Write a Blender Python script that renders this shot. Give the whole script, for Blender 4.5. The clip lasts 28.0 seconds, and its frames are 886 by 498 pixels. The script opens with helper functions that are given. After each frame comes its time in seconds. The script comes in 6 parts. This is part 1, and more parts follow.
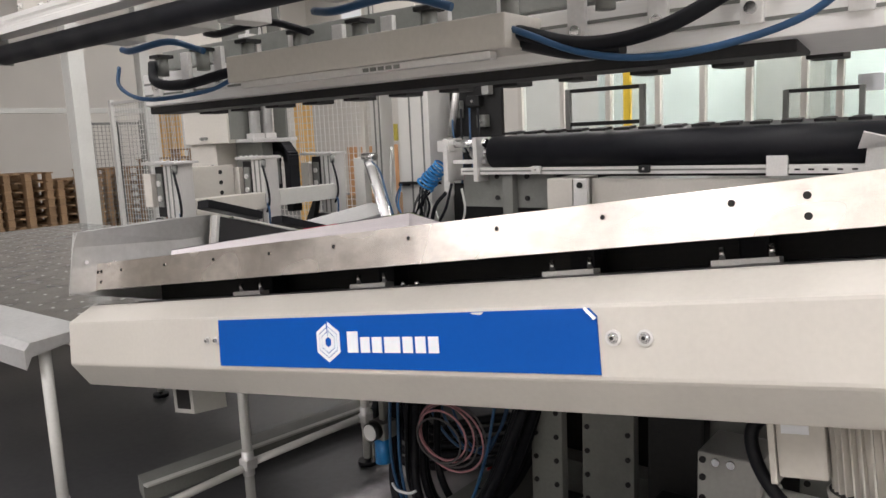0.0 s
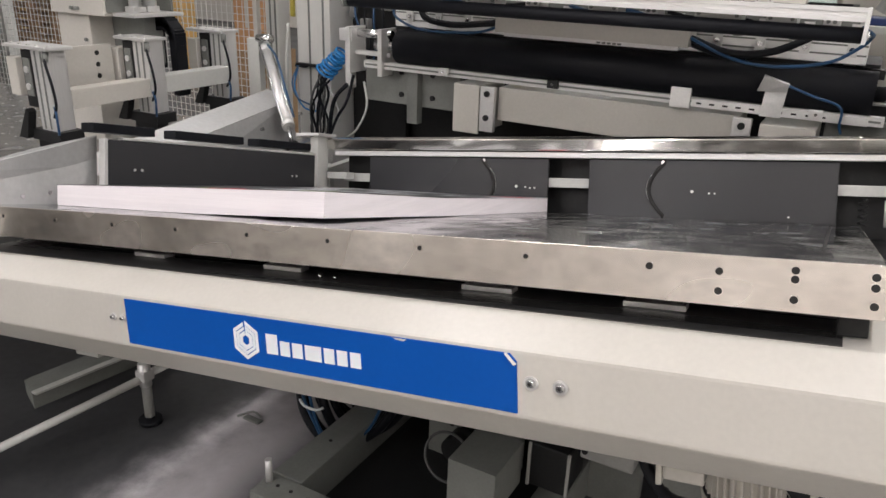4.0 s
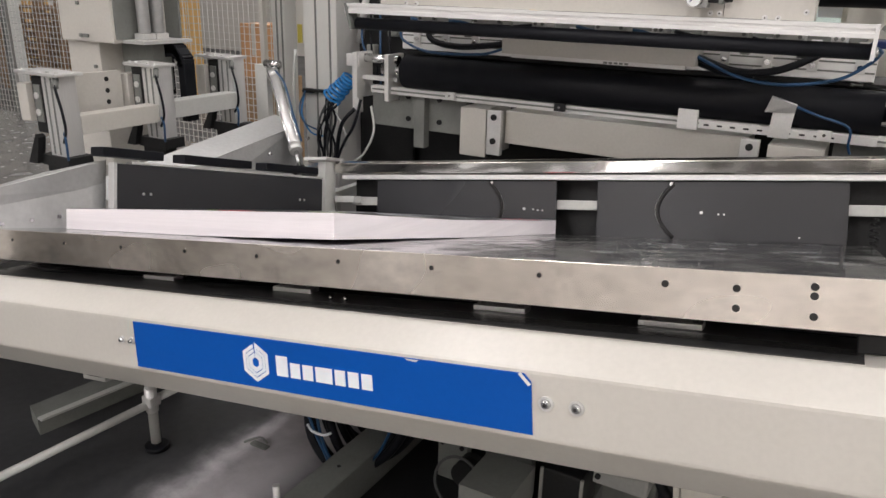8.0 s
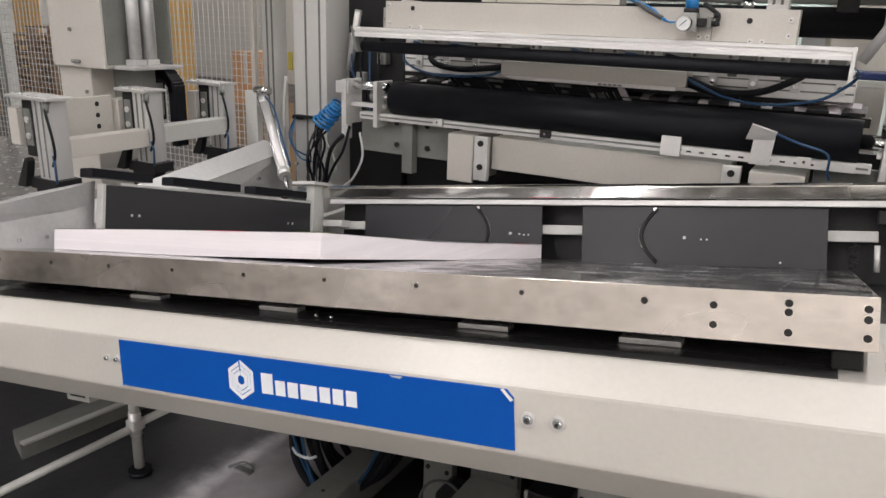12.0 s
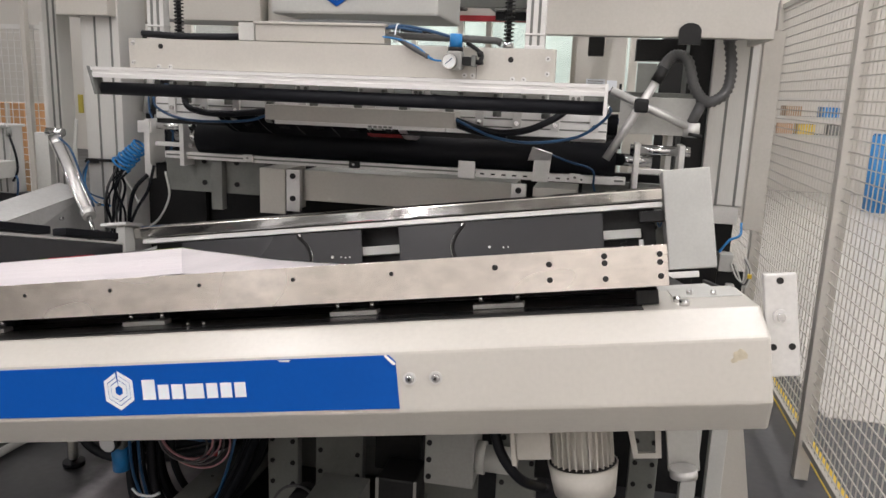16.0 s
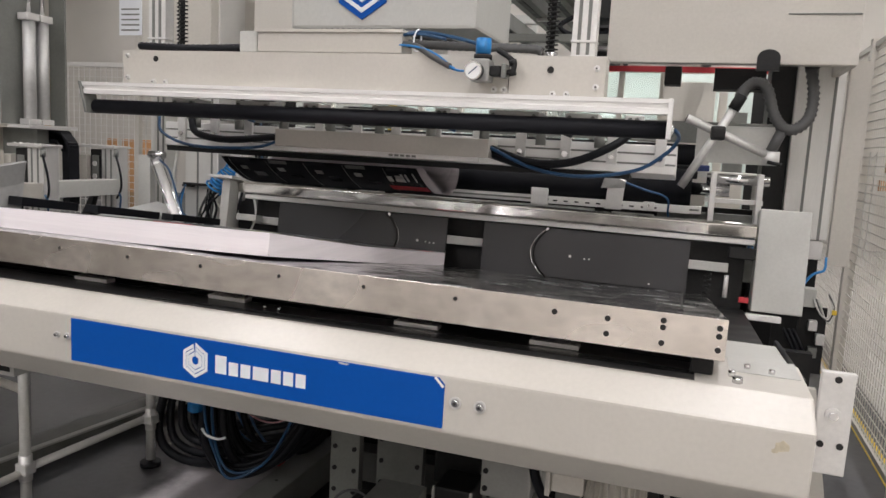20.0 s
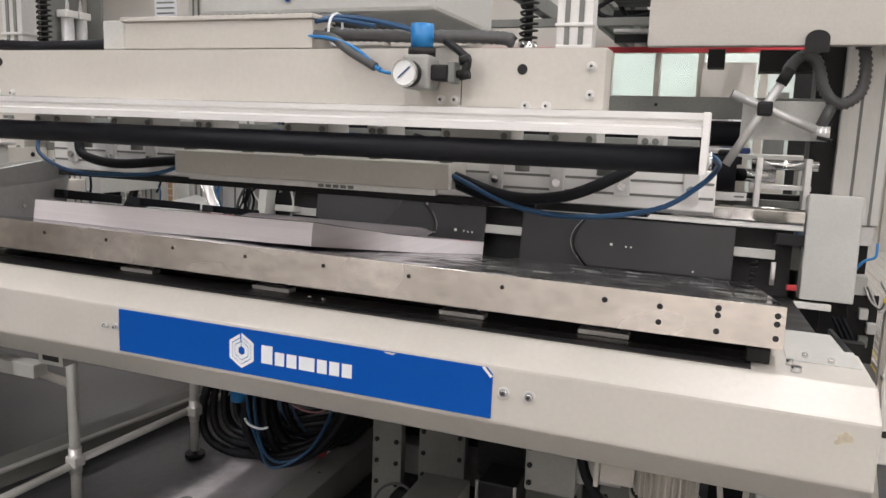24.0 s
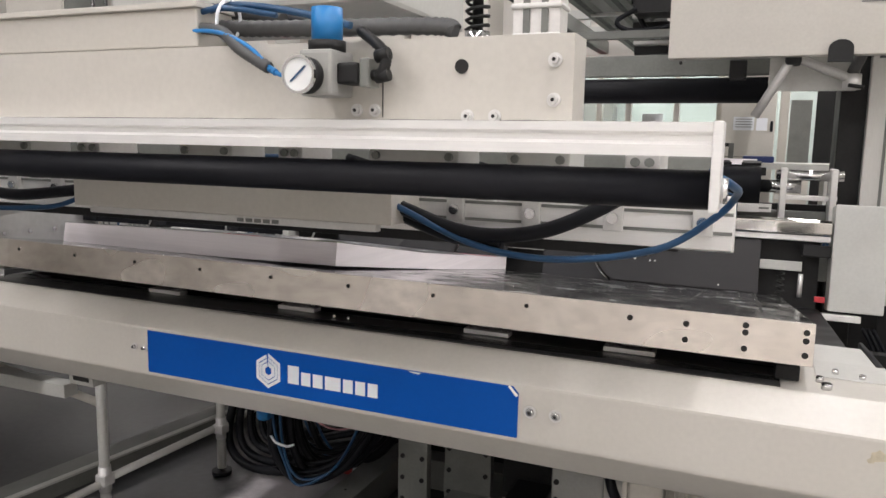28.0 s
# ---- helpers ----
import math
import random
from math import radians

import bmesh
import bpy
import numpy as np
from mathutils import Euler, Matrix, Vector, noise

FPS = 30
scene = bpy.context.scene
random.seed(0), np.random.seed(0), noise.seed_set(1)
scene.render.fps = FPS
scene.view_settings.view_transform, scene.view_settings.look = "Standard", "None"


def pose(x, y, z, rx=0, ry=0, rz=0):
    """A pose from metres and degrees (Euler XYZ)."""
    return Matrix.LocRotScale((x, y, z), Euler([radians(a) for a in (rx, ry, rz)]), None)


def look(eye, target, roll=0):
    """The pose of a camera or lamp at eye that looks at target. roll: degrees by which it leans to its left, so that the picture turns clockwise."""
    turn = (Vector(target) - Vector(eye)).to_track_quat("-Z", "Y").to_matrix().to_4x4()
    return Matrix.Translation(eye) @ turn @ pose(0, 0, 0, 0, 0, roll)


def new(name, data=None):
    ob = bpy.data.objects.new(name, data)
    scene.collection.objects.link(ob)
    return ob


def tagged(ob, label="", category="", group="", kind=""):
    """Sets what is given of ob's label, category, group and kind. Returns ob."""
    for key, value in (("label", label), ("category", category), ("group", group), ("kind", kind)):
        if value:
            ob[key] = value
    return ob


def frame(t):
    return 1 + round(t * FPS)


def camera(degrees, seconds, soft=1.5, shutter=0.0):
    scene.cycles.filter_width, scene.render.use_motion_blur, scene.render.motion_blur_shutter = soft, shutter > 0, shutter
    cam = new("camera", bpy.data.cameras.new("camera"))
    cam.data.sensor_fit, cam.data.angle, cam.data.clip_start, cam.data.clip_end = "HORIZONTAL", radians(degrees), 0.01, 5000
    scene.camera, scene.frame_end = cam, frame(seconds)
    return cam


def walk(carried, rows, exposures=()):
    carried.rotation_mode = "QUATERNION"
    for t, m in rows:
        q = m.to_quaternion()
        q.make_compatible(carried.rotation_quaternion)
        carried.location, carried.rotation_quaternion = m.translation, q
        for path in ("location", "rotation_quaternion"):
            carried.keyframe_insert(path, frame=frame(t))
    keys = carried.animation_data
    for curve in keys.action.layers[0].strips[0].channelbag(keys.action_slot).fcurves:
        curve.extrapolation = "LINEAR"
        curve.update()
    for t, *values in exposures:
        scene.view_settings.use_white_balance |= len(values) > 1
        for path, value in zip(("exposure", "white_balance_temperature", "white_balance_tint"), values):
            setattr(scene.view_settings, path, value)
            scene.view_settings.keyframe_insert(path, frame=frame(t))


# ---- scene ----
cam = camera(61.4, 28.0, 1.5)
PATH = [
    (0, (0.605, 0.794, 1.297), (-1.230, 3.126, 0.850), -2.56),
    (0.5, (0.579, 0.797, 1.374), (-1.128, 3.178, 0.727), 1.30),
    (1, (0.562, 0.783, 1.490), (-1.139, 3.129, 0.713), 2.74),
    (1.5, (0.515, 0.813, 1.555), (-1.076, 3.191, 0.652), 3.14),
    (2, (0.485, 0.817, 1.602), (-0.983, 3.226, 0.581), 2.93),
    (2.5, (0.478, 0.832, 1.616), (-0.904, 3.249, 0.499), 2.24),
    (3, (0.485, 0.826, 1.620), (-0.878, 3.246, 0.485), 1.94),
    (3.5, (0.485, 0.828, 1.620), (-0.880, 3.254, 0.500), 1.89),
    (4, (0.480, 0.836, 1.619), (-0.876, 3.279, 0.527), 1.99),
    (4.5, (0.479, 0.830, 1.617), (-0.869, 3.288, 0.549), 2.05),
    (6.5, (0.481, 0.829, 1.614), (-0.885, 3.299, 0.598), 2.04),
    (7, (0.476, 0.833, 1.610), (-0.891, 3.306, 0.603), 2.15),
    (7.5, (0.470, 0.839, 1.608), (-0.888, 3.323, 0.614), 2.39),
    (8, (0.465, 0.835, 1.603), (-0.928, 3.299, 0.608), 1.55),
    (8.5, (0.458, 0.829, 1.602), (-0.945, 3.292, 0.621), 1.54),
    (9, (0.458, 0.831, 1.602), (-0.941, 3.307, 0.647), 1.81),
    (9.5, (0.463, 0.834, 1.604), (-0.934, 3.319, 0.669), 1.59),
    (10, (0.465, 0.836, 1.602), (-0.930, 3.323, 0.669), 1.50),
    (10.5, (0.460, 0.839, 1.601), (-0.921, 3.335, 0.671), 1.65),
    (11, (0.464, 0.836, 1.606), (-0.911, 3.341, 0.693), 1.73),
    (11.5, (0.469, 0.830, 1.604), (-0.907, 3.339, 0.705), 1.81),
    (12, (0.497, 0.825, 1.595), (-0.888, 3.334, 0.708), 1.91),
    (12.5, (0.535, 0.800, 1.574), (-0.827, 3.334, 0.724), 2.72),
    (14.5, (0.539, 0.622, 1.499), (-0.715, 3.224, 0.691), 2.36),
    (15, (0.483, 0.646, 1.481), (-0.676, 3.295, 0.681), 2.30),
    (15.5, (0.439, 0.592, 1.466), (-0.518, 3.344, 0.752), 2.59),
    (16, (0.422, 0.504, 1.478), (-0.159, 3.381, 0.858), 2.22),
    (16.5, (0.472, 0.493, 1.447), (-0.167, 3.366, 0.867), 1.68),
    (17, (0.517, 0.495, 1.385), (-0.235, 3.361, 0.915), 2.51),
    (17.5, (0.511, 0.499, 1.394), (-0.290, 3.351, 0.921), 3.27),
    (18, (0.513, 0.491, 1.392), (-0.304, 3.336, 0.904), 3.52),
    (18.5, (0.520, 0.472, 1.368), (-0.336, 3.305, 0.876), 3.41),
    (19, (0.519, 0.451, 1.339), (-0.391, 3.276, 0.897), 3.11),
    (19.5, (0.520, 0.457, 1.326), (-0.417, 3.279, 0.926), 2.89),
    (20, (0.517, 0.458, 1.332), (-0.420, 3.279, 0.924), 3.10),
    (20.5, (0.513, 0.467, 1.331), (-0.428, 3.282, 0.891), 3.21),
    (21, (0.506, 0.467, 1.358), (-0.441, 3.272, 0.878), 2.90),
    (21.5, (0.498, 0.467, 1.360), (-0.474, 3.264, 0.875), 2.62),
    (22, (0.486, 0.473, 1.359), (-0.498, 3.263, 0.864), 2.45),
    (22.5, (0.479, 0.474, 1.355), (-0.525, 3.257, 0.861), 2.32),
    (24.5, (0.480, 0.476, 1.354), (-0.581, 3.243, 0.884), 1.98),
    (25, (0.482, 0.464, 1.359), (-0.594, 3.226, 0.895), 1.81),
    (25.5, (0.477, 0.461, 1.367), (-0.646, 3.208, 0.927), 1.53),
    (26, (0.475, 0.464, 1.367), (-0.663, 3.206, 0.935), 1.40),
    (26.5, (0.478, 0.469, 1.365), (-0.648, 3.215, 0.927), 1.29),
    (27, (0.477, 0.465, 1.369), (-0.647, 3.211, 0.927), 1.13),
    (27.5, (0.478, 0.468, 1.367), (-0.648, 3.214, 0.929), 1.09),
    (28, (0.476, 0.470, 1.371), (-0.661, 3.213, 0.942), 1.06),
]
walk(cam, [(t, look(eye, target, roll)) for t, eye, target, roll in PATH], [(0, 0.26), (0.5, 0.08), (1, 0.02), (2, -0.03), (12.5, -0.05), (16, -0.04), (22.5, -0.17), (24.5, 0.05), (28, 0.05)])

# table: seconds, turn vector in degrees, place
TABLE_ROWS = [
    (0, -7.32, -7.47, 2.21, -0.430, 1.867, 0.887),
    (0.5, -7.58, -7.79, 2.04, -0.438, 1.877, 0.884),
    (1, -6.82, -7.96, 2.25, -0.430, 1.879, 0.886),
    (1.5, -6.25, -7.88, 2.07, -0.441, 1.881, 0.868),
    (2, -5.81, -7.85, 1.95, -0.443, 1.879, 0.857),
    (11.5, -5.81, -7.85, 1.95, -0.443, 1.879, 0.857),
    (12, -5.94, -7.72, 2.15, -0.438, 1.885, 0.860),
    (12.5, -5.82, -7.71, 1.99, -0.441, 1.878, 0.855),
    (14.5, -4.91, -8.03, 2.14, -0.423, 1.879, 0.830),
    (15, -4.37, -8.00, 2.03, -0.424, 1.878, 0.815),
    (15.5, -4.43, -8.16, 1.81, -0.431, 1.860, 0.813),
    (16, -5.10, -7.99, 1.86, -0.432, 1.865, 0.830),
    (16.5, -5.33, -7.92, 1.77, -0.431, 1.866, 0.837),
    (17, -4.66, -7.96, 1.76, -0.427, 1.871, 0.815),
    (17.5, -4.06, -5.46, 1.32, -0.436, 1.869, 0.798),
    (18, -1.39, 0.15, 0.35, -0.447, 1.879, 0.683),
    (18.5, -0.02, 0.45, 0.20, -0.446, 1.886, 0.637),
    (19, 0.38, 0.60, 0.16, -0.444, 1.901, 0.726),
    (19.5, 0.55, 0.51, 0.33, -0.444, 1.914, 0.787),
    (20, 0.40, 0.47, 0.33, -0.444, 1.914, 0.794),
    (20.5, 0.22, 0.38, 0.36, -0.443, 1.918, 0.797),
    (21, -0.08, 0.51, 0.35, -0.445, 1.918, 0.814),
    (28, -0.08, 0.51, 0.35, -0.445, 1.918, 0.814),
]
# gripper carriage: seconds, way forward and up
GRIP_ROWS = [
    (0, -1.391, 0.141),
    (0.5, -1.047, 0.088),
    (1, -0.703, 0.035),
    (3, 0.509, 0.012),
    (8, 0.512, 0.023),
    (11, 0.736, 0.044),
    (14.5, 0.255, 0.030),
    (15, 0.264, 0.031),
    (15.5, 0.242, 0.029),
    (16, 0.158, 0.019),
    (16.5, 0.077, 0.011),
    (17, -0.000, -0.000),
    (17.5, -0.077, 0.002),
    (18, -0.150, 0.002),
    (18.5, -0.222, 0.001),
    (19, -0.292, -0.005),
    (19.5, -0.370, -0.011),
    (20, -0.440, -0.011),
    (20.5, -0.506, -0.010),
    (21, -0.574, 0.000),
    (21.5, -0.649, -0.002),
    (22, -0.719, -0.005),
    (22.5, -0.794, -0.007),
    (24.5, -1.377, -0.130),
    (25, -1.529, -0.134),
    (25.5, -1.539, -0.136),
    (26, -1.510, -0.135),
    (26.5, -1.508, -0.136),
    (27, -1.506, -0.136),
    (27.5, -1.601, -0.122),
    (28, -1.622, -0.104),
]
FLOOR = -0.16

# ---- light: hall strip lamps, an added front pair and an office panel ----
world = bpy.data.worlds.new("hall_world")
scene.world = world
world.use_nodes = True
world.node_tree.nodes["Background"].inputs[0].default_value = (0.80, 0.85, 0.95, 1)
world.node_tree.nodes["Background"].inputs[1].default_value = 0.35
scene.view_settings.exposure = 0.0


def area_lamp(x, y, z, sx, sy, watts, colour, m=None):
    d = bpy.data.lights.new("strip_light", "AREA")
    d.shape, d.size, d.size_y, d.energy, d.color = "RECTANGLE", sx, sy, watts, colour
    ob = new("strip_light", d)
    ob.matrix_world = m or pose(x, y, z)
    return ob


# the pair at y = -6.8 is added to fill the machine's front
LAMPS = [(x, y) for x in (-12.0, -7.6, -3.2, 1.2, 5.6, 10.0) for y in (-1.45, 5.2, 11.9) if y > 8 or x > -5] + [(-7.6, -6.8), (-3.2, -6.8)]
for lx, ly in LAMPS:
    # front fill and right-hand south lamps are set stronger than the rest
    area_lamp(lx, ly, 5.83, 0.22, 6.2, 250 if ly < -5 else (150 if ly < 0 and lx > 0 else 100), (1.0, 0.960, 0.992))

area_lamp(-1.5, 10.3, 2.93, 4.6, 0.5, 38, (1.0, 0.98, 0.95))  # office ceiling panel

# ---- materials ----
def material(name, colour, rough=0.5, metal=0.0, vary=0.08, scale=6.0, fine=90.0, bump=0.06, stretch=(1, 1, 1), wear=None,
             wear_amount=0.0, coat=0.0, emit=0.0, rough_vary=0.06, spec=0.5, wave=0.0):
    """A painted, plastic or metal surface with large stains, fine grain and a little relief."""
    mat = bpy.data.materials.new(name)
    mat.use_nodes = True
    nt = mat.node_tree
    n, l = nt.nodes, nt.links
    bsdf = n["Principled BSDF"]
    co = n.new("ShaderNodeTexCoord")
    mp = n.new("ShaderNodeMapping")
    mp.inputs["Scale"].default_value = stretch
    l.new(co.outputs["Object"], mp.inputs[0])
    big, small = n.new("ShaderNodeTexNoise"), n.new("ShaderNodeTexNoise")
    big.inputs["Scale"].default_value, big.inputs["Detail"].default_value = scale, 6
    small.inputs["Scale"].default_value, small.inputs["Detail"].default_value = fine, 4
    l.new(mp.outputs[0], big.inputs[0]), l.new(mp.outputs[0], small.inputs[0])
    info = n.new("ShaderNodeObjectInfo")
    add = n.new("ShaderNodeMath")
    add.operation = "MULTIPLY_ADD"
    add.inputs[1].default_value = 0.35
    l.new(info.outputs["Random"], add.inputs[0]), l.new(big.outputs["Fac"], add.inputs[2])
    ramp = n.new("ShaderNodeMapRange")
    ramp.inputs[1].default_value, ramp.inputs[2].default_value = 0.35, 1.0
    ramp.inputs[3].default_value, ramp.inputs[4].default_value = 1 - vary, 1 + vary
    l.new(add.outputs[0], ramp.inputs[0])
    sr = n.new("ShaderNodeMapRange")
    sr.inputs[1].default_value, sr.inputs[2].default_value = 0.3, 0.7
    sr.inputs[3].default_value, sr.inputs[4].default_value = 1 - vary * 0.5, 1 + vary * 0.5
    l.new(small.outputs["Fac"], sr.inputs[0])
    mul = n.new("ShaderNodeMath")
    mul.operation = "MULTIPLY"
    l.new(ramp.outputs[0], mul.inputs[0]), l.new(sr.outputs[0], mul.inputs[1])
    mix = n.new("ShaderNodeVectorMath")
    mix.operation = "SCALE"
    mix.inputs[0].default_value = colour
    l.new(mul.outputs[0], mix.inputs["Scale"])
    out = mix.outputs[0]
    if wear:
        wn = n.new("ShaderNodeTexNoise")
        wn.inputs["Scale"].default_value, wn.inputs["Detail"].default_value, wn.inputs["Roughness"].default_value = scale * 1.7, 2, 0.4
        l.new(co.outputs["Object"], wn.inputs[0])
        wr = n.new("ShaderNodeMapRange")
        wr.inputs[1].default_value, wr.inputs[2].default_value = 0.46, 0.86
        wr.interpolation_type = "SMOOTHSTEP"
        wr.inputs[3].default_value, wr.inputs[4].default_value = 0, wear_amount
        l.new(wn.outputs["Fac"], wr.inputs[0])
        mx = n.new("ShaderNodeMix")
        mx.data_type = "RGBA"
        l.new(wr.outputs[0], mx.inputs[0]), l.new(out, mx.inputs[6])
        mx.inputs[7].default_value = (*wear, 1)
        out = mx.outputs[2]
    l.new(out, bsdf.inputs["Base Color"])
    rr = n.new("ShaderNodeMapRange")
    rr.inputs[1].default_value, rr.inputs[2].default_value = 0.3, 0.7
    rr.inputs[3].default_value, rr.inputs[4].default_value = max(0.03, rough - rough_vary), min(1, rough + rough_vary)
    soft_noise = n.new("ShaderNodeTexNoise")
    soft_noise.inputs["Scale"].default_value, soft_noise.inputs["Detail"].default_value = scale, 0.5
    l.new(mp.outputs[0], soft_noise.inputs[0])
    l.new(soft_noise.outputs["Fac"], rr.inputs[0]), l.new(rr.outputs[0], bsdf.inputs["Roughness"])
    bp = n.new("ShaderNodeBump")
    bp.inputs["Strength"].default_value, bp.inputs["Distance"].default_value = bump, 0.002
    l.new(small.outputs["Fac"], bp.inputs["Height"]), l.new(bp.outputs[0], bsdf.inputs["Normal"])
    if wave:
        # sheet metal is never quite flat: slow dents bend its reflections
        wn2, wb = n.new("ShaderNodeTexNoise"), n.new("ShaderNodeBump")
        wn2.inputs["Scale"].default_value, wn2.inputs["Detail"].default_value = 7.0, 3
        wb.inputs["Strength"].default_value, wb.inputs["Distance"].default_value = 1.0, wave
        l.new(co.outputs["Object"], wn2.inputs[0]), l.new(wn2.outputs["Fac"], wb.inputs["Height"])
        l.new(wb.outputs[0], bp.inputs["Normal"])
    bsdf.inputs["Metallic"].default_value = metal
    bsdf.inputs["Specular IOR Level"].default_value = spec
    bsdf.inputs["Coat Weight"].default_value, bsdf.inputs["Coat Roughness"].default_value = coat, 0.28
    if emit:
        bsdf.inputs["Emission Color"].default_value = (*colour, 1)
        bsdf.inputs["Emission Strength"].default_value = emit
    return mat


CREAM = material("cream_paint", (0.55, 0.525, 0.475), 0.36, vary=0.06, scale=3, bump=0.05, wear=(0.42, 0.38, 0.31), wear_amount=0.10)
BEAMP = material("beam_paint", (0.55, 0.525, 0.475), 0.34, vary=0.05, scale=3, bump=0.03, wear=(0.47, 0.44, 0.38), wear_amount=0.07, coat=0.55, wave=0.0012)
LIGHT = material("pale_profile", (0.66, 0.65, 0.62), 0.38, 0.15, vary=0.06, scale=3, stretch=(3, 3, 0.4), wear=(0.48, 0.47, 0.44), wear_amount=0.12)
PROFILE = material("bright_aluminium_profile", (0.84, 0.83, 0.81), 0.36, 0.35, vary=0.05, scale=4, fine=60, bump=0.04, stretch=(0.4, 4, 4))
BRUSHED = material("brushed_aluminium", (0.66, 0.65, 0.63), 0.36, 0.5, vary=0.08, scale=5, fine=40, bump=0.05, stretch=(8, 8, 0.5))
MIDGREY = material("mid_grey_paint", (0.34, 0.34, 0.32), 0.45, vary=0.08, scale=4, wear=(0.2, 0.2, 0.19), wear_amount=0.4)
GREY = material("light_grey_paint", (0.52, 0.52, 0.49), 0.42, vary=0.07, scale=4, wear=(0.36, 0.35, 0.33), wear_amount=0.14)
# dull grey also colours paler parts that lie in shade under the table
DULL = material("dull_grey_and_shade", (0.185, 0.19, 0.175), 0.55, vary=0.12, scale=5, wear=(0.12, 0.12, 0.11), wear_amount=0.5)
STEEL = material("brushed_steel", (0.87, 0.81, 0.75), 0.25, 1.0, vary=0.20, scale=4.5, fine=26, bump=0.04, stretch=(1, 3, 1.6), rough_vary=0.05, wear=(0.62, 0.56, 0.50), wear_amount=0.22, wave=0.0026)
TRAYTOP = material("worn_steel_top", (0.37, 0.37, 0.375), 0.18, 1.0, vary=0.2, scale=7, fine=60, bump=0.03, stretch=(1.5, 1, 1), rough_vary=0.10, wear=(0.46, 0.46, 0.47), wear_amount=0.55)
POLISHED = material("polished_steel", (0.64, 0.62, 0.585), 0.12, 1.0, vary=0.06, scale=3, fine=8, bump=0.02, stretch=(1, 14, 14), rough_vary=0.05)
ALU = material("aluminium", (0.71, 0.70, 0.68), 0.45, 0.55, vary=0.08, scale=8, fine=120, bump=0.08)
ZINC = material("zinc_sheet", (0.55, 0.55, 0.54), 0.5, 0.6, vary=0.10, scale=4, fine=60, bump=0.08)
DARK = material("dark_grey_panel", (0.0353, 0.0353, 0.0378), 0.26, 0.0, vary=0.04, scale=1.5, fine=140, bump=0.015, rough_vary=0.015)
BLACK = material("black_rubber", (0.0065, 0.007, 0.0095), 0.5, vary=0.2, scale=10, fine=60, bump=0.10, spec=0.22)
# black metal, used as well for sheets that stand for shade
BLACKM = material("black_metal_and_shade", (0.016, 0.016, 0.016), 0.5, 0.2, vary=0.25, scale=10, bump=0.12, spec=0.35)
BLUEP = material("blue_plate", (0.003, 0.078, 0.37), 0.42, vary=0.05, scale=3, bump=0.02, spec=0.15)
BLUE = material("blue_plastic", (0.02, 0.20, 0.50), 0.38, vary=0.1)
LINE = material("blue_air_line", (0.014, 0.062, 0.145), 0.4, vary=0.1)
HOSE = material("grey_hose", (0.075, 0.075, 0.075), 0.5, vary=0.15)
TAN = material("old_glue", (0.50, 0.445, 0.33), 0.5, vary=0.2, scale=60)
WHITE = material("white_print", (0.80, 0.82, 0.85), 0.5, vary=0.03)
PAPER = material("paper_edges", (0.79, 0.74, 0.752), 0.8, vary=0.09, scale=9, fine=170, bump=0.5, stretch=(0.06, 0.06, 6))
CHROME = material("chrome", (0.72, 0.72, 0.72), 0.14, 1.0, vary=0.05)
HOLE = material("hole_dark", (0.012, 0.011, 0.010), 0.7, vary=0.1)
YELLOW = material("yellow_paint", (0.75, 0.52, 0.04), 0.5, vary=0.1, wear=(0.3, 0.25, 0.1), wear_amount=0.4)
OLIVE = material("faded_yellow_plastic", (0.36, 0.30, 0.05), 0.5, vary=0.15)
RED = material("red_paint", (0.46, 0.03, 0.04), 0.5, vary=0.1)
FLOORM = material("concrete_floor", (0.040, 0.040, 0.042), 0.42, vary=0.3, scale=1.6, fine=30, bump=0.12, wear=(0.10, 0.10, 0.102), wear_amount=0.16, rough_vary=0.07)
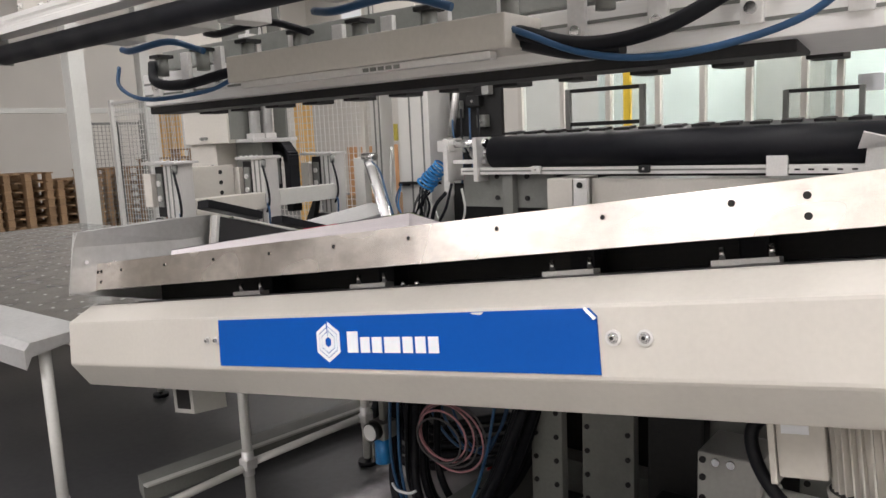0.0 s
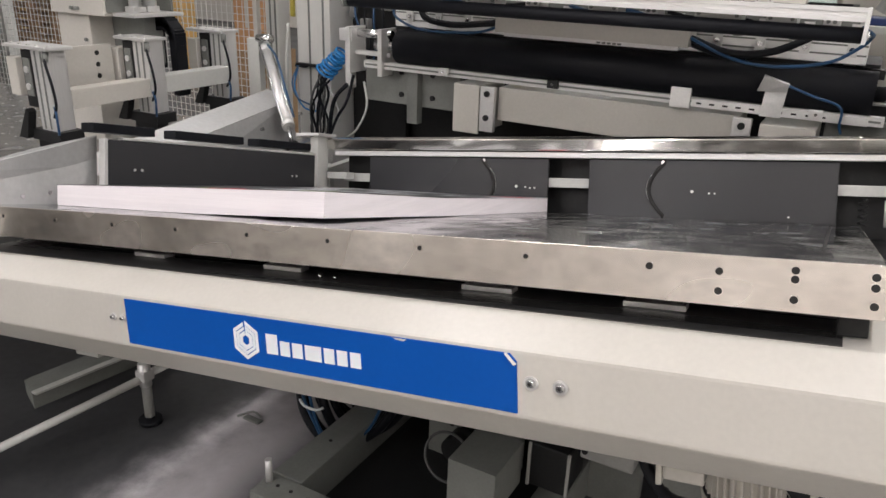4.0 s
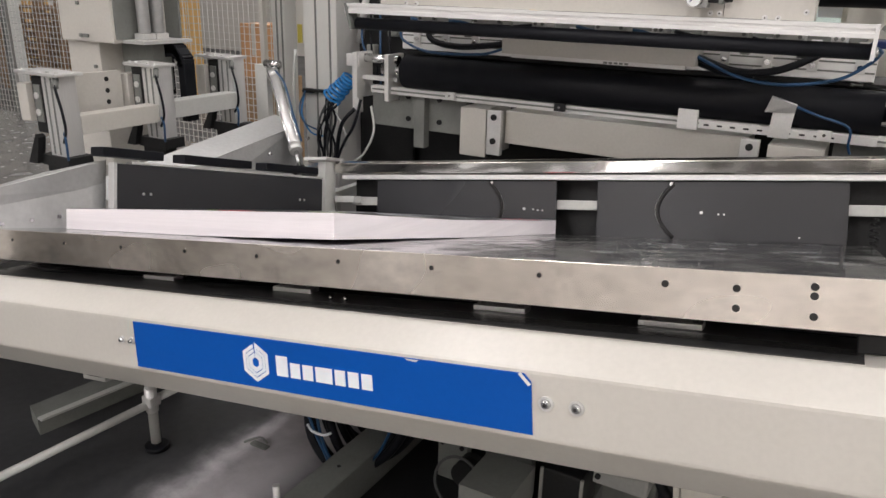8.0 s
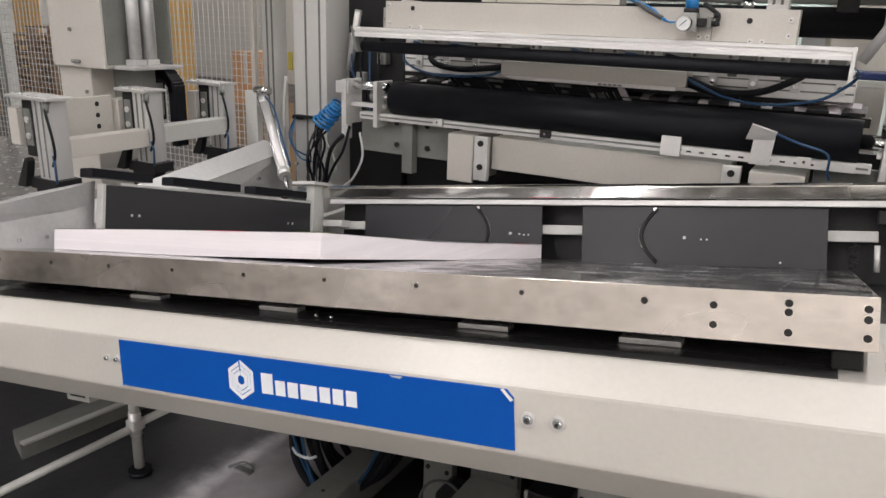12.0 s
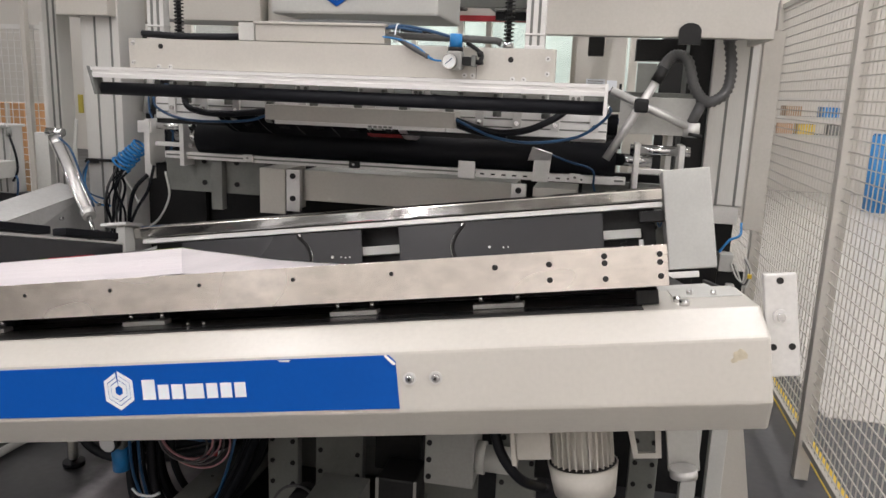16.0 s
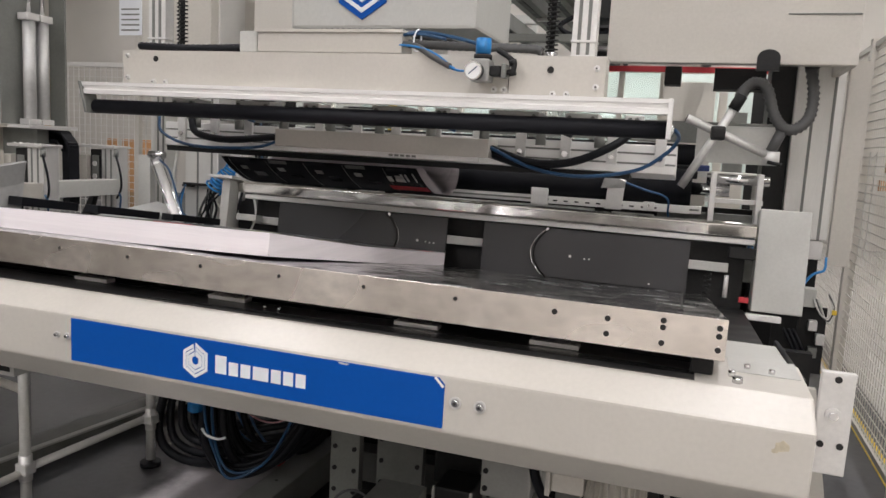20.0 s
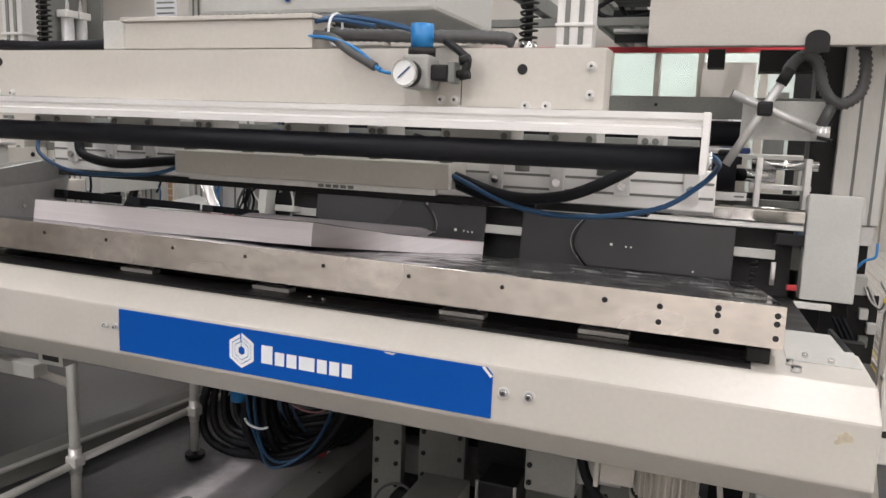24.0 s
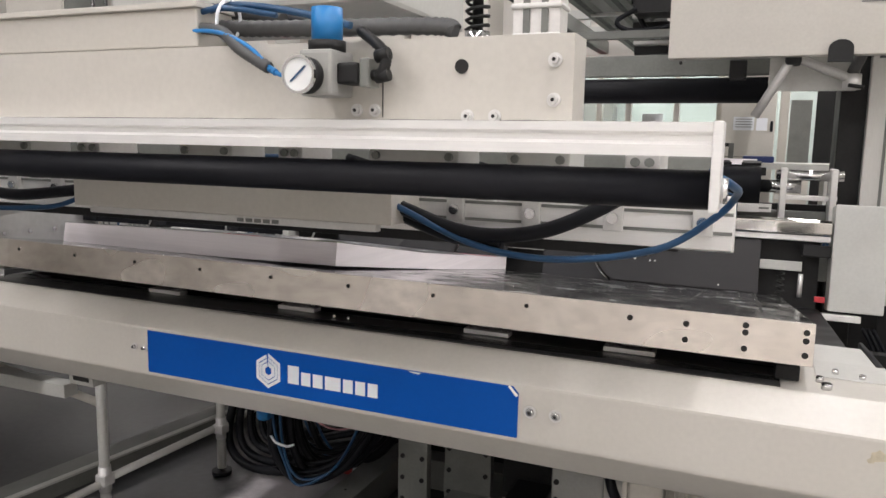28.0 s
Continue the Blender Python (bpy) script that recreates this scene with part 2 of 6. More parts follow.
def add_light_streak(mat, colour):
    """A pale streak of light painted into the floor colour along x = -1.32, y = 2 to 3.3."""
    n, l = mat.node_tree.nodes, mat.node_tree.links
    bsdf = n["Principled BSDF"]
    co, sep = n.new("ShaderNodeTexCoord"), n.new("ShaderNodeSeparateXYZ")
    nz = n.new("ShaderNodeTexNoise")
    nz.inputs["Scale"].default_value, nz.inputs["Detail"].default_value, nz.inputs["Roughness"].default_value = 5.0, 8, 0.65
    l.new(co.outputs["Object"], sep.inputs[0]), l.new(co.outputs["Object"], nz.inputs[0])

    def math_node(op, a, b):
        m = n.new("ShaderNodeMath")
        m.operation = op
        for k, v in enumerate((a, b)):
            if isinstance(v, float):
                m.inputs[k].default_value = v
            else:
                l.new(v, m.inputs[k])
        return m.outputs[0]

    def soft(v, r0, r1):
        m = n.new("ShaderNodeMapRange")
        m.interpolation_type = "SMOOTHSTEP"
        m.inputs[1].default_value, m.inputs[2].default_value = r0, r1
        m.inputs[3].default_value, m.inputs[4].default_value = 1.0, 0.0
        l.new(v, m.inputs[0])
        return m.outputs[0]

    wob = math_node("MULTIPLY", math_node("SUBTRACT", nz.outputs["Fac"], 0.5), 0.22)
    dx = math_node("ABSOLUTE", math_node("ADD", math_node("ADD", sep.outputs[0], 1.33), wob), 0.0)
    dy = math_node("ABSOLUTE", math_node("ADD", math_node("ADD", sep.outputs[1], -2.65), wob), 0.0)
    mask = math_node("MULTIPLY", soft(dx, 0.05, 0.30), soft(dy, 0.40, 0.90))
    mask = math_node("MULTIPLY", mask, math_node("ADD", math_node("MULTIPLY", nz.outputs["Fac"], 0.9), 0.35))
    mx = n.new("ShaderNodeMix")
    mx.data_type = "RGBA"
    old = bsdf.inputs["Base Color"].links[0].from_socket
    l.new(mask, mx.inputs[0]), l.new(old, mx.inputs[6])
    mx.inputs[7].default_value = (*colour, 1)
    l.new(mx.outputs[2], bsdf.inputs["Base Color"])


PALEFLOOR = material("pale_floor_coating", (0.46, 0.44, 0.41), 0.4, vary=0.10, scale=1.2, fine=20, bump=0.05)
# light falling on the floor through the gap, mixed into its colour
add_light_streak(FLOORM, (0.62, 0.585, 0.60))
WALLM = material("hall_wall_paint", (0.60, 0.575, 0.53), 0.8, vary=0.05, scale=1)
WHITEW = material("white_wall_paint", (0.86, 0.83, 0.79), 0.7, vary=0.05, scale=1)
CEILM = material("hall_ceiling", (0.40, 0.40, 0.39), 0.8, vary=0.08, scale=1)
WOOD = material("pallet_wood", (0.33, 0.21, 0.115), 0.75, vary=0.3, scale=5, fine=50, bump=0.3, stretch=(1, 12, 12))
CARD = material("cardboard", (0.50, 0.27, 0.13), 0.8, vary=0.12, scale=4)
LAMPM = material("lamp_tube", (1.0, 0.97, 0.92), 0.5, vary=0.0, emit=9.0)
GAUGE = material("gauge_face", (0.82, 0.83, 0.82), 0.35, vary=0.02)
GREENM = material("pale_green_panel", (0.44, 0.50, 0.48), 0.35, vary=0.15, scale=3)
PINK = material("pink_cable", (0.42, 0.20, 0.22), 0.5, vary=0.1)


def print_material(name, stops, scale, speck):
    """A printed sheet: picture blocks in the given colours, crossed by rows of fine pale print."""
    mat = bpy.data.materials.new(name)
    mat.use_nodes = True
    nt = mat.node_tree
    n, l = nt.nodes, nt.links
    bsdf = n["Principled BSDF"]
    co = n.new("ShaderNodeTexCoord")
    warp, push = n.new("ShaderNodeTexNoise"), n.new("ShaderNodeVectorMath")
    warp.inputs["Scale"].default_value, warp.inputs["Detail"].default_value = 9.0, 3
    push.operation, push.inputs[1].default_value = "MULTIPLY_ADD", (0.05, 0.05, 0.0)
    l.new(co.outputs["Object"], warp.inputs[0])
    l.new(warp.outputs["Color"], push.inputs[0]), l.new(co.outputs["Object"], push.inputs[2])
    br = n.new("ShaderNodeTexVoronoi")
    br.distance, br.inputs["Scale"].default_value = "CHEBYCHEV", scale
    br.inputs["Randomness"].default_value = 0.8
    l.new(push.outputs[0], br.inputs[0])
    sep = n.new("ShaderNodeSeparateColor")
    l.new(br.outputs["Color"], sep.inputs[0])
    ramp = n.new("ShaderNodeValToRGB")
    ramp.color_ramp.interpolation = "CONSTANT"
    el = ramp.color_ramp.elements
    el[0].position, el[0].color = 0, (*stops[0][1], 1)
    el[1].position, el[1].color = stops[1][0], (*stops[1][1], 1)
    for p, c in stops[2:]:
        e = el.new(p)
        e.color = (*c, 1)
    l.new(sep.outputs[0], ramp.inputs[0])
    mp, nz = n.new("ShaderNodeMapping"), n.new("ShaderNodeTexNoise")
    mp.inputs["Scale"].default_value = (1.0, 3.5, 1.0)
    nz.inputs["Scale"].default_value, nz.inputs["Detail"].default_value = 26, 5
    l.new(co.outputs["Object"], mp.inputs[0]), l.new(mp.outputs[0], nz.inputs[0])
    th = n.new("ShaderNodeMapRange")
    th.inputs[1].default_value, th.inputs[2].default_value = 0.60, 0.68
    th.inputs[3].default_value, th.inputs[4].default_value = 0.0, 0.6
    l.new(nz.outputs["Fac"], th.inputs[0])
    mx = n.new("ShaderNodeMix")
    mx.data_type = "RGBA"
    l.new(th.outputs[0], mx.inputs[0]), l.new(ramp.outputs[0], mx.inputs[6])
    mx.inputs[7].default_value = (*speck, 1)
    l.new(mx.outputs[2], bsdf.inputs["Base Color"])
    bsdf.inputs["Roughness"].default_value, bsdf.inputs["Specular IOR Level"].default_value = 0.32, 0.5
    return mat


PRINT = print_material("printed_sheet", [(0, (0.018, 0.018, 0.020)), (0.38, (0.04, 0.04, 0.045)), (0.56, (0.50, 0.02, 0.06)), (0.61, (0.6, 0.6, 0.62)), (0.72, (0.02, 0.02, 0.02)),
                                         (0.83, (0.16, 0.22, 0.06)), (0.87, (0.62, 0.62, 0.65)), (0.95, (0.30, 0.27, 0.22))], 6.5, (0.16, 0.16, 0.17))


def glass_material():
    mat = bpy.data.materials.new("window_glass")
    mat.use_nodes = True
    b = mat.node_tree.nodes["Principled BSDF"]
    b.inputs["Base Color"].default_value = (0.92, 0.97, 0.96, 1)
    b.inputs["Roughness"].default_value, b.inputs["Transmission Weight"].default_value, b.inputs["IOR"].default_value = 0.04, 0.9, 1.15
    return mat


GLASS = glass_material()


# ---- building helpers ----
def box(bm, x0, x1, y0, y1, z0, z1, b=0.0):
    """A box between limits, its edges rounded by b."""
    vs = [bm.verts.new((x, y, z)) for x in (x0, x1) for y in (y0, y1) for z in (z0, z1)]
    fs = [bm.faces.new([vs[i] for i in q]) for q in ((0, 1, 3, 2), (4, 6, 7, 5), (0, 4, 5, 1), (2, 3, 7, 6), (0, 2, 6, 4), (1, 5, 7, 3))]
    if b:
        bmesh.ops.bevel(bm, geom=list({e for f in fs for e in f.edges}), offset=b, segments=2, affect="EDGES", profile=0.6)
    return bm


def cyl(bm, p0, p1, r, n=18, r2=None, caps=True):
    """A round bar from p0 to p1, of radius r, at its end r2."""
    p0, p1 = Vector(p0), Vector(p1)
    r2 = r if r2 is None else r2
    q = (p1 - p0).to_track_quat("Z", "Y").to_matrix()
    rings = []
    for p, rad in ((p0, r), (p1, r2)):
        rings.append([bm.verts.new(p + q @ Vector((math.cos(a) * rad, math.sin(a) * rad, 0))) for a in (2 * math.pi * k / n for k in range(n))])
    for k in range(n):
        f = bm.faces.new((rings[0][k], rings[0][(k + 1) % n], rings[1][(k + 1) % n], rings[1][k]))
        f.smooth = True
    if caps:
        bm.faces.new(rings[0][::-1]), bm.faces.new(rings[1])
    return bm


def smooth_line(pts, steps):
    pts = [Vector(p) for p in pts]
    ext = [2 * pts[0] - pts[1]] + pts + [2 * pts[-1] - pts[-2]]
    out = []
    for i in range(1, len(ext) - 2):
        a, b, c, d = ext[i - 1:i + 3]
        for s in range(steps):
            t = s / steps
            out.append(0.5 * ((2 * b) + (c - a) * t + (2 * a - 5 * b + 4 * c - d) * t * t + (3 * b - a - 3 * c + d) * t ** 3))
    return out + [pts[-1]]


def tube(bm, pts, r, n=8, steps=6, ribs=0.0):
    """A hose along points; ribs: how far its rings stand out."""
    line = smooth_line(pts, steps) if steps > 1 else [Vector(p) for p in pts]
    rings, up = [], Vector((0.3, 0.2, 1)).normalized()
    for i, p in enumerate(line):
        d = (line[min(i + 1, len(line) - 1)] - line[max(i - 1, 0)]).normalized()
        side = d.cross(up)
        if side.length < 1e-3:
            side = d.cross(Vector((1, 0, 0)))
        side.normalize()
        up = side.cross(d).normalized()
        rad = r + (ribs if i % 2 else 0)
        rings.append([bm.verts.new(p + rad * (math.cos(a) * side + math.sin(a) * up)) for a in (2 * math.pi * k / n for k in range(n))])
    for a, b in zip(rings, rings[1:]):
        for k in range(n):
            f = bm.faces.new((a[k], a[(k + 1) % n], b[(k + 1) % n], b[k]))
            f.smooth = True
    bm.faces.new(rings[0][::-1]), bm.faces.new(rings[-1])
    return bm


def prism(bm, outline, x0, x1):
    """An outline of (y, z) drawn out along x."""
    a, b = ([bm.verts.new((x, y, z)) for y, z in outline] for x in (x0, x1))
    n = len(outline)
    for k in range(n):
        bm.faces.new((a[k], a[(k + 1) % n], b[(k + 1) % n], b[k]))
    bm.faces.new(a[::-1]), bm.faces.new(b)
    bmesh.ops.recalc_face_normals(bm, faces=bm.faces[:])
    return bm


def slab(bm, outline, y0, y1):
    """An outline of (x, z) drawn out along y."""
    a, b = ([bm.verts.new((x, y, z)) for x, z in outline] for y in (y0, y1))
    n = len(outline)
    for k in range(n):
        bm.faces.new((a[k], a[(k + 1) % n], b[(k + 1) % n], b[k]))
    bm.faces.new(a[::-1]), bm.faces.new(b)
    bmesh.ops.recalc_face_normals(bm, faces=bm.faces[:])
    return bm


def plate(bm, corners, thick):
    """A flat sheet with these corners, thick along its normal."""
    c = [Vector(p) for p in corners]
    nrm = (c[1] - c[0]).cross(c[2] - c[0]).normalized() * thick
    a, b = [bm.verts.new(p) for p in c], [bm.verts.new(p + nrm) for p in c]
    n = len(c)
    for k in range(n):
        bm.faces.new((a[k], a[(k + 1) % n], b[(k + 1) % n], b[k]))
    bm.faces.new(a[::-1]), bm.faces.new(b)
    bmesh.ops.recalc_face_normals(bm, faces=bm.faces[:])
    return bm


def N():
    return bmesh.new()


def rounded(bm, b, segments=2):
    bmesh.ops.bevel(bm, geom=[e for e in bm.edges if e.calc_face_angle(0) > 0.3], offset=b, segments=segments, affect="EDGES", profile=0.6)
    return bm


def thing(name, x, y, z, label, category, group="", kind=""):
    ob = new(name)
    ob.empty_display_size = 0.1
    ob.location = (x, y, z)
    return tagged(ob, label, category, group, kind)


def root_of(ob):
    while ob.parent:
        ob = ob.parent
    return ob


def part(name, bm, mat, parent, label="", m=None, moved=None):
    """bm as one mesh under a thing or part. Its points are in the world, or in the space of a moved thing."""
    if m is not None:
        bm.transform(m)
    root = root_of(parent)
    bm.transform(Matrix.Translation(-root.location))
    me = bpy.data.meshes.new(name)
    bm.to_mesh(me)
    bm.free()
    me.materials.append(mat)
    ob = new(name, me)
    ob.parent = parent
    return tagged(ob, label)


def solo(name, bm, mat, label, category, group="", kind=""):
    me = bpy.data.meshes.new(name)
    bm.to_mesh(me)
    bm.free()
    me.materials.append(mat)
    return tagged(new(name, me), label, category, group, kind)


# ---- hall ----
solo("floor", box(N(), -16, 14, -10, 16, FLOOR - 0.1, FLOOR), FLOORM, "worn grey concrete factory floor with pale scuffs and a painted streak of light", "floor", kind="structure")
solo("floor_aisle", box(N(), -0.25, 13.9, -4.58, 0.95, FLOOR, FLOOR + 0.004), PALEFLOOR, "pale beige floor coating of the aisle before the machine", "floor", kind="structure")
solo("ceiling", box(N(), -16, 14, -10, 16, 6.0, 6.1), CEILM, "pale factory hall ceiling", "ceiling", kind="structure")
# out of view, white and near, to bounce light onto the machine's front
solo("wall_south", box(N(), -1.9, 14, -4.8, -4.6, FLOOR, 6.0), WHITEW, "unseen white wall added to bounce light onto the machine", "wall", kind="structure")
# these two unseen walls stand back to shape reflections in the steel
solo("wall_corner", box(N(), -1.9, -1.7, -10, -4.81, FLOOR, 6.0), WALLM, "plain off-white hall wall", "wall", kind="structure")
solo("wall_far_south", box(N(), -16, -1.7, -10.2, -10, FLOOR, 6.0), WALLM, "plain off-white hall wall", "wall", kind="structure")
solo("wall_north", box(N(), -16, 14, 16, 16.2, FLOOR, 6.0), WALLM, "plain off-white hall wall", "wall", kind="structure")
solo("wall_west", box(N(), -16.2, -16, -10, 16, FLOOR, 6.0), WALLM, "plain off-white hall wall behind the pallets", "wall", kind="structure")
solo("wall_east", box(N(), 14, 14.2, -4.6, 16, FLOOR, 6.0), WALLM, "plain off-white hall wall", "wall", kind="structure")
# a fixture for every lamp, the added front pair included
for lx, ly in LAMPS:
    fx = thing("ceiling_light", lx, ly, 5.84, "long white fluorescent strip light under the ceiling", "ceiling light", "hall strip lights")
    part("housing", box(N(), lx - 0.14, lx + 0.14, ly - 3.2, ly + 3.2, 5.88, 6.0, 0.01), GREY, fx)
    part("diffuser", box(N(), lx - 0.10, lx + 0.10, ly - 3.1, ly + 3.1, 5.845, 5.88, 0.008), LAMPM, fx)


def turned(rows):
    out = []
    for t, rx, ry, rz, x, y, z in rows:
        v = Vector((radians(rx), radians(ry), radians(rz)))
        out.append((t, Matrix.Translation((x, y, z)) @ Matrix.Rotation(v.length, 4, v.normalized())))
    return out


# ---- jogging table: built in its own space, front plate at y = 0 ----
table = thing("jogging_table", 0, 0, 0, "large tilting jogging table with cream beam and blue name plate", "jogging table")
MT = pose(0, 0.097, 0.235, -8.5)  # the tray slopes to its back

beam = part("front_beam", rounded(prism(N(), [(0, -0.064), (0, 0.062), (0.074, 0.107), (0.31, 0.107), (0.31, -0.12), (0.055, -0.133)], -1.222, 1.214), 0.006), BEAMP, table,
            "cream-painted sheet steel front beam with bevelled edges")
sign_bm = slab(N(), [(-0.5, -0.055), (0.497, -0.055), (0.497, 0.042), (0.484, 0.056), (-0.5, 0.055)], -0.003, 0.004)
sign = part("name_plate", sign_bm, BLUEP, table, "blue name plate with white marks, its corner peeling")
part("peeled_corner", plate(N(), [(0.478, -0.0042, 0.058), (0.499, -0.009, 0.040), (0.494, -0.010, 0.037), (0.474, -0.005, 0.055)], 0.002), ALU, sign, "curled silver corner of the plate")
part("chip", plate(N(), [(0.245, -0.0036, 0.0545), (0.275, -0.0036, 0.0545), (0.268, -0.0036, 0.050), (0.25, -0.0036, 0.0515)], 0.0008), ALU, sign, "bare chip in the edge")


def hexagon(r, x, z, squash=0.88):
    return [(x + squash * r * math.sin(math.pi / 3 * k), z + r * math.cos(math.pi / 3 * k)) for k in range(6)]


def ring(bm, outer, inner, y0, y1):
    """A flat closed ring between two outlines of (x, z)."""
    loops = [[bm.verts.new((x, y, z)) for x, z in o] for o, y in ((outer, y0), (inner, y0), (inner, y1), (outer, y1))]
    n = len(outer)
    for a, b in zip(loops, loops[1:] + loops[:1]):
        for k in range(n):
            bm.faces.new((a[k], a[(k + 1) % n], b[(k + 1) % n], b[k]))
    bmesh.ops.recalc_face_normals(bm, faces=bm.faces[:])
    return bm


hx, hz = -0.127, 0.001
for r0, r1 in ((0.0435, 0.0345), (0.0325, 0.0245), (0.0225, 0.0115)):
    # each hexagon line is open beside its upper tip
    o, i = hexagon(r0, hx, hz, 0.90), hexagon(r1, hx, hz, 0.90)
    em = N()
    mid = lambda u, v, f: (u[0] + f * (v[0] - u[0]), u[1] + f * (v[1] - u[1]))
    for k in range(5):
        slab(em, [o[k], o[k + 1], i[k + 1], i[k]], -0.0042, -0.0028)
    slab(em, [o[5], mid(o[5], o[0], 0.84), mid(i[5], i[0], 0.84), i[5]], -0.0042, -0.0028)
    bmesh.ops.remove_doubles(em, verts=em.verts[:], dist=1e-5)
    part("emblem_line", em, WHITE, sign, "white hexagon line")
# the brand word as plain bars
bx = -0.071
for w, h0, h1 in ((0.030, -0.021, 0.023), (0.025, -0.021, 0.011), (0.026, -0.021, 0.011), (0.041, -0.021, 0.011), (0.025, -0.021, 0.011), (0.025, -0.021, 0.011), (0.025, -0.021, 0.011)):
    part("word_bar", box(N(), bx, bx + w, -0.0042, -0.0028, h0, h1), WHITE, sign, "white bar")
    bx += w + 0.0070


def screw(x, z, r=0.0135):
    s = part("screw", cyl(N(), (x, -0.0005, z), (x, -0.0035, z), r, 20), ALU, table, "round-headed steel screw with a washer")
    part("screw_head", cyl(N(), (x, -0.003, z), (x, -0.010, z), r * 0.72, 16, r * 0.45), CHROME, s)
    part("socket", cyl(N(), (x, -0.0095, z), (x, -0.0105, z), r * 0.26, 6), HOLE, s)


for sx in (0.523, 0.577, -0.513, -0.546):
    screw(sx, 0.006, 0.0135 if sx > 0 else 0.009)

for cx, cz, r in ((1.158, 0.030, 0.013), (1.146, 0.020, 0.006)):
    part("glue_stain", slab(N(), [(cx + r * (1 + 0.25 * math.sin(3.1 * k)) * math.cos(0.52 * k), cz + r * (0.8 + 0.2 * math.cos(2.3 * k)) * math.sin(0.52 * k)) for k in range(12)], -0.0009, 0.001), TAN, table, "yellowed glue stain on the paint")
# side arms that carry the back rail
for x0, x1 in ((1.035, 1.212), (-1.21, -1.08)):
    part("side_arm", box(N(), x0, x1, 0.319, 0.70, -0.14, 0.035, 0.006), GREY, table, "light grey welded side arm", m=pose(0, 0, 0.075, -4.5))
    # rear end coloured black, to read as the dark void there
    part("rear_arm", box(N(), x0 + 0.01, x1 - 0.01, 0.701, 1.78, -0.14, 0.005, 0.006), BLACKM, table, "rear end of the side arm, coloured black for the dark void", m=pose(0, 0, 0.075, -4.5))
part("edge_seal", box(N(), 1.213, 1.224, 0.25, 0.78, 0.0, 0.040, 0.004), BLACK, table, "black rubber edge seal", m=pose(0, 0, 0.075, -4.5))
part("seam_cover", box(N(), 1.065, 1.205, 0.19, 0.316, 0.1074, 0.1095, 0.001), GREY, table)
for x, y, r in ((1.068, 0.155, 0.007), (1.077, 0.111, 0.010), (1.102, 0.222, 0.006), (1.149, 0.205, 0.006)):
    b = part("bolt", cyl(N(), (x, y, 0.107), (x, y, 0.119), r, 6), CHROME, table)
lug = part("lug_plate", box(N(), 1.217, 1.277, 0.055, 0.073, -0.03, 0.170, 0.003), ALU, table, "bare aluminium lug plate with bolts")
part("lug_boss", cyl(N(), (1.244, 0.0545, 0.088), (1.244, 0.048, 0.088), 0.014, 20), ALU, lug)
part("lug_bolt", cyl(N(), (1.244, 0.050, 0.088), (1.244, 0.043, 0.088), 0.008, 12), CHROME, lug)
for x, z in ((1.246, 0.157), (1.229, 0.029), (1.263, 0.029)):
    part("lug_hole", cyl(N(), (x, 0.0545, z), (x, 0.0525, z), 0.0065, 12), HOLE, lug)

# tray
part("tray_top", box(N(), -1.24, 1.045, 0.0, 1.62, -0.006, 0.0), TRAYTOP, table, "dark worn steel table top with air holes and scuffs", m=MT)
part("tray_skirt", box(N(), -1.24, 1.047, -0.004, 0.004, -0.082, 0.0005, 0.0006), STEEL, table, "brushed steel front edge with screw holes", m=MT @ pose(0, 0, 0, 2.5))
part("tray_side", box(N(), 1.039, 1.047, 0.005, 1.60, -0.078, -0.001), STEEL, table, "brushed steel side edge", m=MT)
part("tray_side", box(N(), -1.24, -1.232, 0.005, 1.60, -0.078, -0.001), STEEL, table, "brushed steel side edge", m=MT)
hole_at = [(-1.07 + 0.2215 * k, -0.026) for k in range(9)] + [(-1.18, -0.026), (-1.18, -0.058), (-1.20, -0.026)]
hole_at += [(0.813, -0.026), (0.813, -0.058), (0.924, -0.016), (0.924, -0.030), (0.924, -0.062), (1.032, -0.018), (1.032, -0.034), (1.032, -0.062)]
for x, z in hole_at:
    r = 0.0062 if x > 0.6 else 0.0048
    h = part("countersink", cyl(N(), (x, -0.0043, z), (x, -0.0052, z), r * 1.25, 14), STEEL, table, m=MT @ pose(0, 0, 0, 2.5))
    part("screw_hole", cyl(N(), (x, -0.005, z), (x, -0.0057, z), r, 12), HOLE, h, m=MT @ pose(0, 0, 0, 2.5))
dots = N()
for i in range(19):
    for j in range(13):
        x, y = -1.10 + 0.118 * i, 0.10 + 0.118 * j
        if x < 0.93:
            cyl(dots, (x, y, 0.0), (x, y, 0.0006), 0.0026, 6)
tagged(part("air_nozzles", dots, DULL, table, "rows of small air nozzles", m=MT), kind="stuff")
part("slot", box(N(), 0.9535, 0.9605, 0.21, 1.53, 0.0, 0.0012), HOLE, table, "dark slot in the table top", m=MT)
part("slot", box(N(), 0.9605, 1.045, 1.523, 1.53, 0.0, 0.0012), HOLE, table, "dark slot in the table top", m=MT)
# frame coloured black for the shade under the tray
part("under_frame", box(N(), -1.05, 0.98, 0.32, 1.5, -0.125, -0.085, 0.01), BLACKM, table, "black frame for the dark underside of the tray", m=MT)
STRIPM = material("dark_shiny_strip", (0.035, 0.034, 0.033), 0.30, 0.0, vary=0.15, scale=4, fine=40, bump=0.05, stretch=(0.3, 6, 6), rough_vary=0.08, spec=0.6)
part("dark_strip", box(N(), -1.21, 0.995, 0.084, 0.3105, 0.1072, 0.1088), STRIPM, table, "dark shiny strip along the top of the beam")
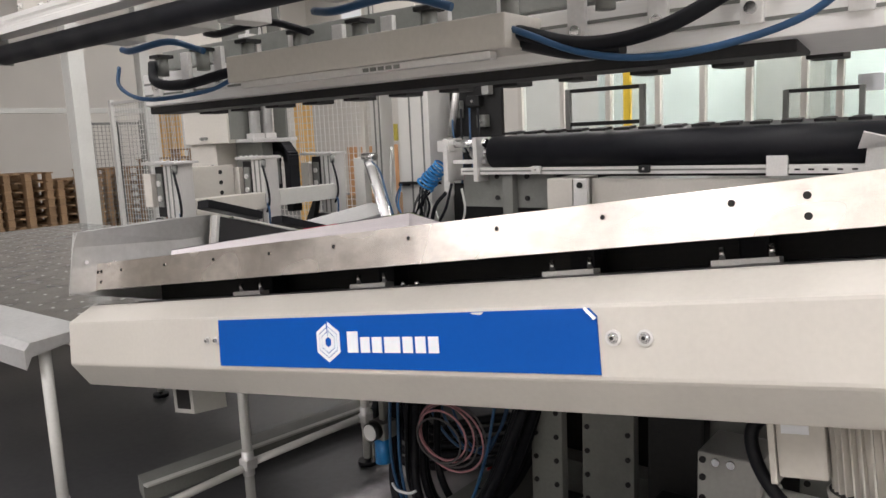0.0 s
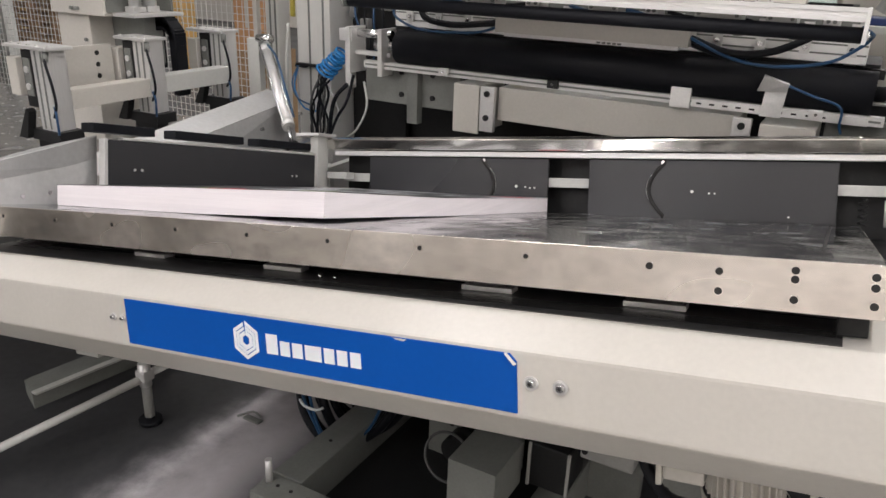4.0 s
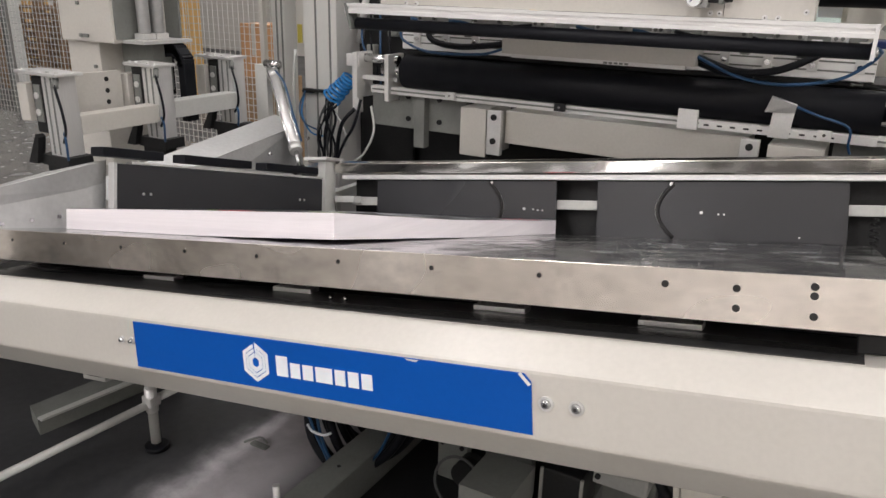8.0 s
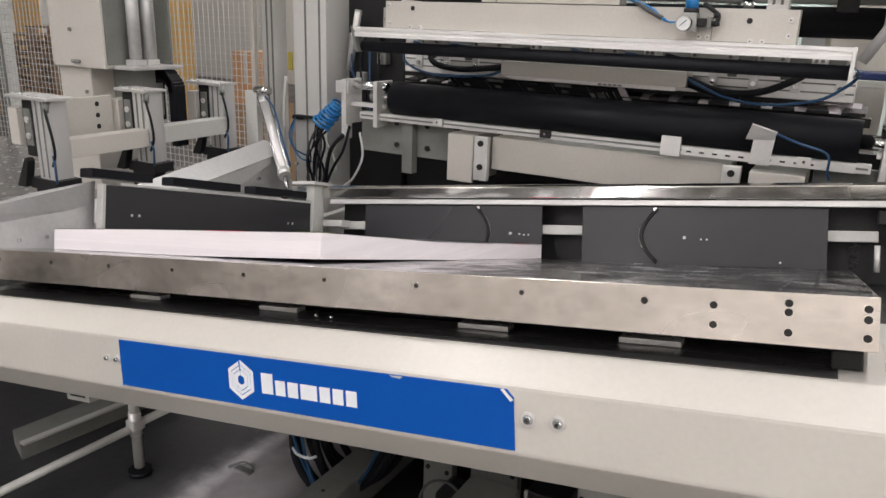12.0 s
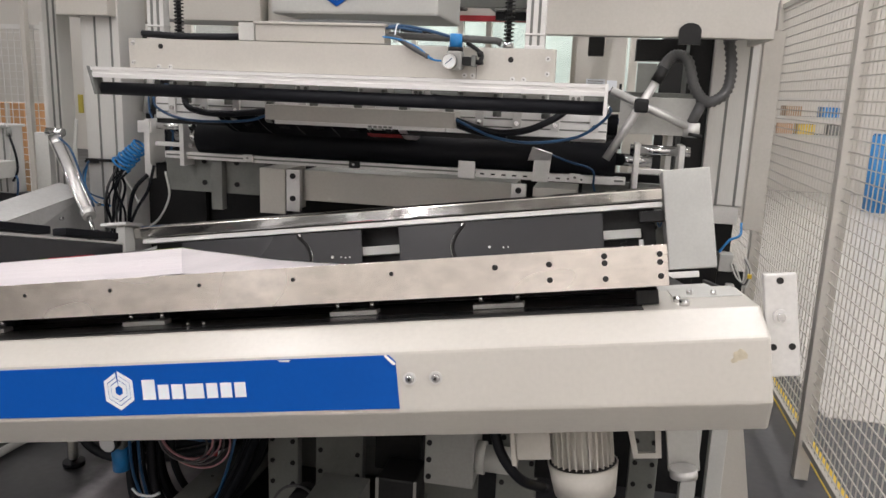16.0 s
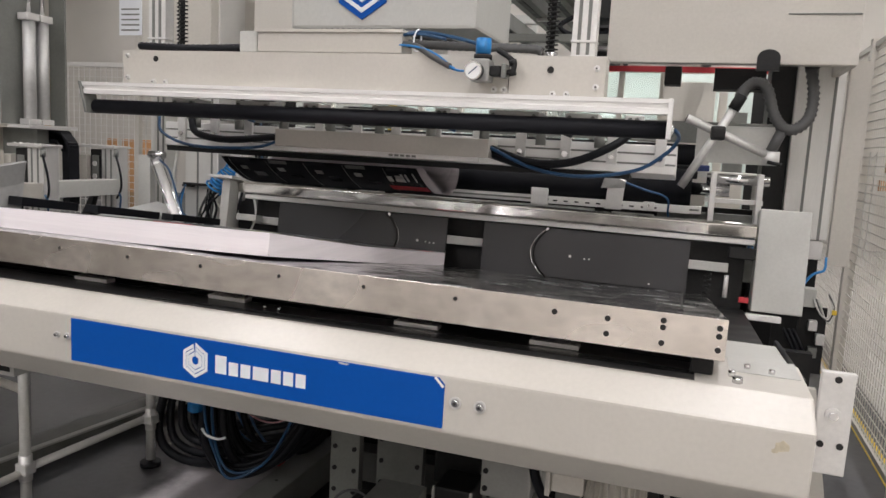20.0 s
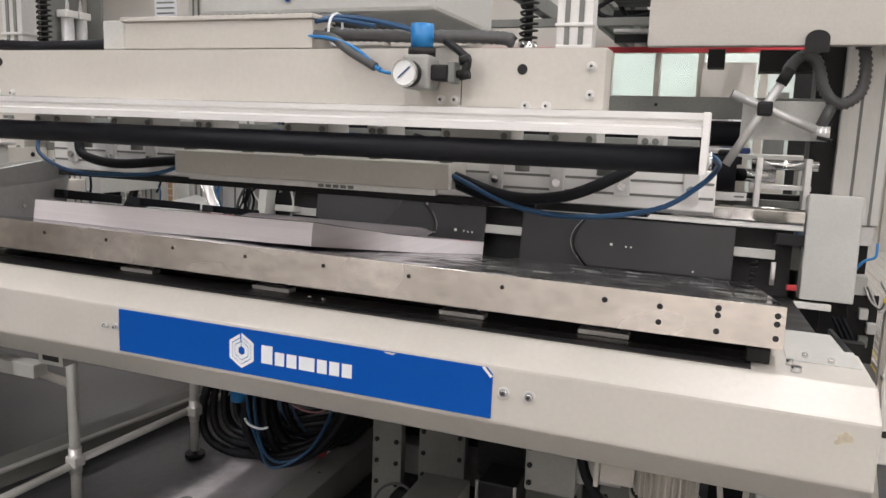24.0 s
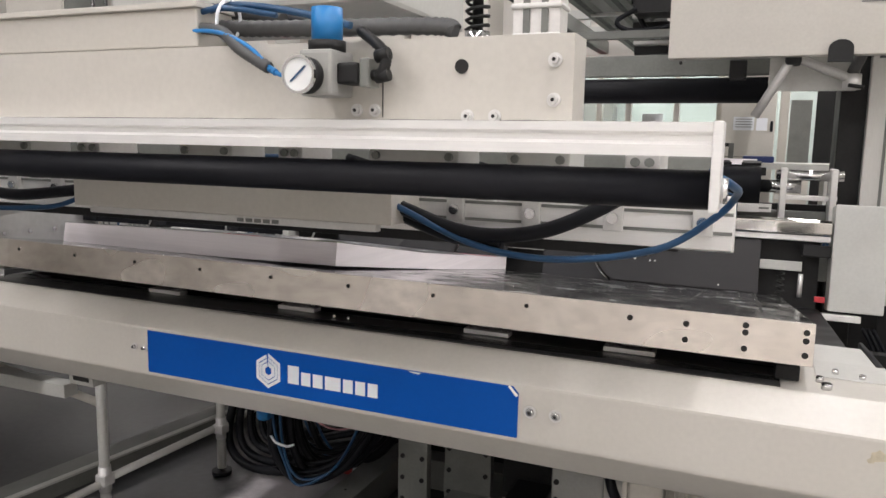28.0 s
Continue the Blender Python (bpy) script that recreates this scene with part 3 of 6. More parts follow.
# flat bars with bolts in the dark gap between beam and tray
for x in (-0.66, -0.22, 0.305, 0.637):
    bar = part("spacer_bar", box(N(), x, x + 0.112, 0.172, 0.205, 0.109, 0.1195, 0.0015), ALU, table, "flat bare aluminium bar bolted in the gap under the tray")
    for dx in (0.016, 0.098):
        part("spacer_bolt", cyl(N(), (x + dx, 0.188, 0.118), (x + dx, 0.188, 0.142), 0.0055, 10), CHROME, bar)
    part("rubber_mount", box(N(), x + 0.03, x + 0.085, 0.24, 0.30, 0.1075, 0.175, 0.006), BLACK, table, "black rubber mount between beam and tray")
for x in (-0.035, 0.005):
    part("gap_bolt", cyl(N(), (x, 0.15, 0.1075), (x, 0.15, 0.118), 0.005, 8), CHROME, table)
# black sheet added so the gap reads as a dark void
part("gap_sheet", box(N(), -1.21, 1.03, 0.3115, 0.318, -0.02, 0.16), BLACKM, table, "black sheet put in to darken the gap")
# small black block added in place of a dark hole
part("corner_block", box(N(), 0.985, 1.03, 0.13, 0.18, 0.109, 0.140, 0.003), BLACKM, table, "dark block standing for a small hole under the tray's corner")
# back rail and guides, in the tray's space
part("back_rail", rounded(prism(N(), [(1.585, 0.245), (1.575, 0.29), (1.60, 0.302), (1.68, 0.302), (1.68, 0.245)], -1.150, 1.214), 0.004), POLISHED, table, "polished steel back rail", m=MT)
part("lower_rail", box(N(), -1.12, 1.214, 1.60, 1.64, 0.218, 0.240, 0.003), ALU, table, "thin bright rail", m=MT)
for x0, x1, sx, turn in ((-0.93, -0.07, -0.335, 1), (0.10, 0.972, 0.365, -1)):
    g = part("guide_plate", box(N(), x0, x1, 1.615, 1.632, -0.01, 0.214, 0.002), DARK, table, "dark grey guide plate with an arched slit", m=MT)
    on = g
    arc = [(sx + turn * (0.06 * (1 - ((k - 6) / 6) ** 2) - 0.03), 1.6135, 0.205 - 0.2 * k / 12) for k in range(13)]
    part("arched_slit", tube(N(), arc, 0.0075, 6, 1), HOLE, g, m=MT)
    if sx > 0:
        on = flap = part("guide_flap", slab(N(), [(x + 0.010, z) for x, y, z in arc] + [(x1 - 0.004, 0.004), (x1 - 0.004, 0.207)], 1.6105, 1.6135), DARK, table, "dark grey spring flap beside the arched slit", m=MT)
    # thin chrome line added for the highlight beside the slit
    part("slit_edge", tube(N(), [(x + turn * 0.008, y - 0.001, z) for x, y, z in arc], 0.0014, 6, 1), CHROME, on, "bright line for the highlight along the slit", m=MT)
    part("pivot_screw", cyl(N(), (sx - turn * 0.02, 1.614, 0.205), (sx - turn * 0.02, 1.609, 0.205), 0.008, 10), CHROME, g, m=MT)
    for dx, dz in ((0.13, 0.10), (0.19, 0.095), (0.21, 0.095), (0.46, 0.02) if sx > 0 else (0.17, 0.098)):
        part("rivet", cyl(N(), (sx + dx, 1.614, dz), (sx + dx, 1.608, dz), 0.006 if dx < 0.15 else 0.0035, 8), ALU, on, m=MT)
part("air_bar", box(N(), -1.09, 1.125, 1.64, 1.70, 0.10, 0.138, 0.004), GREY, table, "pale air bar behind the guides", m=MT)
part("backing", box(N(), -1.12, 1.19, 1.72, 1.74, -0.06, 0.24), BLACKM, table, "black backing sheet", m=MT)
cover = part("end_cover", box(N(), 1.219, 1.405, 1.575, 1.70, -0.04, 0.364, 0.006), GREY, table, "plain light grey end cover", m=MT)
part("red_switch", box(N(), 1.172, 1.208, 1.57, 1.60, -0.012, 0.010, 0.003), RED, table, "small red limit switch", m=MT)
part("spring", tube(N(), [(1.05 + 0.012 * math.cos(k), 1.60 + 0.012 * math.sin(k), 0.0 + 0.0035 * k) for k in range(0, 28)], 0.003, 5, 2), BLACKM, table, "small coil spring", m=MT)
part("adjuster", cyl(N(), (1.12, 1.6, 0.0), (1.12, 1.6, 0.09), 0.009, 10), ALU, table, m=MT)
part("bracket", box(N(), 1.12, 1.22, 1.60, 1.66, 0.16, 0.205, 0.003), BLACKM, table, m=MT)
part("foot_bracket", box(N(), 1.20, 1.33, 1.55, 1.65, -0.075, -0.05, 0.003), ALU, table, m=MT)
# left guide with flaps
lg = part("left_guide", box(N(), -1.165, -1.148, 0.385, 1.49, -0.005, 0.212, 0.002), DARK, table, "dark grey left guide plate", m=MT)
part("guide_edge", box(N(), -1.17, -1.143, 0.378, 0.392, -0.005, 0.214, 0.002), ALU, lg, "bright edge strip", m=MT)
part("guide_lip", box(N(), -1.170, -1.144, 0.45, 1.49, 0.2125, 0.222, 0.002), ALU, lg, "bright upper lip", m=MT)
for y in (0.50, 0.53, 1.33, 1.36):
    part("rivet", cyl(N(), (-1.1485, y, 0.115), (-1.1455, y, 0.115), 0.005, 8), ALU, lg, m=MT)
for y0, y1 in ((0.335, 0.58), (0.67, 1.02), (1.105, 1.45)):
    part("flap", box(N(), -1.20, -1.140, y0, y1, 0.232, 0.262, 0.003), BLACK, lg, "black rubber flap", m=MT)
side = part("left_chute_plate", plate(N(), [(-1.215, -0.08, -0.10), (-1.215, 0.40, -0.09), (-1.215, 0.40, 0.226), (-1.215, 0.18, 0.17), (-1.215, -0.085, 0.085)], 0.006), ZINC, table, "folded aluminium side plate with rivets", m=MT)
part("chute_fold", plate(N(), [(-1.213, -0.085, 0.030), (-1.19, -0.085, 0.085), (-1.19, 0.385, 0.222), (-1.213, 0.385, 0.13)], 0.004), ZINC, side, m=MT)
for k in range(5):
    part("rivet", cyl(N(), (-1.208, -0.04 + 0.09 * k, 0.0 + 0.012 * k), (-1.204, -0.04 + 0.09 * k, 0.0 + 0.012 * k), 0.006, 8), CHROME, side, m=MT)
# small clamp post at the left end of the rail
post = part("rail_post", box(N(), -1.20, -1.155, 1.52, 1.60, 0.02, 0.30, 0.004), GREY, table, "small grey post at the rail's end", m=MT)
part("post_cap", box(N(), -1.26, -1.13, 1.49, 1.63, 0.30, 0.315, 0.003), ALU, post, m=MT)
part("post_block", box(N(), -1.13, -1.02, 1.56, 1.62, 0.11, 0.14, 0.003), GREY, post, m=MT)

ctr = part("hanging_channel", plate(N(), [(-1.075, 0.24, -0.13), (-0.975, 0.24, -0.13), (-0.965, 0.24, -0.245), (-1.065, 0.24, -0.245)], 0.12), GREY, table, "small grey channel under the beam")
part("channel_window", plate(N(), [(-1.056, 0.2385, -0.150), (-0.99, 0.2385, -0.150), (-0.982, 0.2385, -0.232), (-1.048, 0.2385, -0.232)], 0.002), HOLE, ctr)
# lower machinery that hangs in the table: motor
MX, MY = 0.851, 0.30
motor = part("motor", cyl(N(), (MX, MY, -0.13), (MX, MY, -0.305), 0.060, 32), CREAM, table, "cream ribbed electric motor")
for k in range(28):
    a = 2 * math.pi * k / 28
    c, s = math.cos(a), math.sin(a)
    part("cooling_rib", plate(N(), [(MX + 0.058 * c, MY + 0.058 * s, -0.170), (MX + 0.074 * c, MY + 0.074 * s, -0.165), (MX + 0.074 * c, MY + 0.074 * s, -0.298), (MX + 0.058 * c, MY + 0.058 * s, -0.302)], 0.003), CREAM, motor)
part("fan_cover", rounded(cyl(N(), (MX, MY, -0.290), (MX, MY, -0.366), 0.083, 36, 0.072), 0.006), CREAM, motor, "rounded fan cover")
part("fan_gap", cyl(N(), (MX, MY, -0.288), (MX, MY, -0.2895), 0.079, 30), HOLE, motor)
part("motor_flange", cyl(N(), (MX, MY, -0.12), (MX, MY, -0.162), 0.080, 28), CREAM, motor)
part("flange_seal", cyl(N(), (MX, MY, -0.1625), (MX, MY, -0.166), 0.078, 28), TAN, motor, "yellowed seal under the flange")
part("terminal_box", box(N(), MX - 0.150, MX - 0.070, 0.25, 0.34, -0.268, -0.165, 0.006), CREAM, motor, "square terminal box")
part("terminal_lid", box(N(), MX - 0.163, MX - 0.151, 0.245, 0.345, -0.280, -0.155, 0.003), CREAM, motor)
part("box_label", box(N(), MX - 0.140, MX - 0.095, 0.2485, 0.2502, -0.190, -0.172), WHITE, motor, "white label")
part("motor_cable", tube(N(), [(MX - 0.165, 0.30, -0.16), (MX - 0.20, 0.29, -0.20), (MX - 0.19, 0.29, -0.27), (MX - 0.15, 0.31, -0.34), (MX - 0.10, 0.40, -0.40)], 0.013, 8, 6), BLACK, motor, "thick black motor cable")
part("window_bracket", ring(N(), [(0.948, -0.13), (1.036, -0.13), (1.031, -0.282), (0.968, -0.282)], [(0.964, -0.145), (1.022, -0.145), (1.019, -0.270), (0.979, -0.270)], 0.29, 0.303), CREAM, table, "cream folded bracket with an open window")
part("bracket_plate", box(N(), 1.055, 1.13, 0.40, 0.42, -0.36, -0.13, 0.003), GREY, table, "grey upright plate")
part("valve_cup", cyl(N(), (1.085, 0.35, -0.33), (1.085, 0.35, -0.352), 0.032, 20), ALU, table, "round bare fitting")
# ---- paper on the table ----
stack = thing("paper_stack", 0, 0, 0, "tall stack of large printed sheets lying on the jogging table", "paper stack")
st = N()
ux0, ux1, uy0, uy1, uh = -1.125, -0.105, 0.165, 1.600, 0.061
box(st, ux0, ux1, uy0, uy1, 0.001, uh)
bmesh.ops.subdivide_edges(st, edges=st.edges[:], cuts=9, use_grid_fill=True)
for v in st.verts:
    u, w = (v.co.x - ux0) / (ux1 - ux0), (v.co.y - uy0) / (uy1 - uy0)
    lift = 0.012 * max(0, 1 - w * 2.5) * (u ** 3) + 0.006 * math.sin(3.1 * u + 2 * w)
    v.co.z = v.co.z + (lift if v.co.z > 0.01 else max(0, 0.020 * (u - 0.55)) * max(0, 1 - w * 2))
for f in st.faces:
    f.smooth = False
part("sheet_block", st, PAPER, stack, "white cut edges of many sheets", m=MT @ pose(0, 0, 0, 0, 0, -1.5))
tp = N()
box(tp, ux0, ux1, uy0, uy1, uh + 0.0012, uh + 0.0022)
bmesh.ops.subdivide_edges(tp, edges=[e for e in tp.edges if e.calc_length() > 0.1], cuts=9, use_grid_fill=True)
for v in tp.verts:
    u, w = (v.co.x - ux0) / (ux1 - ux0), (v.co.y - uy0) / (uy1 - uy0)
    v.co.z += 0.012 * max(0, 1 - w * 2.5) * (u ** 3) + 0.006 * math.sin(3.1 * u + 2 * w)
part("top_sheet", tp, PRINT, stack, "glossy printed top sheet with dark pictures and red patches", m=MT @ pose(0, 0, 0, 0, 0, -1.5))

# ---- gripper carriage ----
grip = thing("gripper_carriage", 0, 0, 0, "wide cream gripper carriage with black roller and pressure regulator", "gripper carriage")
cb = part("cross_beam", rounded(box(N(), -1.43, 0.247, 3.08, 3.15, 1.505, 1.618), 0.004), CREAM, grip, "long cream cross beam")
for x, z in ((-1.29, 1.59), (0.09, 1.578)):
    part("round_hole", cyl(N(), (x, 3.0795, z), (x, 3.0775, z), 0.010, 14), HOLE, cb)
for x, z in ((0.222, 1.584), (0.222, 1.532), (-1.41, 1.60), (-1.41, 1.525), (-0.075, 1.518), (-0.045, 1.518), (0.10, 1.51), (0.14, 1.51), (-1.30, 1.512), (-1.25, 1.512)):
    b = part("bolt", cyl(N(), (x, 3.08, z), (x, 3.0775, z), 0.0095, 16), ALU, cb)
    part("bolt_head", cyl(N(), (x, 3.078, z), (x, 3.071, z), 0.0062, 14, 0.0055), BRUSHED, b)
    part("socket", cyl(N(), (x, 3.0715, z), (x, 3.0705, z), 0.0028, 6), HOLE, b)
part("joint_line", box(N(), -0.0335, -0.0318, 3.0792, 3.081, 1.508, 1.60), HOLE, cb)
part("cable_box", box(N(), -0.900, -0.385, 3.10, 3.19, 1.622, 1.684, 0.003), CREAM, grip, "plain cream cable box")
part("box_lid", box(N(), -0.905, -0.380, 3.092, 3.198, 1.684, 1.694, 0.002), CREAM, grip, "folded lid of the cable box")
# short black strips drawn in for the shaded gap line
for x0, x1 in ((-1.38, -1.05), (-0.98, -0.90), (-0.66, -0.34), (-0.28, -0.22), (-0.02, 0.09), (0.15, 0.2)):
    part("gap_strip", box(N(), x0, x1, 3.078, 3.09, 1.5038, 1.5048 + 0.001 * (x1 - x0)), BLACKM, grip, "black strip for the shaded gap under the beam")
for x, w, h in ((-1.32, 0.10, 0.03), (-1.05, 0.14, 0.035), (-0.78, 0.06, 0.045), (-0.52, 0.12, 0.03), (-0.30, 0.05, 0.05), (-0.12, 0.16, 0.03), (0.12, 0.10, 0.045), (0.30, 0.05, 0.04)):
    vb = part("valve_block", box(N(), x, x + w, 3.20, 3.30, 1.462 - h, 1.465, 0.003), GREY if w > 0.08 else ALU, grip, "small pale valve block")
    for dx in (0.015, w - 0.015):
        part("block_screw", cyl(N(), (x + dx, 3.20, 1.45), (x + dx, 3.193, 1.45), 0.007, 8), DULL, vb)
for k in range(4):
    part("inner_hose", tube(N(), [(-1.45 + 0.4 * k, 3.36, 1.44), (-1.35 + 0.4 * k, 3.33, 1.425), (-1.2 + 0.4 * k, 3.35, 1.435), (-1.08 + 0.4 * k, 3.37, 1.40)], 0.009, 6, 5), BLACK if k % 2 else LINE, grip)
part("cable_run", tube(N(), [(-0.88, 3.215, 1.690), (-0.7, 3.225, 1.702), (-0.5, 3.22, 1.700), (-0.36, 3.20, 1.692), (-0.28, 3.19, 1.672)], 0.013, 10, 20, 0.002), HOSE, grip, "ribbed dark grey hose")
part("cable_run", tube(N(), [(-0.86, 3.25, 1.690), (-0.6, 3.255, 1.704), (-0.4, 3.24, 1.698), (-0.2, 3.22, 1.66)], 0.010), BLACK, grip, "black cable sleeve")
part("small_box", box(N(), -0.975, -0.908, 3.11, 3.18, 1.622, 1.69, 0.003), GREY, grip)
part("beam_web", box(N(), -1.42, 0.20, 3.151, 3.30, 1.545, 1.60, 0.004), DULL, grip, "grey web behind the cross beam")
part("profile_bar", prism(N(), [(3.05, 1.462), (3.05, 1.476), (3.057, 1.480), (3.057, 1.488), (3.05, 1.492), (3.05, 1.5035), (3.10, 1.5035), (3.10, 1.462)], -1.60, 0.43), PROFILE, grip, "extruded aluminium bar with a groove")
part("roller", cyl(N(), (-1.555, 3.085, 1.42), (0.425, 3.085, 1.42), 0.025, 24), BLACK, grip, "long black rubber roller")
for x, lean, arm_mat in ((-1.565, -0.03, DULL), (0.432, 0.0, PROFILE)):
    part("roller_arm", rounded(slab(N(), [(x - 0.006, 1.395), (x + 0.006, 1.395), (x + 0.006 + lean, 1.505), (x - 0.006 + lean, 1.505)], 3.045, 3.11), 0.002), arm_mat, grip)
part("axle_nut", cyl(N(), (0.438, 3.085, 1.42), (0.446, 3.085, 1.42), 0.016, 12), CHROME, grip)
part("lower_box", box(N(), -0.99, -0.162, 3.37, 3.52, 1.312, 1.376, 0.003), CREAM, grip, "plain cream lower box")
part("lower_lip", box(N(), -0.95, -0.20, 3.378, 3.40, 1.296, 1.3115, 0.002), ALU, grip)
for k in range(5):
    part("print_bar", box(N(), -0.53 + 0.022 * k, -0.514 + 0.022 * k, 3.3765, 3.3785, 1.299, 1.307), DULL, grip, "small dark bar of print")
gr = part("clamp_rail", rounded(prism(N(), [(3.50, 1.29), (3.50, 1.385), (3.56, 1.385), (3.65, 1.31), (3.65, 1.268)], -1.59, 0.448), 0.003), PROFILE, grip, "pale clamp rail with brackets")
for z in (1.318, 1.352):
    part("rail_groove", box(N(), -1.585, 0.446, 3.4975, 3.5015, z, z + 0.006), DULL, gr)
for k in range(13):
    x = -1.5 + 0.158 * k
    c = part("clamp", box(N(), x - 0.018, x + 0.018, 3.485, 3.499, 1.315, 1.43, 0.002), ALU, grip, "flat aluminium clamp")
    part("clamp_bolt", cyl(N(), (x, 3.485, 1.34), (x, 3.477, 1.34), 0.010, 12), CHROME, c)
part("gripper_bar", box(N(), -1.60, 0.30, 3.52, 3.62, 1.266, 1.30, 0.003), BLACKM, grip, "black gripper bar")
for k in range(12):
    x = -1.5 + 0.165 * k
    part("finger", box(N(), x - 0.03, x + 0.03, 3.651, 3.72, 1.262, 1.278, 0.002), BLACKM, grip, "flat black gripper finger")
part("upper_bar", box(N(), -1.55, 0.40, 3.55, 3.65, 1.40, 1.455, 0.003), DULL, grip, "grey inner bar")
for k in range(9):
    x = -1.4 + 0.2 * k
    cylinder = part("short_cylinder", cyl(N(), (x, 3.45, 1.365), (x, 3.45, 1.415), 0.018, 14), DULL, grip, "short pneumatic cylinder")
    part("cylinder_cap", box(N(), x - 0.024, x + 0.024, 3.425, 3.475, 1.415, 1.425, 0.002), BLACKM, cylinder)
part("hose", tube(N(), [(-1.40, 3.42, 1.40), (-1.36, 3.40, 1.345), (-1.22, 3.39, 1.325), (-1.05, 3.40, 1.34), (-0.97, 3.42, 1.352)], 0.014), BLACK, grip, "black hose")
part("hose", tube(N(), [(-0.17, 3.42, 1.345), (-0.02, 3.40, 1.305), (0.12, 3.40, 1.315), (0.24, 3.42, 1.37), (0.30, 3.46, 1.42)], 0.014), BLACK, grip, "black hose")
part("hose", tube(N(), [(-0.17, 3.44, 1.33), (-0.05, 3.41, 1.300), (0.05, 3.41, 1.29)], 0.018), BLACK, grip, "black hose")
part("air_line", tube(N(), [(-0.17, 3.40, 1.35), (0.0, 3.39, 1.285), (0.16, 3.385, 1.27), (0.33, 3.385, 1.30), (0.42, 3.37, 1.36), (0.452, 3.33, 1.40), (0.45, 3.20, 1.42), (0.42, 3.16, 1.44)], 0.0062), LINE, grip, "blue air line")
part("air_line", tube(N(), [(-1.53, 3.39, 1.40), (-1.50, 3.37, 1.34), (-1.35, 3.36, 1.295), (-1.1, 3.38, 1.30), (-0.99, 3.40, 1.33)], 0.006), LINE, grip, "blue air line")
part("cable_run", tube(N(), [(-1.40, 3.13, 1.64), (-1.2, 3.12, 1.632), (-1.0, 3.13, 1.636), (-0.96, 3.14, 1.64)], 0.0125, 10, 20, 0.0016), BLACK, grip, "black cable sleeve")
part("cable_run", tube(N(), [(-0.42, 3.16, 1.66), (-0.25, 3.17, 1.655), (0.0, 3.18, 1.650), (0.04, 3.18, 1.640)], 0.0125, 10, 22, 0.002), HOSE, grip, "ribbed dark grey hose")
part("cable_run", tube(N(), [(-0.42, 3.12, 1.655), (-0.34, 3.10, 1.645), (-0.27, 3.06, 1.61), (-0.205, 3.045, 1.578)], 0.0085, 10, 16, 0.0014), HOSE, grip, "ribbed dark grey hose")
part("hose_tip", cyl(N(), (-0.206, 3.045, 1.5785), (-0.19, 3.04, 1.571), 0.005, 10), BLUE, grip, "blue push-in tip")
part("air_line", tube(N(), [(-0.42, 3.11, 1.650), (-0.33, 3.085, 1.640), (-0.25, 3.055, 1.612), (-0.19, 3.04, 1.571), (-0.15, 3.03, 1.565)], 0.0035), BLUE, grip, "thin blue air line")
part("air_line", tube(N(), [(-0.42, 3.14, 1.68), (-0.33, 3.13, 1.69), (-0.22, 3.14, 1.675), (-0.12, 3.14, 1.65)], 0.006), LINE, grip, "blue air line")
part("air_line", tube(N(), [(-0.42, 3.12, 1.675), (-0.34, 3.11, 1.682), (-0.25, 3.13, 1.67)], 0.005), LINE, grip, "blue air line")
part("cable_tie", tube(N(), [(-0.345 + 0.004 * math.cos(a), 3.13 + 0.03 * math.sin(a), 1.665 + 0.033 * math.cos(a)) for a in (k * 0.7 for k in range(10))], 0.003, 5, 3), WHITE, grip, "white cable tie")
# regulator with gauge
rg = part("regulator", box(N(), -0.132, -0.078, 3.012, 3.075, 1.535, 1.60, 0.006), MIDGREY, grip, "air pressure regulator with a blue cap and gauge")
part("regulator_neck", cyl(N(), (-0.105, 3.045, 1.598), (-0.105, 3.045, 1.614), 0.027, 20), BLACKM, rg)
part("blue_cap", rounded(cyl(N(), (-0.105, 3.045, 1.613), (-0.105, 3.045, 1.66), 0.0225, 20), 0.003), BLUE, rg, "ribbed blue adjusting cap")
part("side_block", box(N(), -0.078, -0.045, 3.025, 3.07, 1.552, 1.582, 0.004), BLACKM, rg)
part("side_clip", box(N(), -0.045, -0.03, 3.03, 3.065, 1.548, 1.588, 0.003), DULL, rg)
part("elbow", tube(N(), [(-0.035, 3.045, 1.565), (-0.018, 3.042, 1.566), (-0.010, 3.042, 1.578), (-0.012, 3.046, 1.594), (-0.035, 3.06, 1.612), (-0.07, 3.08, 1.632)], 0.0075, 10, 8, 0.0008), BLACKM, rg, "black elbow fitting and hose")
for z_ in (1.562, 1.590):
    part("elbow_nut", cyl(N(), (-0.024, 3.043, z_), (-0.004, 3.043, z_ + 0.004), 0.0095, 10), BLACKM, rg)
ga = part("gauge_body", cyl(N(), (-0.116, 3.02, 1.563), (-0.116, 2.990, 1.563), 0.0255, 28), BLACKM, rg, "round pressure gauge")
part("gauge_bezel", ring(N(), [(-0.116 + 0.0265 * math.cos(0.2244 * k), 1.563 + 0.0265 * math.sin(0.2244 * k)) for k in range(28)], [(-0.116 + 0.023 * math.cos(0.2244 * k), 1.563 + 0.023 * math.sin(0.2244 * k)) for k in range(28)], 2.985, 2.991), CHROME, ga)
part("gauge_face", cyl(N(), (-0.116, 2.9905, 1.563), (-0.116, 2.988, 1.563), 0.0235, 28), GAUGE, ga, "white gauge face")
part("gauge_needle", plate(N(), [(-0.130, 2.9868, 1.554), (-0.128, 2.9868, 1.552), (-0.104, 2.9868, 1.573), (-0.106, 2.9868, 1.575)], 0.0006), LINE, ga, "blue needle")

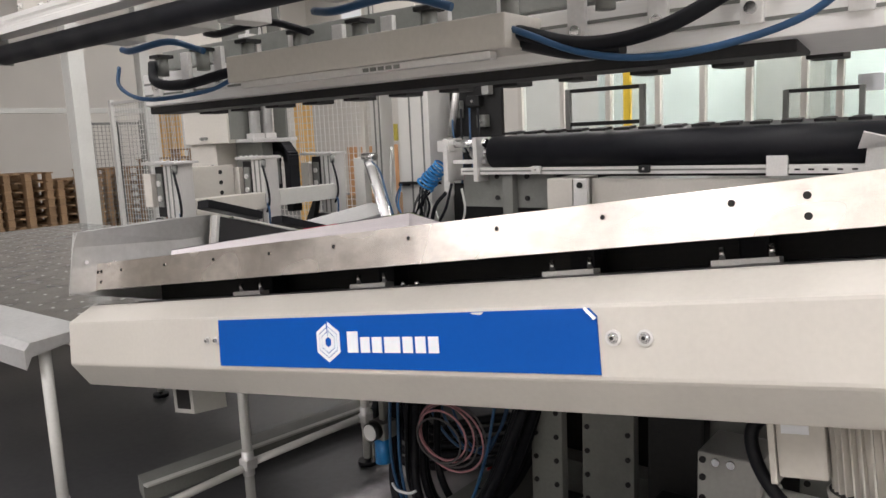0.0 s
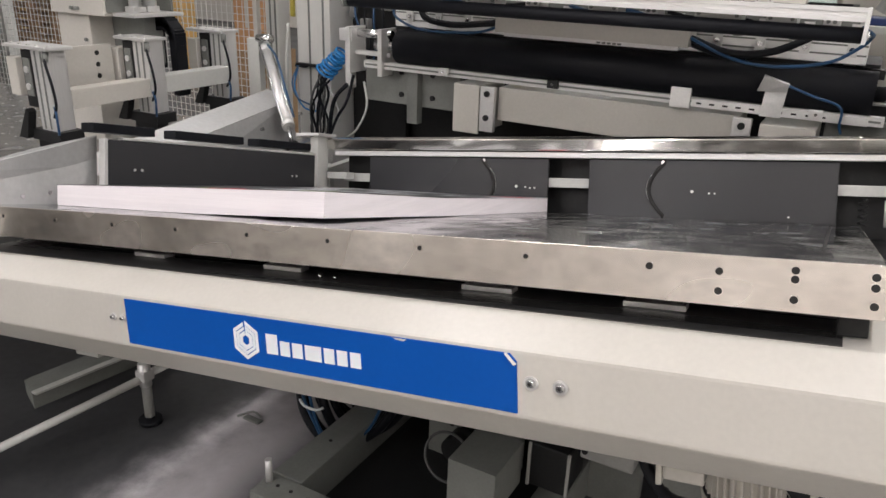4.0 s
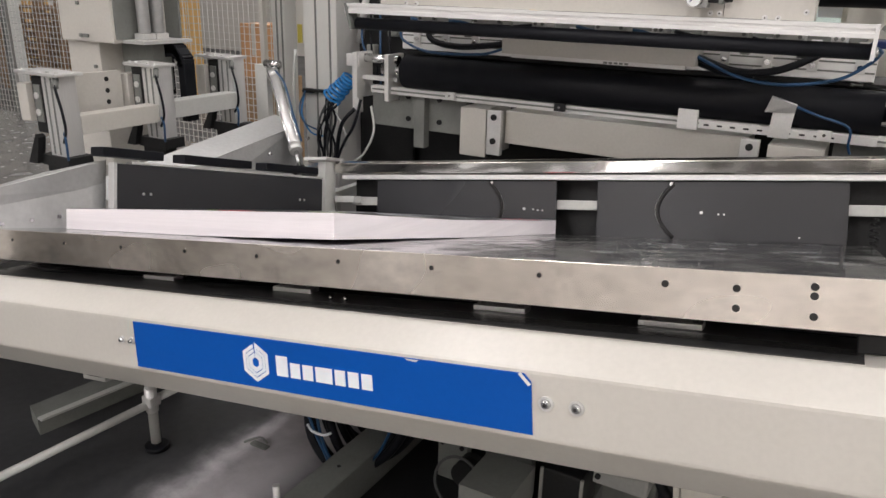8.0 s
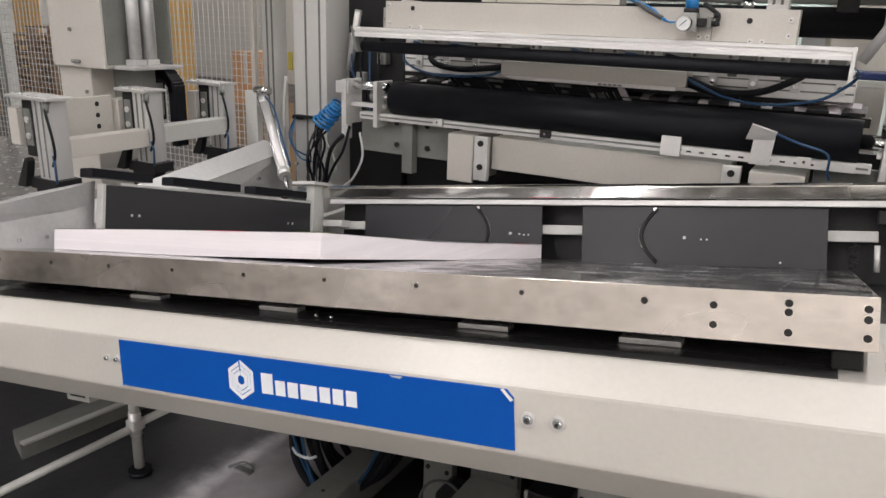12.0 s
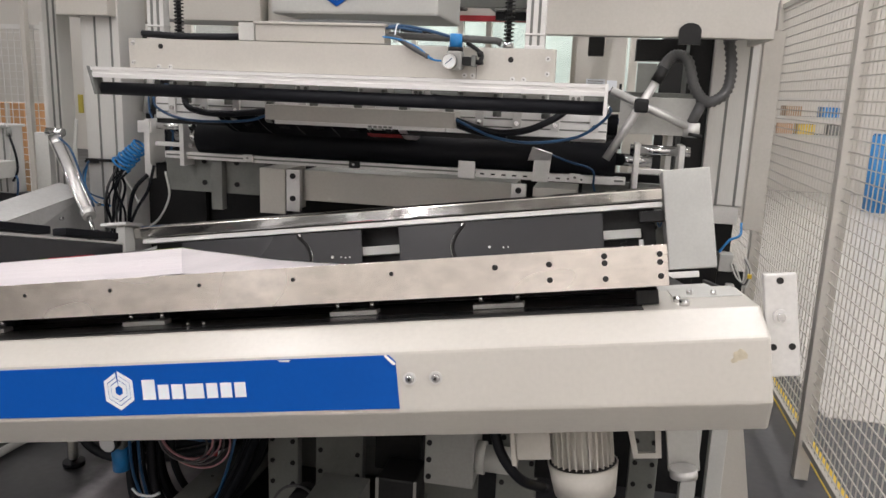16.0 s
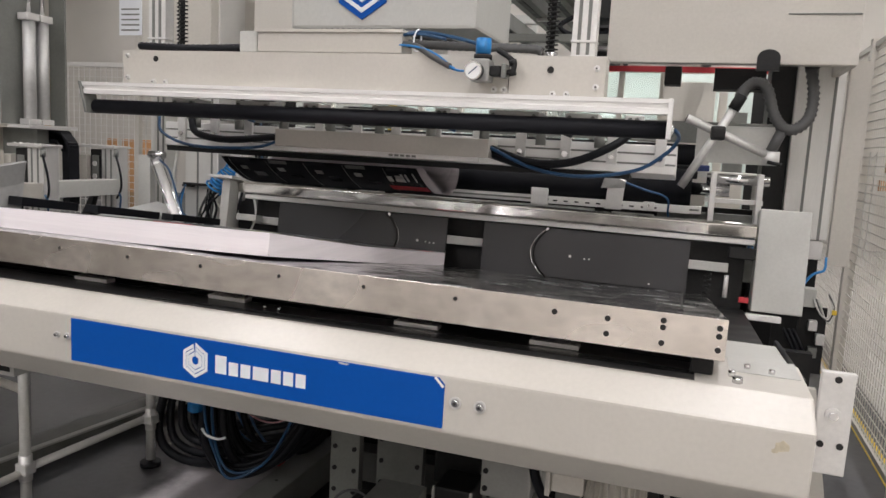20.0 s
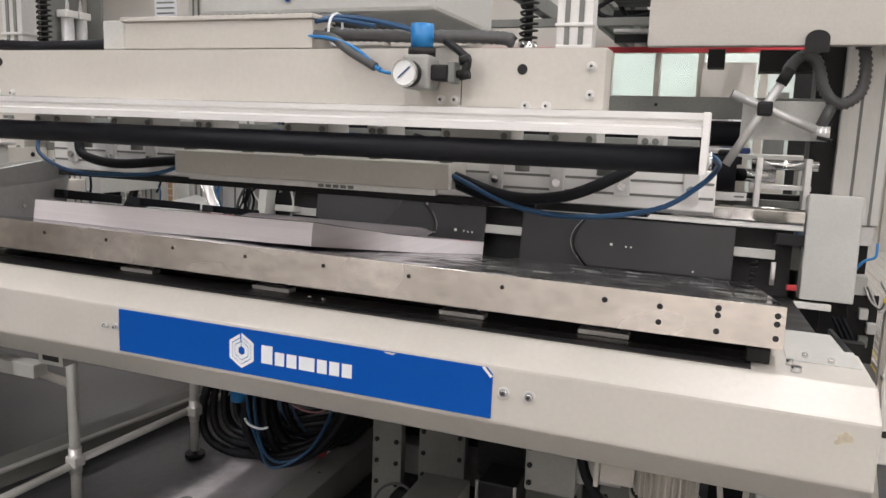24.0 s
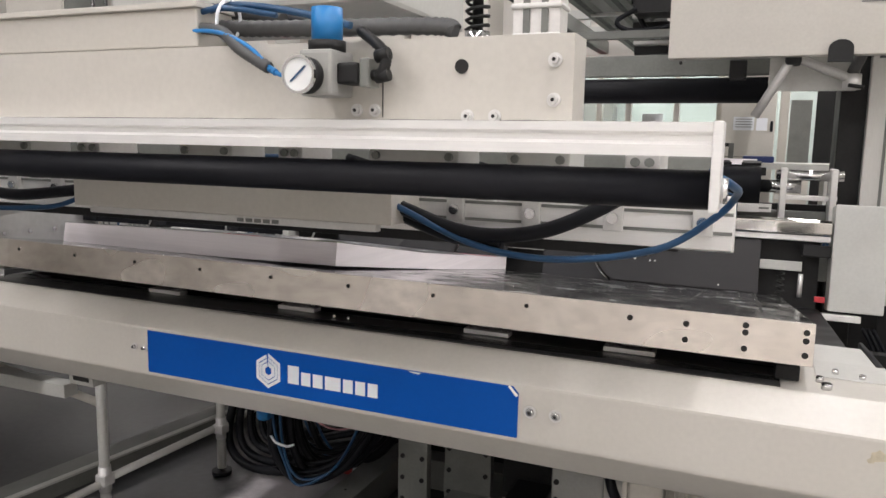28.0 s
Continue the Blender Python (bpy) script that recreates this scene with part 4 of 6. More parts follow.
# ---- sheaf of sheets that the gripper drags from behind ----
sheaf = thing("paper_sheaf", 0, 0, 0, "sagging sheaf of dark printed sheets held by the gripper", "paper sheaf")


def sag_line(r):
    """(y, z) of one sheet: held at the front, a belly below the bar, then back over the roller."""
    out = []
    for k in range(25):
        u = k / 24
        y = 3.43 + r + (0.42 - 2 * r) * u
        z = 1.268 - (0.105 - r * 1.6) * math.sin(math.pi * u) ** 0.8
        out.append((y, z))
    return out + [(3.93, 1.286 + r * 0.3), (3.98, 1.290 + r * 0.3)]


def sheet_strip(x0, x1, r, skew, thick=0.0012):
    bm = N()
    line = sag_line(r)
    rows = []
    for y, z in line:
        s = skew * (1.28 - z)
        rows.append([bm.verts.new((x, y + dy, z)) for x, dy in ((x0 + s, 0), (x1 + s, 0))])
    for a, b in zip(rows, rows[1:]):
        f = bm.faces.new((a[0], a[1], b[1], b[0]))
        f.smooth = True
    bmesh.ops.solidify(bm, geom=bm.faces[:], thickness=thick)
    return bm


part("outer_sheet", sheet_strip(-1.27, -0.445, 0.0, 0.25), BLACK, sheaf, "black printed outer sheet")
for k in range(9):
    part("inner_sheet", sheet_strip(-1.265, -0.415 - 0.005 * k, 0.0035 + 0.0062 * k, 0.30 + 0.02 * k, 0.0022), PAPER, sheaf, "white inner sheet")


def printed_patch(x0, x1, z0, z1, name, mat, label):
    """A patch of print on the front of the hanging sheaf, between two heights."""
    bm = N()
    line = [(y, z) for y, z in sag_line(-0.0016)[:13]]
    rows = []
    for k in range(5):
        z = z1 + (z0 - z1) * k / 4
        a, b = next(((p, q) for p, q in zip(line, line[1:]) if q[1] <= z <= p[1]), (line[0], line[1]))
        y = a[0] + (b[0] - a[0]) * (a[1] - z) / (a[1] - b[1])
        lean = 0.25 * (1.28 - z)
        rows.append((bm.verts.new((x0 + lean, y, z)), bm.verts.new((x1 + lean, y, z))))
    for a, b in zip(rows, rows[1:]):
        bm.faces.new((a[0], a[1], b[1], b[0]))
    bmesh.ops.solidify(bm, geom=bm.faces[:], thickness=0.0006)
    part(name, bm, mat, sheaf, label)


for k in range(5):
    x = -1.24 + 0.165 * k
    printed_patch(x - 0.003, x, 1.172, 1.262, "print_line", DULL, "thin pale line between two printed panels")
    printed_patch(x + 0.03, x + 0.06, 1.222, 1.236, "print_picture", MIDGREY, "small dim picture")
    printed_patch(x + 0.07, x + 0.12, 1.198, 1.215, "print_picture", DARK, "small dim picture")
    printed_patch(x + 0.01, x + 0.09, 1.251, 1.264, "print_picture", DULL if k % 2 else DARK, "pale strip of print at the fold")
printed_patch(-0.60, -0.448, 1.180, 1.196, "print_band", RED, "red printed band")
for k, (x, w, h) in enumerate(((-0.585, 0.02, 0.02), (-0.555, 0.03, 0.012), (-0.525, 0.008, 0.03), (-0.508, 0.008, 0.03), (-0.475, 0.006, 0.035))):
    printed_patch(x, x + w, 1.212, 1.212 + h, "print_bar", GREY, "small pale bar of print")

# upper head of the carriage
hd = part("head_housing", box(N(), -1.04, -0.285, 3.55, 4.05, 1.768, 2.35, 0.012), GREY, grip, "grey steel head housing with a blue emblem")
part("emblem", slab(N(), hexagon(0.125, -0.735, 1.925, 0.9), 3.543, 3.5495), BLUEP, hd, "blue hexagon emblem")
part("emblem_ring", ring(N(), hexagon(0.100, -0.735, 1.925, 0.9), hexagon(0.082, -0.735, 1.925, 0.9), 3.5405, 3.5435), WHITE, hd, "white hexagon line")
part("emblem_ring", ring(N(), hexagon(0.062, -0.735, 1.925, 0.9), hexagon(0.044, -0.735, 1.925, 0.9), 3.5405, 3.5435), WHITE, hd, "white hexagon line")
for x in (-1.385, 0.16):
    cp = part("lift_profile", prism(N(), [(3.20, 1.60), (3.245, 1.60), (3.245, 2.5), (3.20, 2.5)], x - 0.036, x + 0.036), ALU, grip, "upright aluminium profile")
    for dx in (-0.02, 0.008):
        part("profile_groove", box(N(), x + dx, x + dx + 0.010, 3.197, 3.201, 1.625, 2.5), DULL, cp)
    part("profile_foot", box(N(), x - 0.037, x + 0.037, 3.195, 3.25, 1.60, 1.637, 0.003), ALU, cp)
    part("profile_collar", box(N(), x - 0.039, x + 0.039, 3.194, 3.25, 1.672, 1.680, 0.003), ALU, cp)
for x in (-1.29, 0.06):
    sp = part("spindle", cyl(N(), (x, 3.22, 1.62), (x, 3.22, 2.5), 0.009, 10), BLACKM, grip, "black spindle with a coil spring")
    part("coil_spring", tube(N(), [(x + 0.018 * math.cos(k * 0.9), 3.22 + 0.018 * math.sin(k * 0.9), 1.64 + 0.002 * k) for k in range(420)], 0.003, 5, 1), BLACKM, sp)
    part("spindle_nut", cyl(N(), (x, 3.22, 1.62), (x, 3.22, 1.645), 0.02, 12), CHROME, sp)

# ---- fixed back unit: columns, beam, long black roller ----
def column(x0, x1, y0, y1, label, z0=FLOOR):
    c = thing("column", (x0 + x1) / 2, (y0 + y1) / 2, FLOOR, label, "machine column")
    part("post", box(N(), x0, x1, y0, y1, z0, 2.9, 0.006), LIGHT, c)
    for gx in (x0 + (x1 - x0) * 0.36, x0 + (x1 - x0) * 0.78):
        part("groove", box(N(), gx, gx + 0.012, y0 - 0.0025, y0 + 0.002, max(z0, FLOOR + 0.2), 2.88), DULL, c)
    if z0 > FLOOR:
        part("end_cap", box(N(), x0 + 0.01, x1 - 0.01, y0 + 0.01, y1, z0 - 0.09, z0 - 0.003, 0.004), ALU, c, "bare lower end of the profile")
        part("pedestal", box(N(), x0, x1, y0 + 0.16, y1, FLOOR + 0.02, z0 - 0.09, 0.004), BLACKM, c, "dark pedestal")
    part("foot_plate", box(N(), x0 - 0.06, x1 + 0.06, y0 - 0.06, y1 + 0.06, FLOOR, FLOOR + 0.02, 0.003), DULL, c)
    return c


lc = column(-2.37, -2.14, 4.20, 4.45, "tall light grey machine column with profile grooves")
column(-2.645, -2.555, 4.25, 4.36, "slim light grey machine post")
rc = column(0.905, 1.10, 4.20, 4.50, "tall pale aluminium machine column with profile grooves", 1.0)
part("side_cover", box(N(), 1.112, 1.20, 4.20, 4.24, 0.89, 1.80, 0.004), CREAM, rc, "cream side cover")
part("yellow_switch", box(N(), -2.402, -2.375, 4.185, 4.2, 1.285, 1.385, 0.004), OLIVE, lc, "yellow switch strip")
part("cable_clip", box(N(), -2.37, -2.30, 4.17, 4.2, 1.015, 1.03, 0.002), BLACKM, lc)
part("conduit", tube(N(), [(-2.405, 4.17, 1.25), (-2.42, 4.16, 1.05), (-2.42, 4.17, 0.8), (-2.40, 4.18, 0.6)], 0.009), GREY, lc)
part("cable", tube(N(), [(-2.35, 4.17, 1.02), (-2.36, 4.15, 0.9), (-2.30, 4.15, 0.8), (-2.22, 4.17, 0.78)], 0.005), BLUE, lc)

cbk = thing("cross_member", -0.4, 4.0, 0.9, "light grey steel cross member under the long roller", "cross member")
part("beam", box(N(), -1.0, 0.06, 3.98, 4.16, 0.92, 1.072, 0.004), CREAM, cbk)
part("end_block", box(N(), -1.21, -1.075, 3.93, 4.20, 0.85, 1.075, 0.004), CREAM, cbk)
part("end_block", box(N(), 0.14, 0.34, 3.93, 4.20, 0.85, 1.062, 0.004), CREAM, cbk)
for x in (-1.03, 0.075):
    sp = part("strap_plate", box(N(), x - 0.035, x + 0.035, 3.92, 3.95, 0.87, 1.075, 0.003), ALU, cbk, "flat bolted strap")
    for z in (1.045, 0.935):
        part("bolt", cyl(N(), (x, 3.92, z), (x, 3.912, z), 0.014, 14), BLACKM, sp)
part("gap_bar", box(N(), -1.09, -1.065, 3.94, 3.99, 0.85, 1.06), BLACKM, cbk)
# the shadow behind the member is put into this sheet's colour
part("lower_wall", box(N(), -2.1, 0.80, 4.45, 4.50, 0.35, 1.10), BLACKM, cbk, "grey sheet behind, coloured black for its shadow")
part("side_plate", box(N(), -1.78, -1.23, 4.03, 4.06, 0.92, 1.12, 0.003), DULL, cbk, "grey bolted side plate")
for x in (-1.56, -1.38):
    for z in (0.97, 1.08):
        part("bolt", cyl(N(), (x, 4.03, z), (x, 4.02, z), 0.013, 10), BLACKM, cbk)
part("drop_bracket", box(N(), -1.50, -1.44, 3.98, 4.03, 0.84, 1.1, 0.003), DULL, cbk)
part("side_plate", box(N(), 0.36, 0.86, 4.03, 4.06, 0.80, 1.10, 0.003), DULL, cbk, "grey bolted side plate")
for x in (0.5, 0.7, 0.8):
    for z in (0.90, 1.03):
        part("bolt", cyl(N(), (x, 4.03, z), (x, 4.02, z), 0.013, 10), BLACKM, cbk)

strip = thing("roller_support", -0.5, 4.0, 1.05, "long aluminium roller support with brackets at both ends", "roller support")
part("support_bar", prism(N(), [(3.955, 1.095), (3.955, 1.128), (4.0, 1.128), (4.0, 1.095)], -1.74, 0.55), ALU, strip)
part("bar_groove", box(N(), -1.73, 0.54, 3.9525, 3.956, 1.108, 1.116), DULL, strip)
part("tab", box(N(), -0.215, -0.135, 3.935, 3.954, 1.085, 1.165, 0.002), ALU, strip, "folded tab")
part("slotted_strip", box(N(), -0.13, 0.50, 3.940, 3.954, 1.094, 1.125, 0.001), ALU, strip)
for k in range(10):
    part("slot", box(N(), -0.11 + 0.05 * k, -0.09 + 0.05 * k, 3.9385, 3.941, 1.106, 1.113), HOLE, strip)
part("sensor_tape", plate(N(), [(0.13, 3.94, 1.09), (0.205, 3.94, 1.09), (0.215, 3.93, 1.205), (0.14, 3.93, 1.215)], 0.006), ALU, strip, "crumpled silver sensor bracket")
part("sensor_head", plate(N(), [(0.11, 3.92, 1.19), (0.21, 3.925, 1.195), (0.22, 3.91, 1.225), (0.13, 3.90, 1.25)], 0.01), ALU, strip)
part("air_line", tube(N(), [(0.22, 3.91, 1.215), (0.30, 3.90, 1.19), (0.40, 3.90, 1.16), (0.41, 3.92, 1.09), (0.42, 3.93, 1.06)], 0.005), LINE, strip, "thin blue air line")
for side_x, dirn in ((-1.60, -1), (0.56, 1)):
    for k in (0, 1):
        x = side_x + dirn * (0.03 + 0.19 * k)
        part("bracket_plate", box(N(), x - 0.012, x + 0.012, 3.93, 4.07, 1.06, 1.285, 0.003), ALU, strip, "upright bracket plate")
    part("bracket_bar", cyl(N(), (side_x, 4.0, 1.255), (side_x + dirn * 0.26, 4.0, 1.255), 0.022, 16), CHROME, strip)
    part("bracket_bar", box(N(), min(side_x, side_x + dirn * 0.24), max(side_x, side_x + dirn * 0.24), 3.98, 4.02, 1.15, 1.17, 0.002), ALU, strip)
part("bracket_head", box(N(), -1.88, -1.80, 3.94, 4.02, 1.215, 1.275, 0.004), ALU, strip)
part("bracket_arm", box(N(), -1.86, -1.82, 3.96, 4.0, 0.98, 1.22, 0.004), ALU, strip)
part("black_cable", tube(N(), [(-1.84, 3.95, 1.0), (-1.90, 3.93, 0.93), (-1.95, 3.95, 0.82), (-1.98, 3.97, 0.65)], 0.011), BLACK, strip, "black cables")
part("black_cable", tube(N(), [(-1.80, 3.95, 1.05), (-1.83, 3.93, 0.92), (-1.92, 3.95, 0.80), (-2.02, 3.97, 0.6)], 0.008), BLACK, strip, "black cables")
part("black_cable", tube(N(), [(-1.75, 3.97, 1.02), (-1.72, 3.95, 0.9), (-1.78, 3.95, 0.78), (-1.86, 3.97, 0.72)], 0.006), GREY, strip, "thin grey cable")

# long black roller, fixed
long_roller = thing("long_roller", -0.5, 4.01, 1.14, "long black rubber-covered roller across the machine", "roller")
part("rubber_cover", cyl(N(), (-1.56, 4.01, 1.205), (0.50, 4.01, 1.205), 0.080, 48), BLACK, long_roller)
for x0, x1 in ((-1.70, -1.56), (0.50, 0.66)):
    part("shaft", cyl(N(), (x0, 4.01, 1.205), (x1, 4.01, 1.205), 0.028, 18), CHROME, long_roller)
fingers = thing("finger_bar", -0.5, 4.1, 1.25, "row of flat black gripper fingers behind the long roller", "finger bar")
part("bar", box(N(), -1.58, 0.52, 4.10, 4.16, 1.245, 1.281, 0.003), BLACKM, fingers)
for k in range(17):
    x = -1.50 + 0.122 * k
    part("finger", plate(N(), [(x - 0.035, 4.060, 1.290), (x + 0.045, 4.060, 1.290), (x + 0.03, 4.17, 1.298), (x - 0.03, 4.17, 1.298)], 0.012), BLACKM, fingers)

# black plate added to stand for the dark machine interior
part("web_plate", plate(N(), [(-1.56, 4.09, 1.282), (0.50, 4.09, 1.282), (0.50, 4.40, 1.304), (-1.56, 4.40, 1.304)], -0.006), BLACKM, fingers, "black plate put in for the dark interior under the fingers")

clamp_unit = thing("clamp_unit", 0, 0, 0, "lifting unit with black roller, grey plate and crossed steel rods", "clamp unit")
part("upper_roller", cyl(N(), (-1.55, 4.19, 1.345), (0.50, 4.19, 1.345), 0.058, 36), BLACK, clamp_unit, "black rubber roller that lifts with the unit")
part("lift_bar", box(N(), -1.60, 0.86, 4.17, 4.22, 1.412, 1.51, 0.004), DULL, clamp_unit, "grey bar above the lifting roller")
for x in (0.12, 0.62):
    part("hole", cyl(N(), (x, 4.1695, 1.47), (x, 4.168, 1.47), 0.008, 10), HOLE, clamp_unit)
part("plate", box(N(), 0.50, 0.83, 3.96, 3.99, 1.325, 1.487, 0.004), GREY, clamp_unit)
part("rod", cyl(N(), (0.455, 3.86, 1.215), (0.655, 3.86, 1.585), 0.018, 16), ALU, clamp_unit, "bare steel rod")
part("rod", cyl(N(), (0.455, 3.89, 1.51), (0.80, 3.89, 1.365), 0.018, 16), ALU, clamp_unit, "bare steel rod")
part("rod_plug", cyl(N(), (0.452, 3.89, 1.5113), (0.4548, 3.89, 1.5101), 0.0165, 14), HOLE, clamp_unit)
part("knot", box(N(), 0.555, 0.615, 3.83, 3.92, 1.42, 1.48, 0.012), BLACKM, clamp_unit, "black clamp joint")
cbk_ = part("clamp_block", rounded(cyl(N(), (0.805, 3.90, 1.325), (0.805, 3.90, 1.385), 0.034, 18), 0.006), BRUSHED, clamp_unit, "cast aluminium clamp joint")
part("clamp_pin", cyl(N(), (0.800, 3.90, 1.38), (0.835, 3.90, 1.47), 0.022, 16), HOSE, cbk_, "grey capped pin")
part("clamp_lever", cyl(N(), (0.79, 3.87, 1.34), (0.845, 3.86, 1.33), 0.008, 10), BLACKM, cbk_)
part("rod_sleeve", cyl(N(), (0.635, 3.86, 1.55), (0.665, 3.86, 1.61), 0.024, 16), BLACKM, clamp_unit, "black sleeve")

part("ribbed_hose", tube(N(), [(0.655, 3.87, 1.60), (0.675, 3.88, 1.635), (0.71, 3.88, 1.665), (0.76, 3.88, 1.64), (0.80, 3.89, 1.53), (0.86, 3.90, 1.475), (0.93, 3.92, 1.52), (0.945, 3.94, 1.62), (0.925, 3.95, 1.74)], 0.0195, 12, 10, 0.0065), HOSE, clamp_unit, "ribbed grey hose")

# upper covers
def cover_box(name, x0, x1, y0, y1, z0, z1, label, mat=CREAM):
    c = thing(name, (x0 + x1) / 2, (y0 + y1) / 2, z0, label, "machine cover")
    part("panel", box(N(), x0, x1, y0, y1, z0, z1, 0.006), mat, c)
    return c


ub = cover_box("upper_cover", 0.105, 1.068, 3.77, 3.83, 1.727, 2.7, "large plain cream machine cover with a folded edge")
part("cover_seam", box(N(), 0.80, 1.06, 3.766, 3.7705, 1.92, 1.925), DULL, ub)
part("black_bracket", rounded(box(N(), 0.55, 0.76, 4.0, 4.12, 1.645, 1.735), 0.025), BLACKM, ub, "rounded black bracket under the cover")
part("black_bracket", box(N(), 0.34, 0.41, 4.0, 4.1, 1.66, 1.74, 0.004), BLACKM, ub)
part("hose_socket", slab(N(), [(0.702, 1.700), (0.788, 1.700)] + [(0.745 + 0.043 * math.cos(a), 1.752 + 0.032 * math.sin(a)) for a in (math.pi * k / 10 for k in range(11))], 3.752, 3.772), BLACKM, ub, "rounded black cable socket")
part("hose_clip", box(N(), 0.90, 0.95, 3.84, 3.95, 1.73, 1.76, 0.003), BLACKM, ub)
part("side_return", box(N(), 1.04, 1.068, 3.831, 4.5, 1.727, 2.7, 0.004), CREAM, ub)
uh_ = thing("upper_housing", -1.4, 4.4, 1.79, "cream upper housing panels between the machine columns", "machine housing")
for x0, x1, y0 in ((-2.46, -2.15, 4.13), (-1.98, -1.37, 4.30), (-1.355, -0.90, 4.36)):
    part("housing_panel", box(N(), x0, x1, y0, 4.62, 1.80, 2.9, 0.006), CREAM, uh_, "plain cream panel")
part("top_beam", box(N(), -2.6, 1.2, 4.3, 4.5, 2.905, 3.05, 0.006), GREY, uh_, "grey beam joining the columns")
part("inner_bar", box(N(), -0.895, 0.90, 4.40, 4.44, 1.90, 1.94, 0.003), DULL, uh_)
cover_box("inner_column", 0.80, 0.92, 4.25, 4.5, FLOOR, 1.78, "dark column beside the machine", BLACKM)

# ---- left side: perforated feed table with legs, guide units, tall housing ----
def wire_mesh(corner, along, w, h, pitch, r):
    """Wires of a fence panel, joined: upright and level bars of square section."""
    bm = N()
    a = Vector(along).normalized()
    side = Vector((-a.y, a.x, 0))
    c = Vector(corner)

    def bar(p, q, u, v):
        vs = [bm.verts.new(e + s * u + t * v) for e in (p, q) for s, t in ((-1, -1), (1, -1), (1, 1), (-1, 1))]
        for k in range(4):
            bm.faces.new((vs[k], vs[(k + 1) % 4], vs[4 + (k + 1) % 4], vs[4 + k]))

    for k in range(int(w / pitch) + 1):
        p = c + a * (k * pitch)
        bar(p, p + Vector((0, 0, h)), a * r, side * r)
    for k in range(int(h / pitch) + 1):
        p = c + Vector((0, 0, k * pitch))
        bar(p + side * 2 * r, p + a * w + side * 2 * r, side * r, Vector((0, 0, r)))
    return bm


def fence_panel(x, y, dx, dy, w, z0, z1, label, pitch=0.05, post=0.045, mat=None, wire=0.002):
    m = mat or CREAM
    f = thing("mesh_fence", x, y, FLOOR, label, "mesh fence", "safety fence panels")
    ex, ey = x + dx * w, y + dy * w
    for px, py in ((x, y), (ex, ey)):
        part("fence_post", box(N(), px - post / 2, px + post / 2, py - post / 2, py + post / 2, FLOOR, z1 + 0.02, 0.003), m, f)
    hx_, hy_ = (0.0, 0.014) if dx else (0.014, 0.0)
    for z in (z0, z1 - 0.03):
        part("fence_rail", box(N(), min(x, ex) - hx_, max(x, ex) + hx_, min(y, ey) - hy_, max(y, ey) + hy_, z, z + 0.03, 0.002), m, f)
    tagged(part("wire_mesh", wire_mesh((x, y, z0), (dx, dy, 0), w, z1 - z0, pitch, wire), m, f, "welded wire mesh"), kind="stuff")
    return f


# ---- feed table on tube legs ----
ft = thing("feed_table", -3.0, 2.4, FLOOR, "perforated steel feed table on white tube legs", "feed table")
FX0, FX1, FY0, FY1, FZ = -5.8, -1.94, 1.80, 3.9, 0.70
part("table_top", box(N(), FX0, FX1, FY0 + 0.22, FY1, FZ - 0.03, FZ, 0.002), TRAYTOP, ft, "dark steel top with air nozzles")
part("front_shelf", prism(N(), [(FY0, FZ - 0.10), (FY0, FZ - 0.035), (FY0 + 0.02, FZ - 0.012), (FY0 + 0.22, FZ), (FY0 + 0.22, FZ - 0.03), (FY0 + 0.02, FZ - 0.06)], FX0, FX1), ZINC, ft, "folded bare sheet metal front edge")
nz = N()
for i in range(34):
    for j in range(17):
        cyl(nz, (FX0 + 0.1 + 0.107 * i, FY0 + 0.30 + 0.115 * j, FZ), (FX0 + 0.1 + 0.107 * i, FY0 + 0.30 + 0.115 * j, FZ + 0.001), 0.008, 6)
tagged(part("air_nozzles", nz, ALU, ft, "rows of bright air nozzles"), kind="stuff")
for x, y in ((-1.985, 1.88), (-1.755, 2.49), (-1.69, 3.09), (-3.4, 1.78), (-3.4, 3.1)):
    lg_ = part("leg", cyl(N(), (x, y, FLOOR + 0.03), (x, y, FZ - 0.03 if x < -1.9 else 0.60), 0.0195, 16), GREY, ft, "pale grey tube leg")
    part("foot", rounded(cyl(N(), (x, y, FLOOR), (x, y, FLOOR + 0.018), 0.045, 16), 0.004), BLACK, lg_, "black levelling foot")
    part("foot_screw", cyl(N(), (x, y, FLOOR + 0.015), (x, y, FLOOR + 0.12), 0.010, 10), BLACKM, lg_)
    part("tube_clamp", box(N(), x - 0.026, x + 0.026, y - 0.026, y + 0.026, 0.035, 0.08, 0.008), ALU, lg_, "cast tube clamp")
    part("tube_sleeve", cyl(N(), (x, y, 0.01), (x, y, 0.11), 0.0235, 14), ALU, lg_)
part("cross_tube", cyl(N(), (-1.985, 1.88, -0.08), (-1.755, 2.49, 0.045), 0.016, 14), GREY, ft, "pale grey cross tube")
part("cross_tube", cyl(N(), (-1.755, 2.49, 0.055), (-1.70, 3.35, 0.055), 0.016, 14), GREY, ft, "pale grey cross tube")
part("cross_tube", cyl(N(), (-1.755, 2.49, 0.36), (-4.2, 3.0, 0.36), 0.016, 12), CREAM, ft, "white cross tube")
part("under_beam", box(N(), -4.4, -1.78, 3.05, 3.11, 0.28, 0.34, 0.004), GREY, ft, "grey square beam")
part("under_beam", box(N(), -4.4, -1.78, 2.35, 2.41, 0.42, 0.47, 0.004), GREY, ft, "grey square beam")
for z in (0.545, 0.60):
    part("side_rail", box(N(), -4.4, -1.72, 2.86, 2.90, z, z + 0.03, 0.003), GREY, ft, "grey side rail")
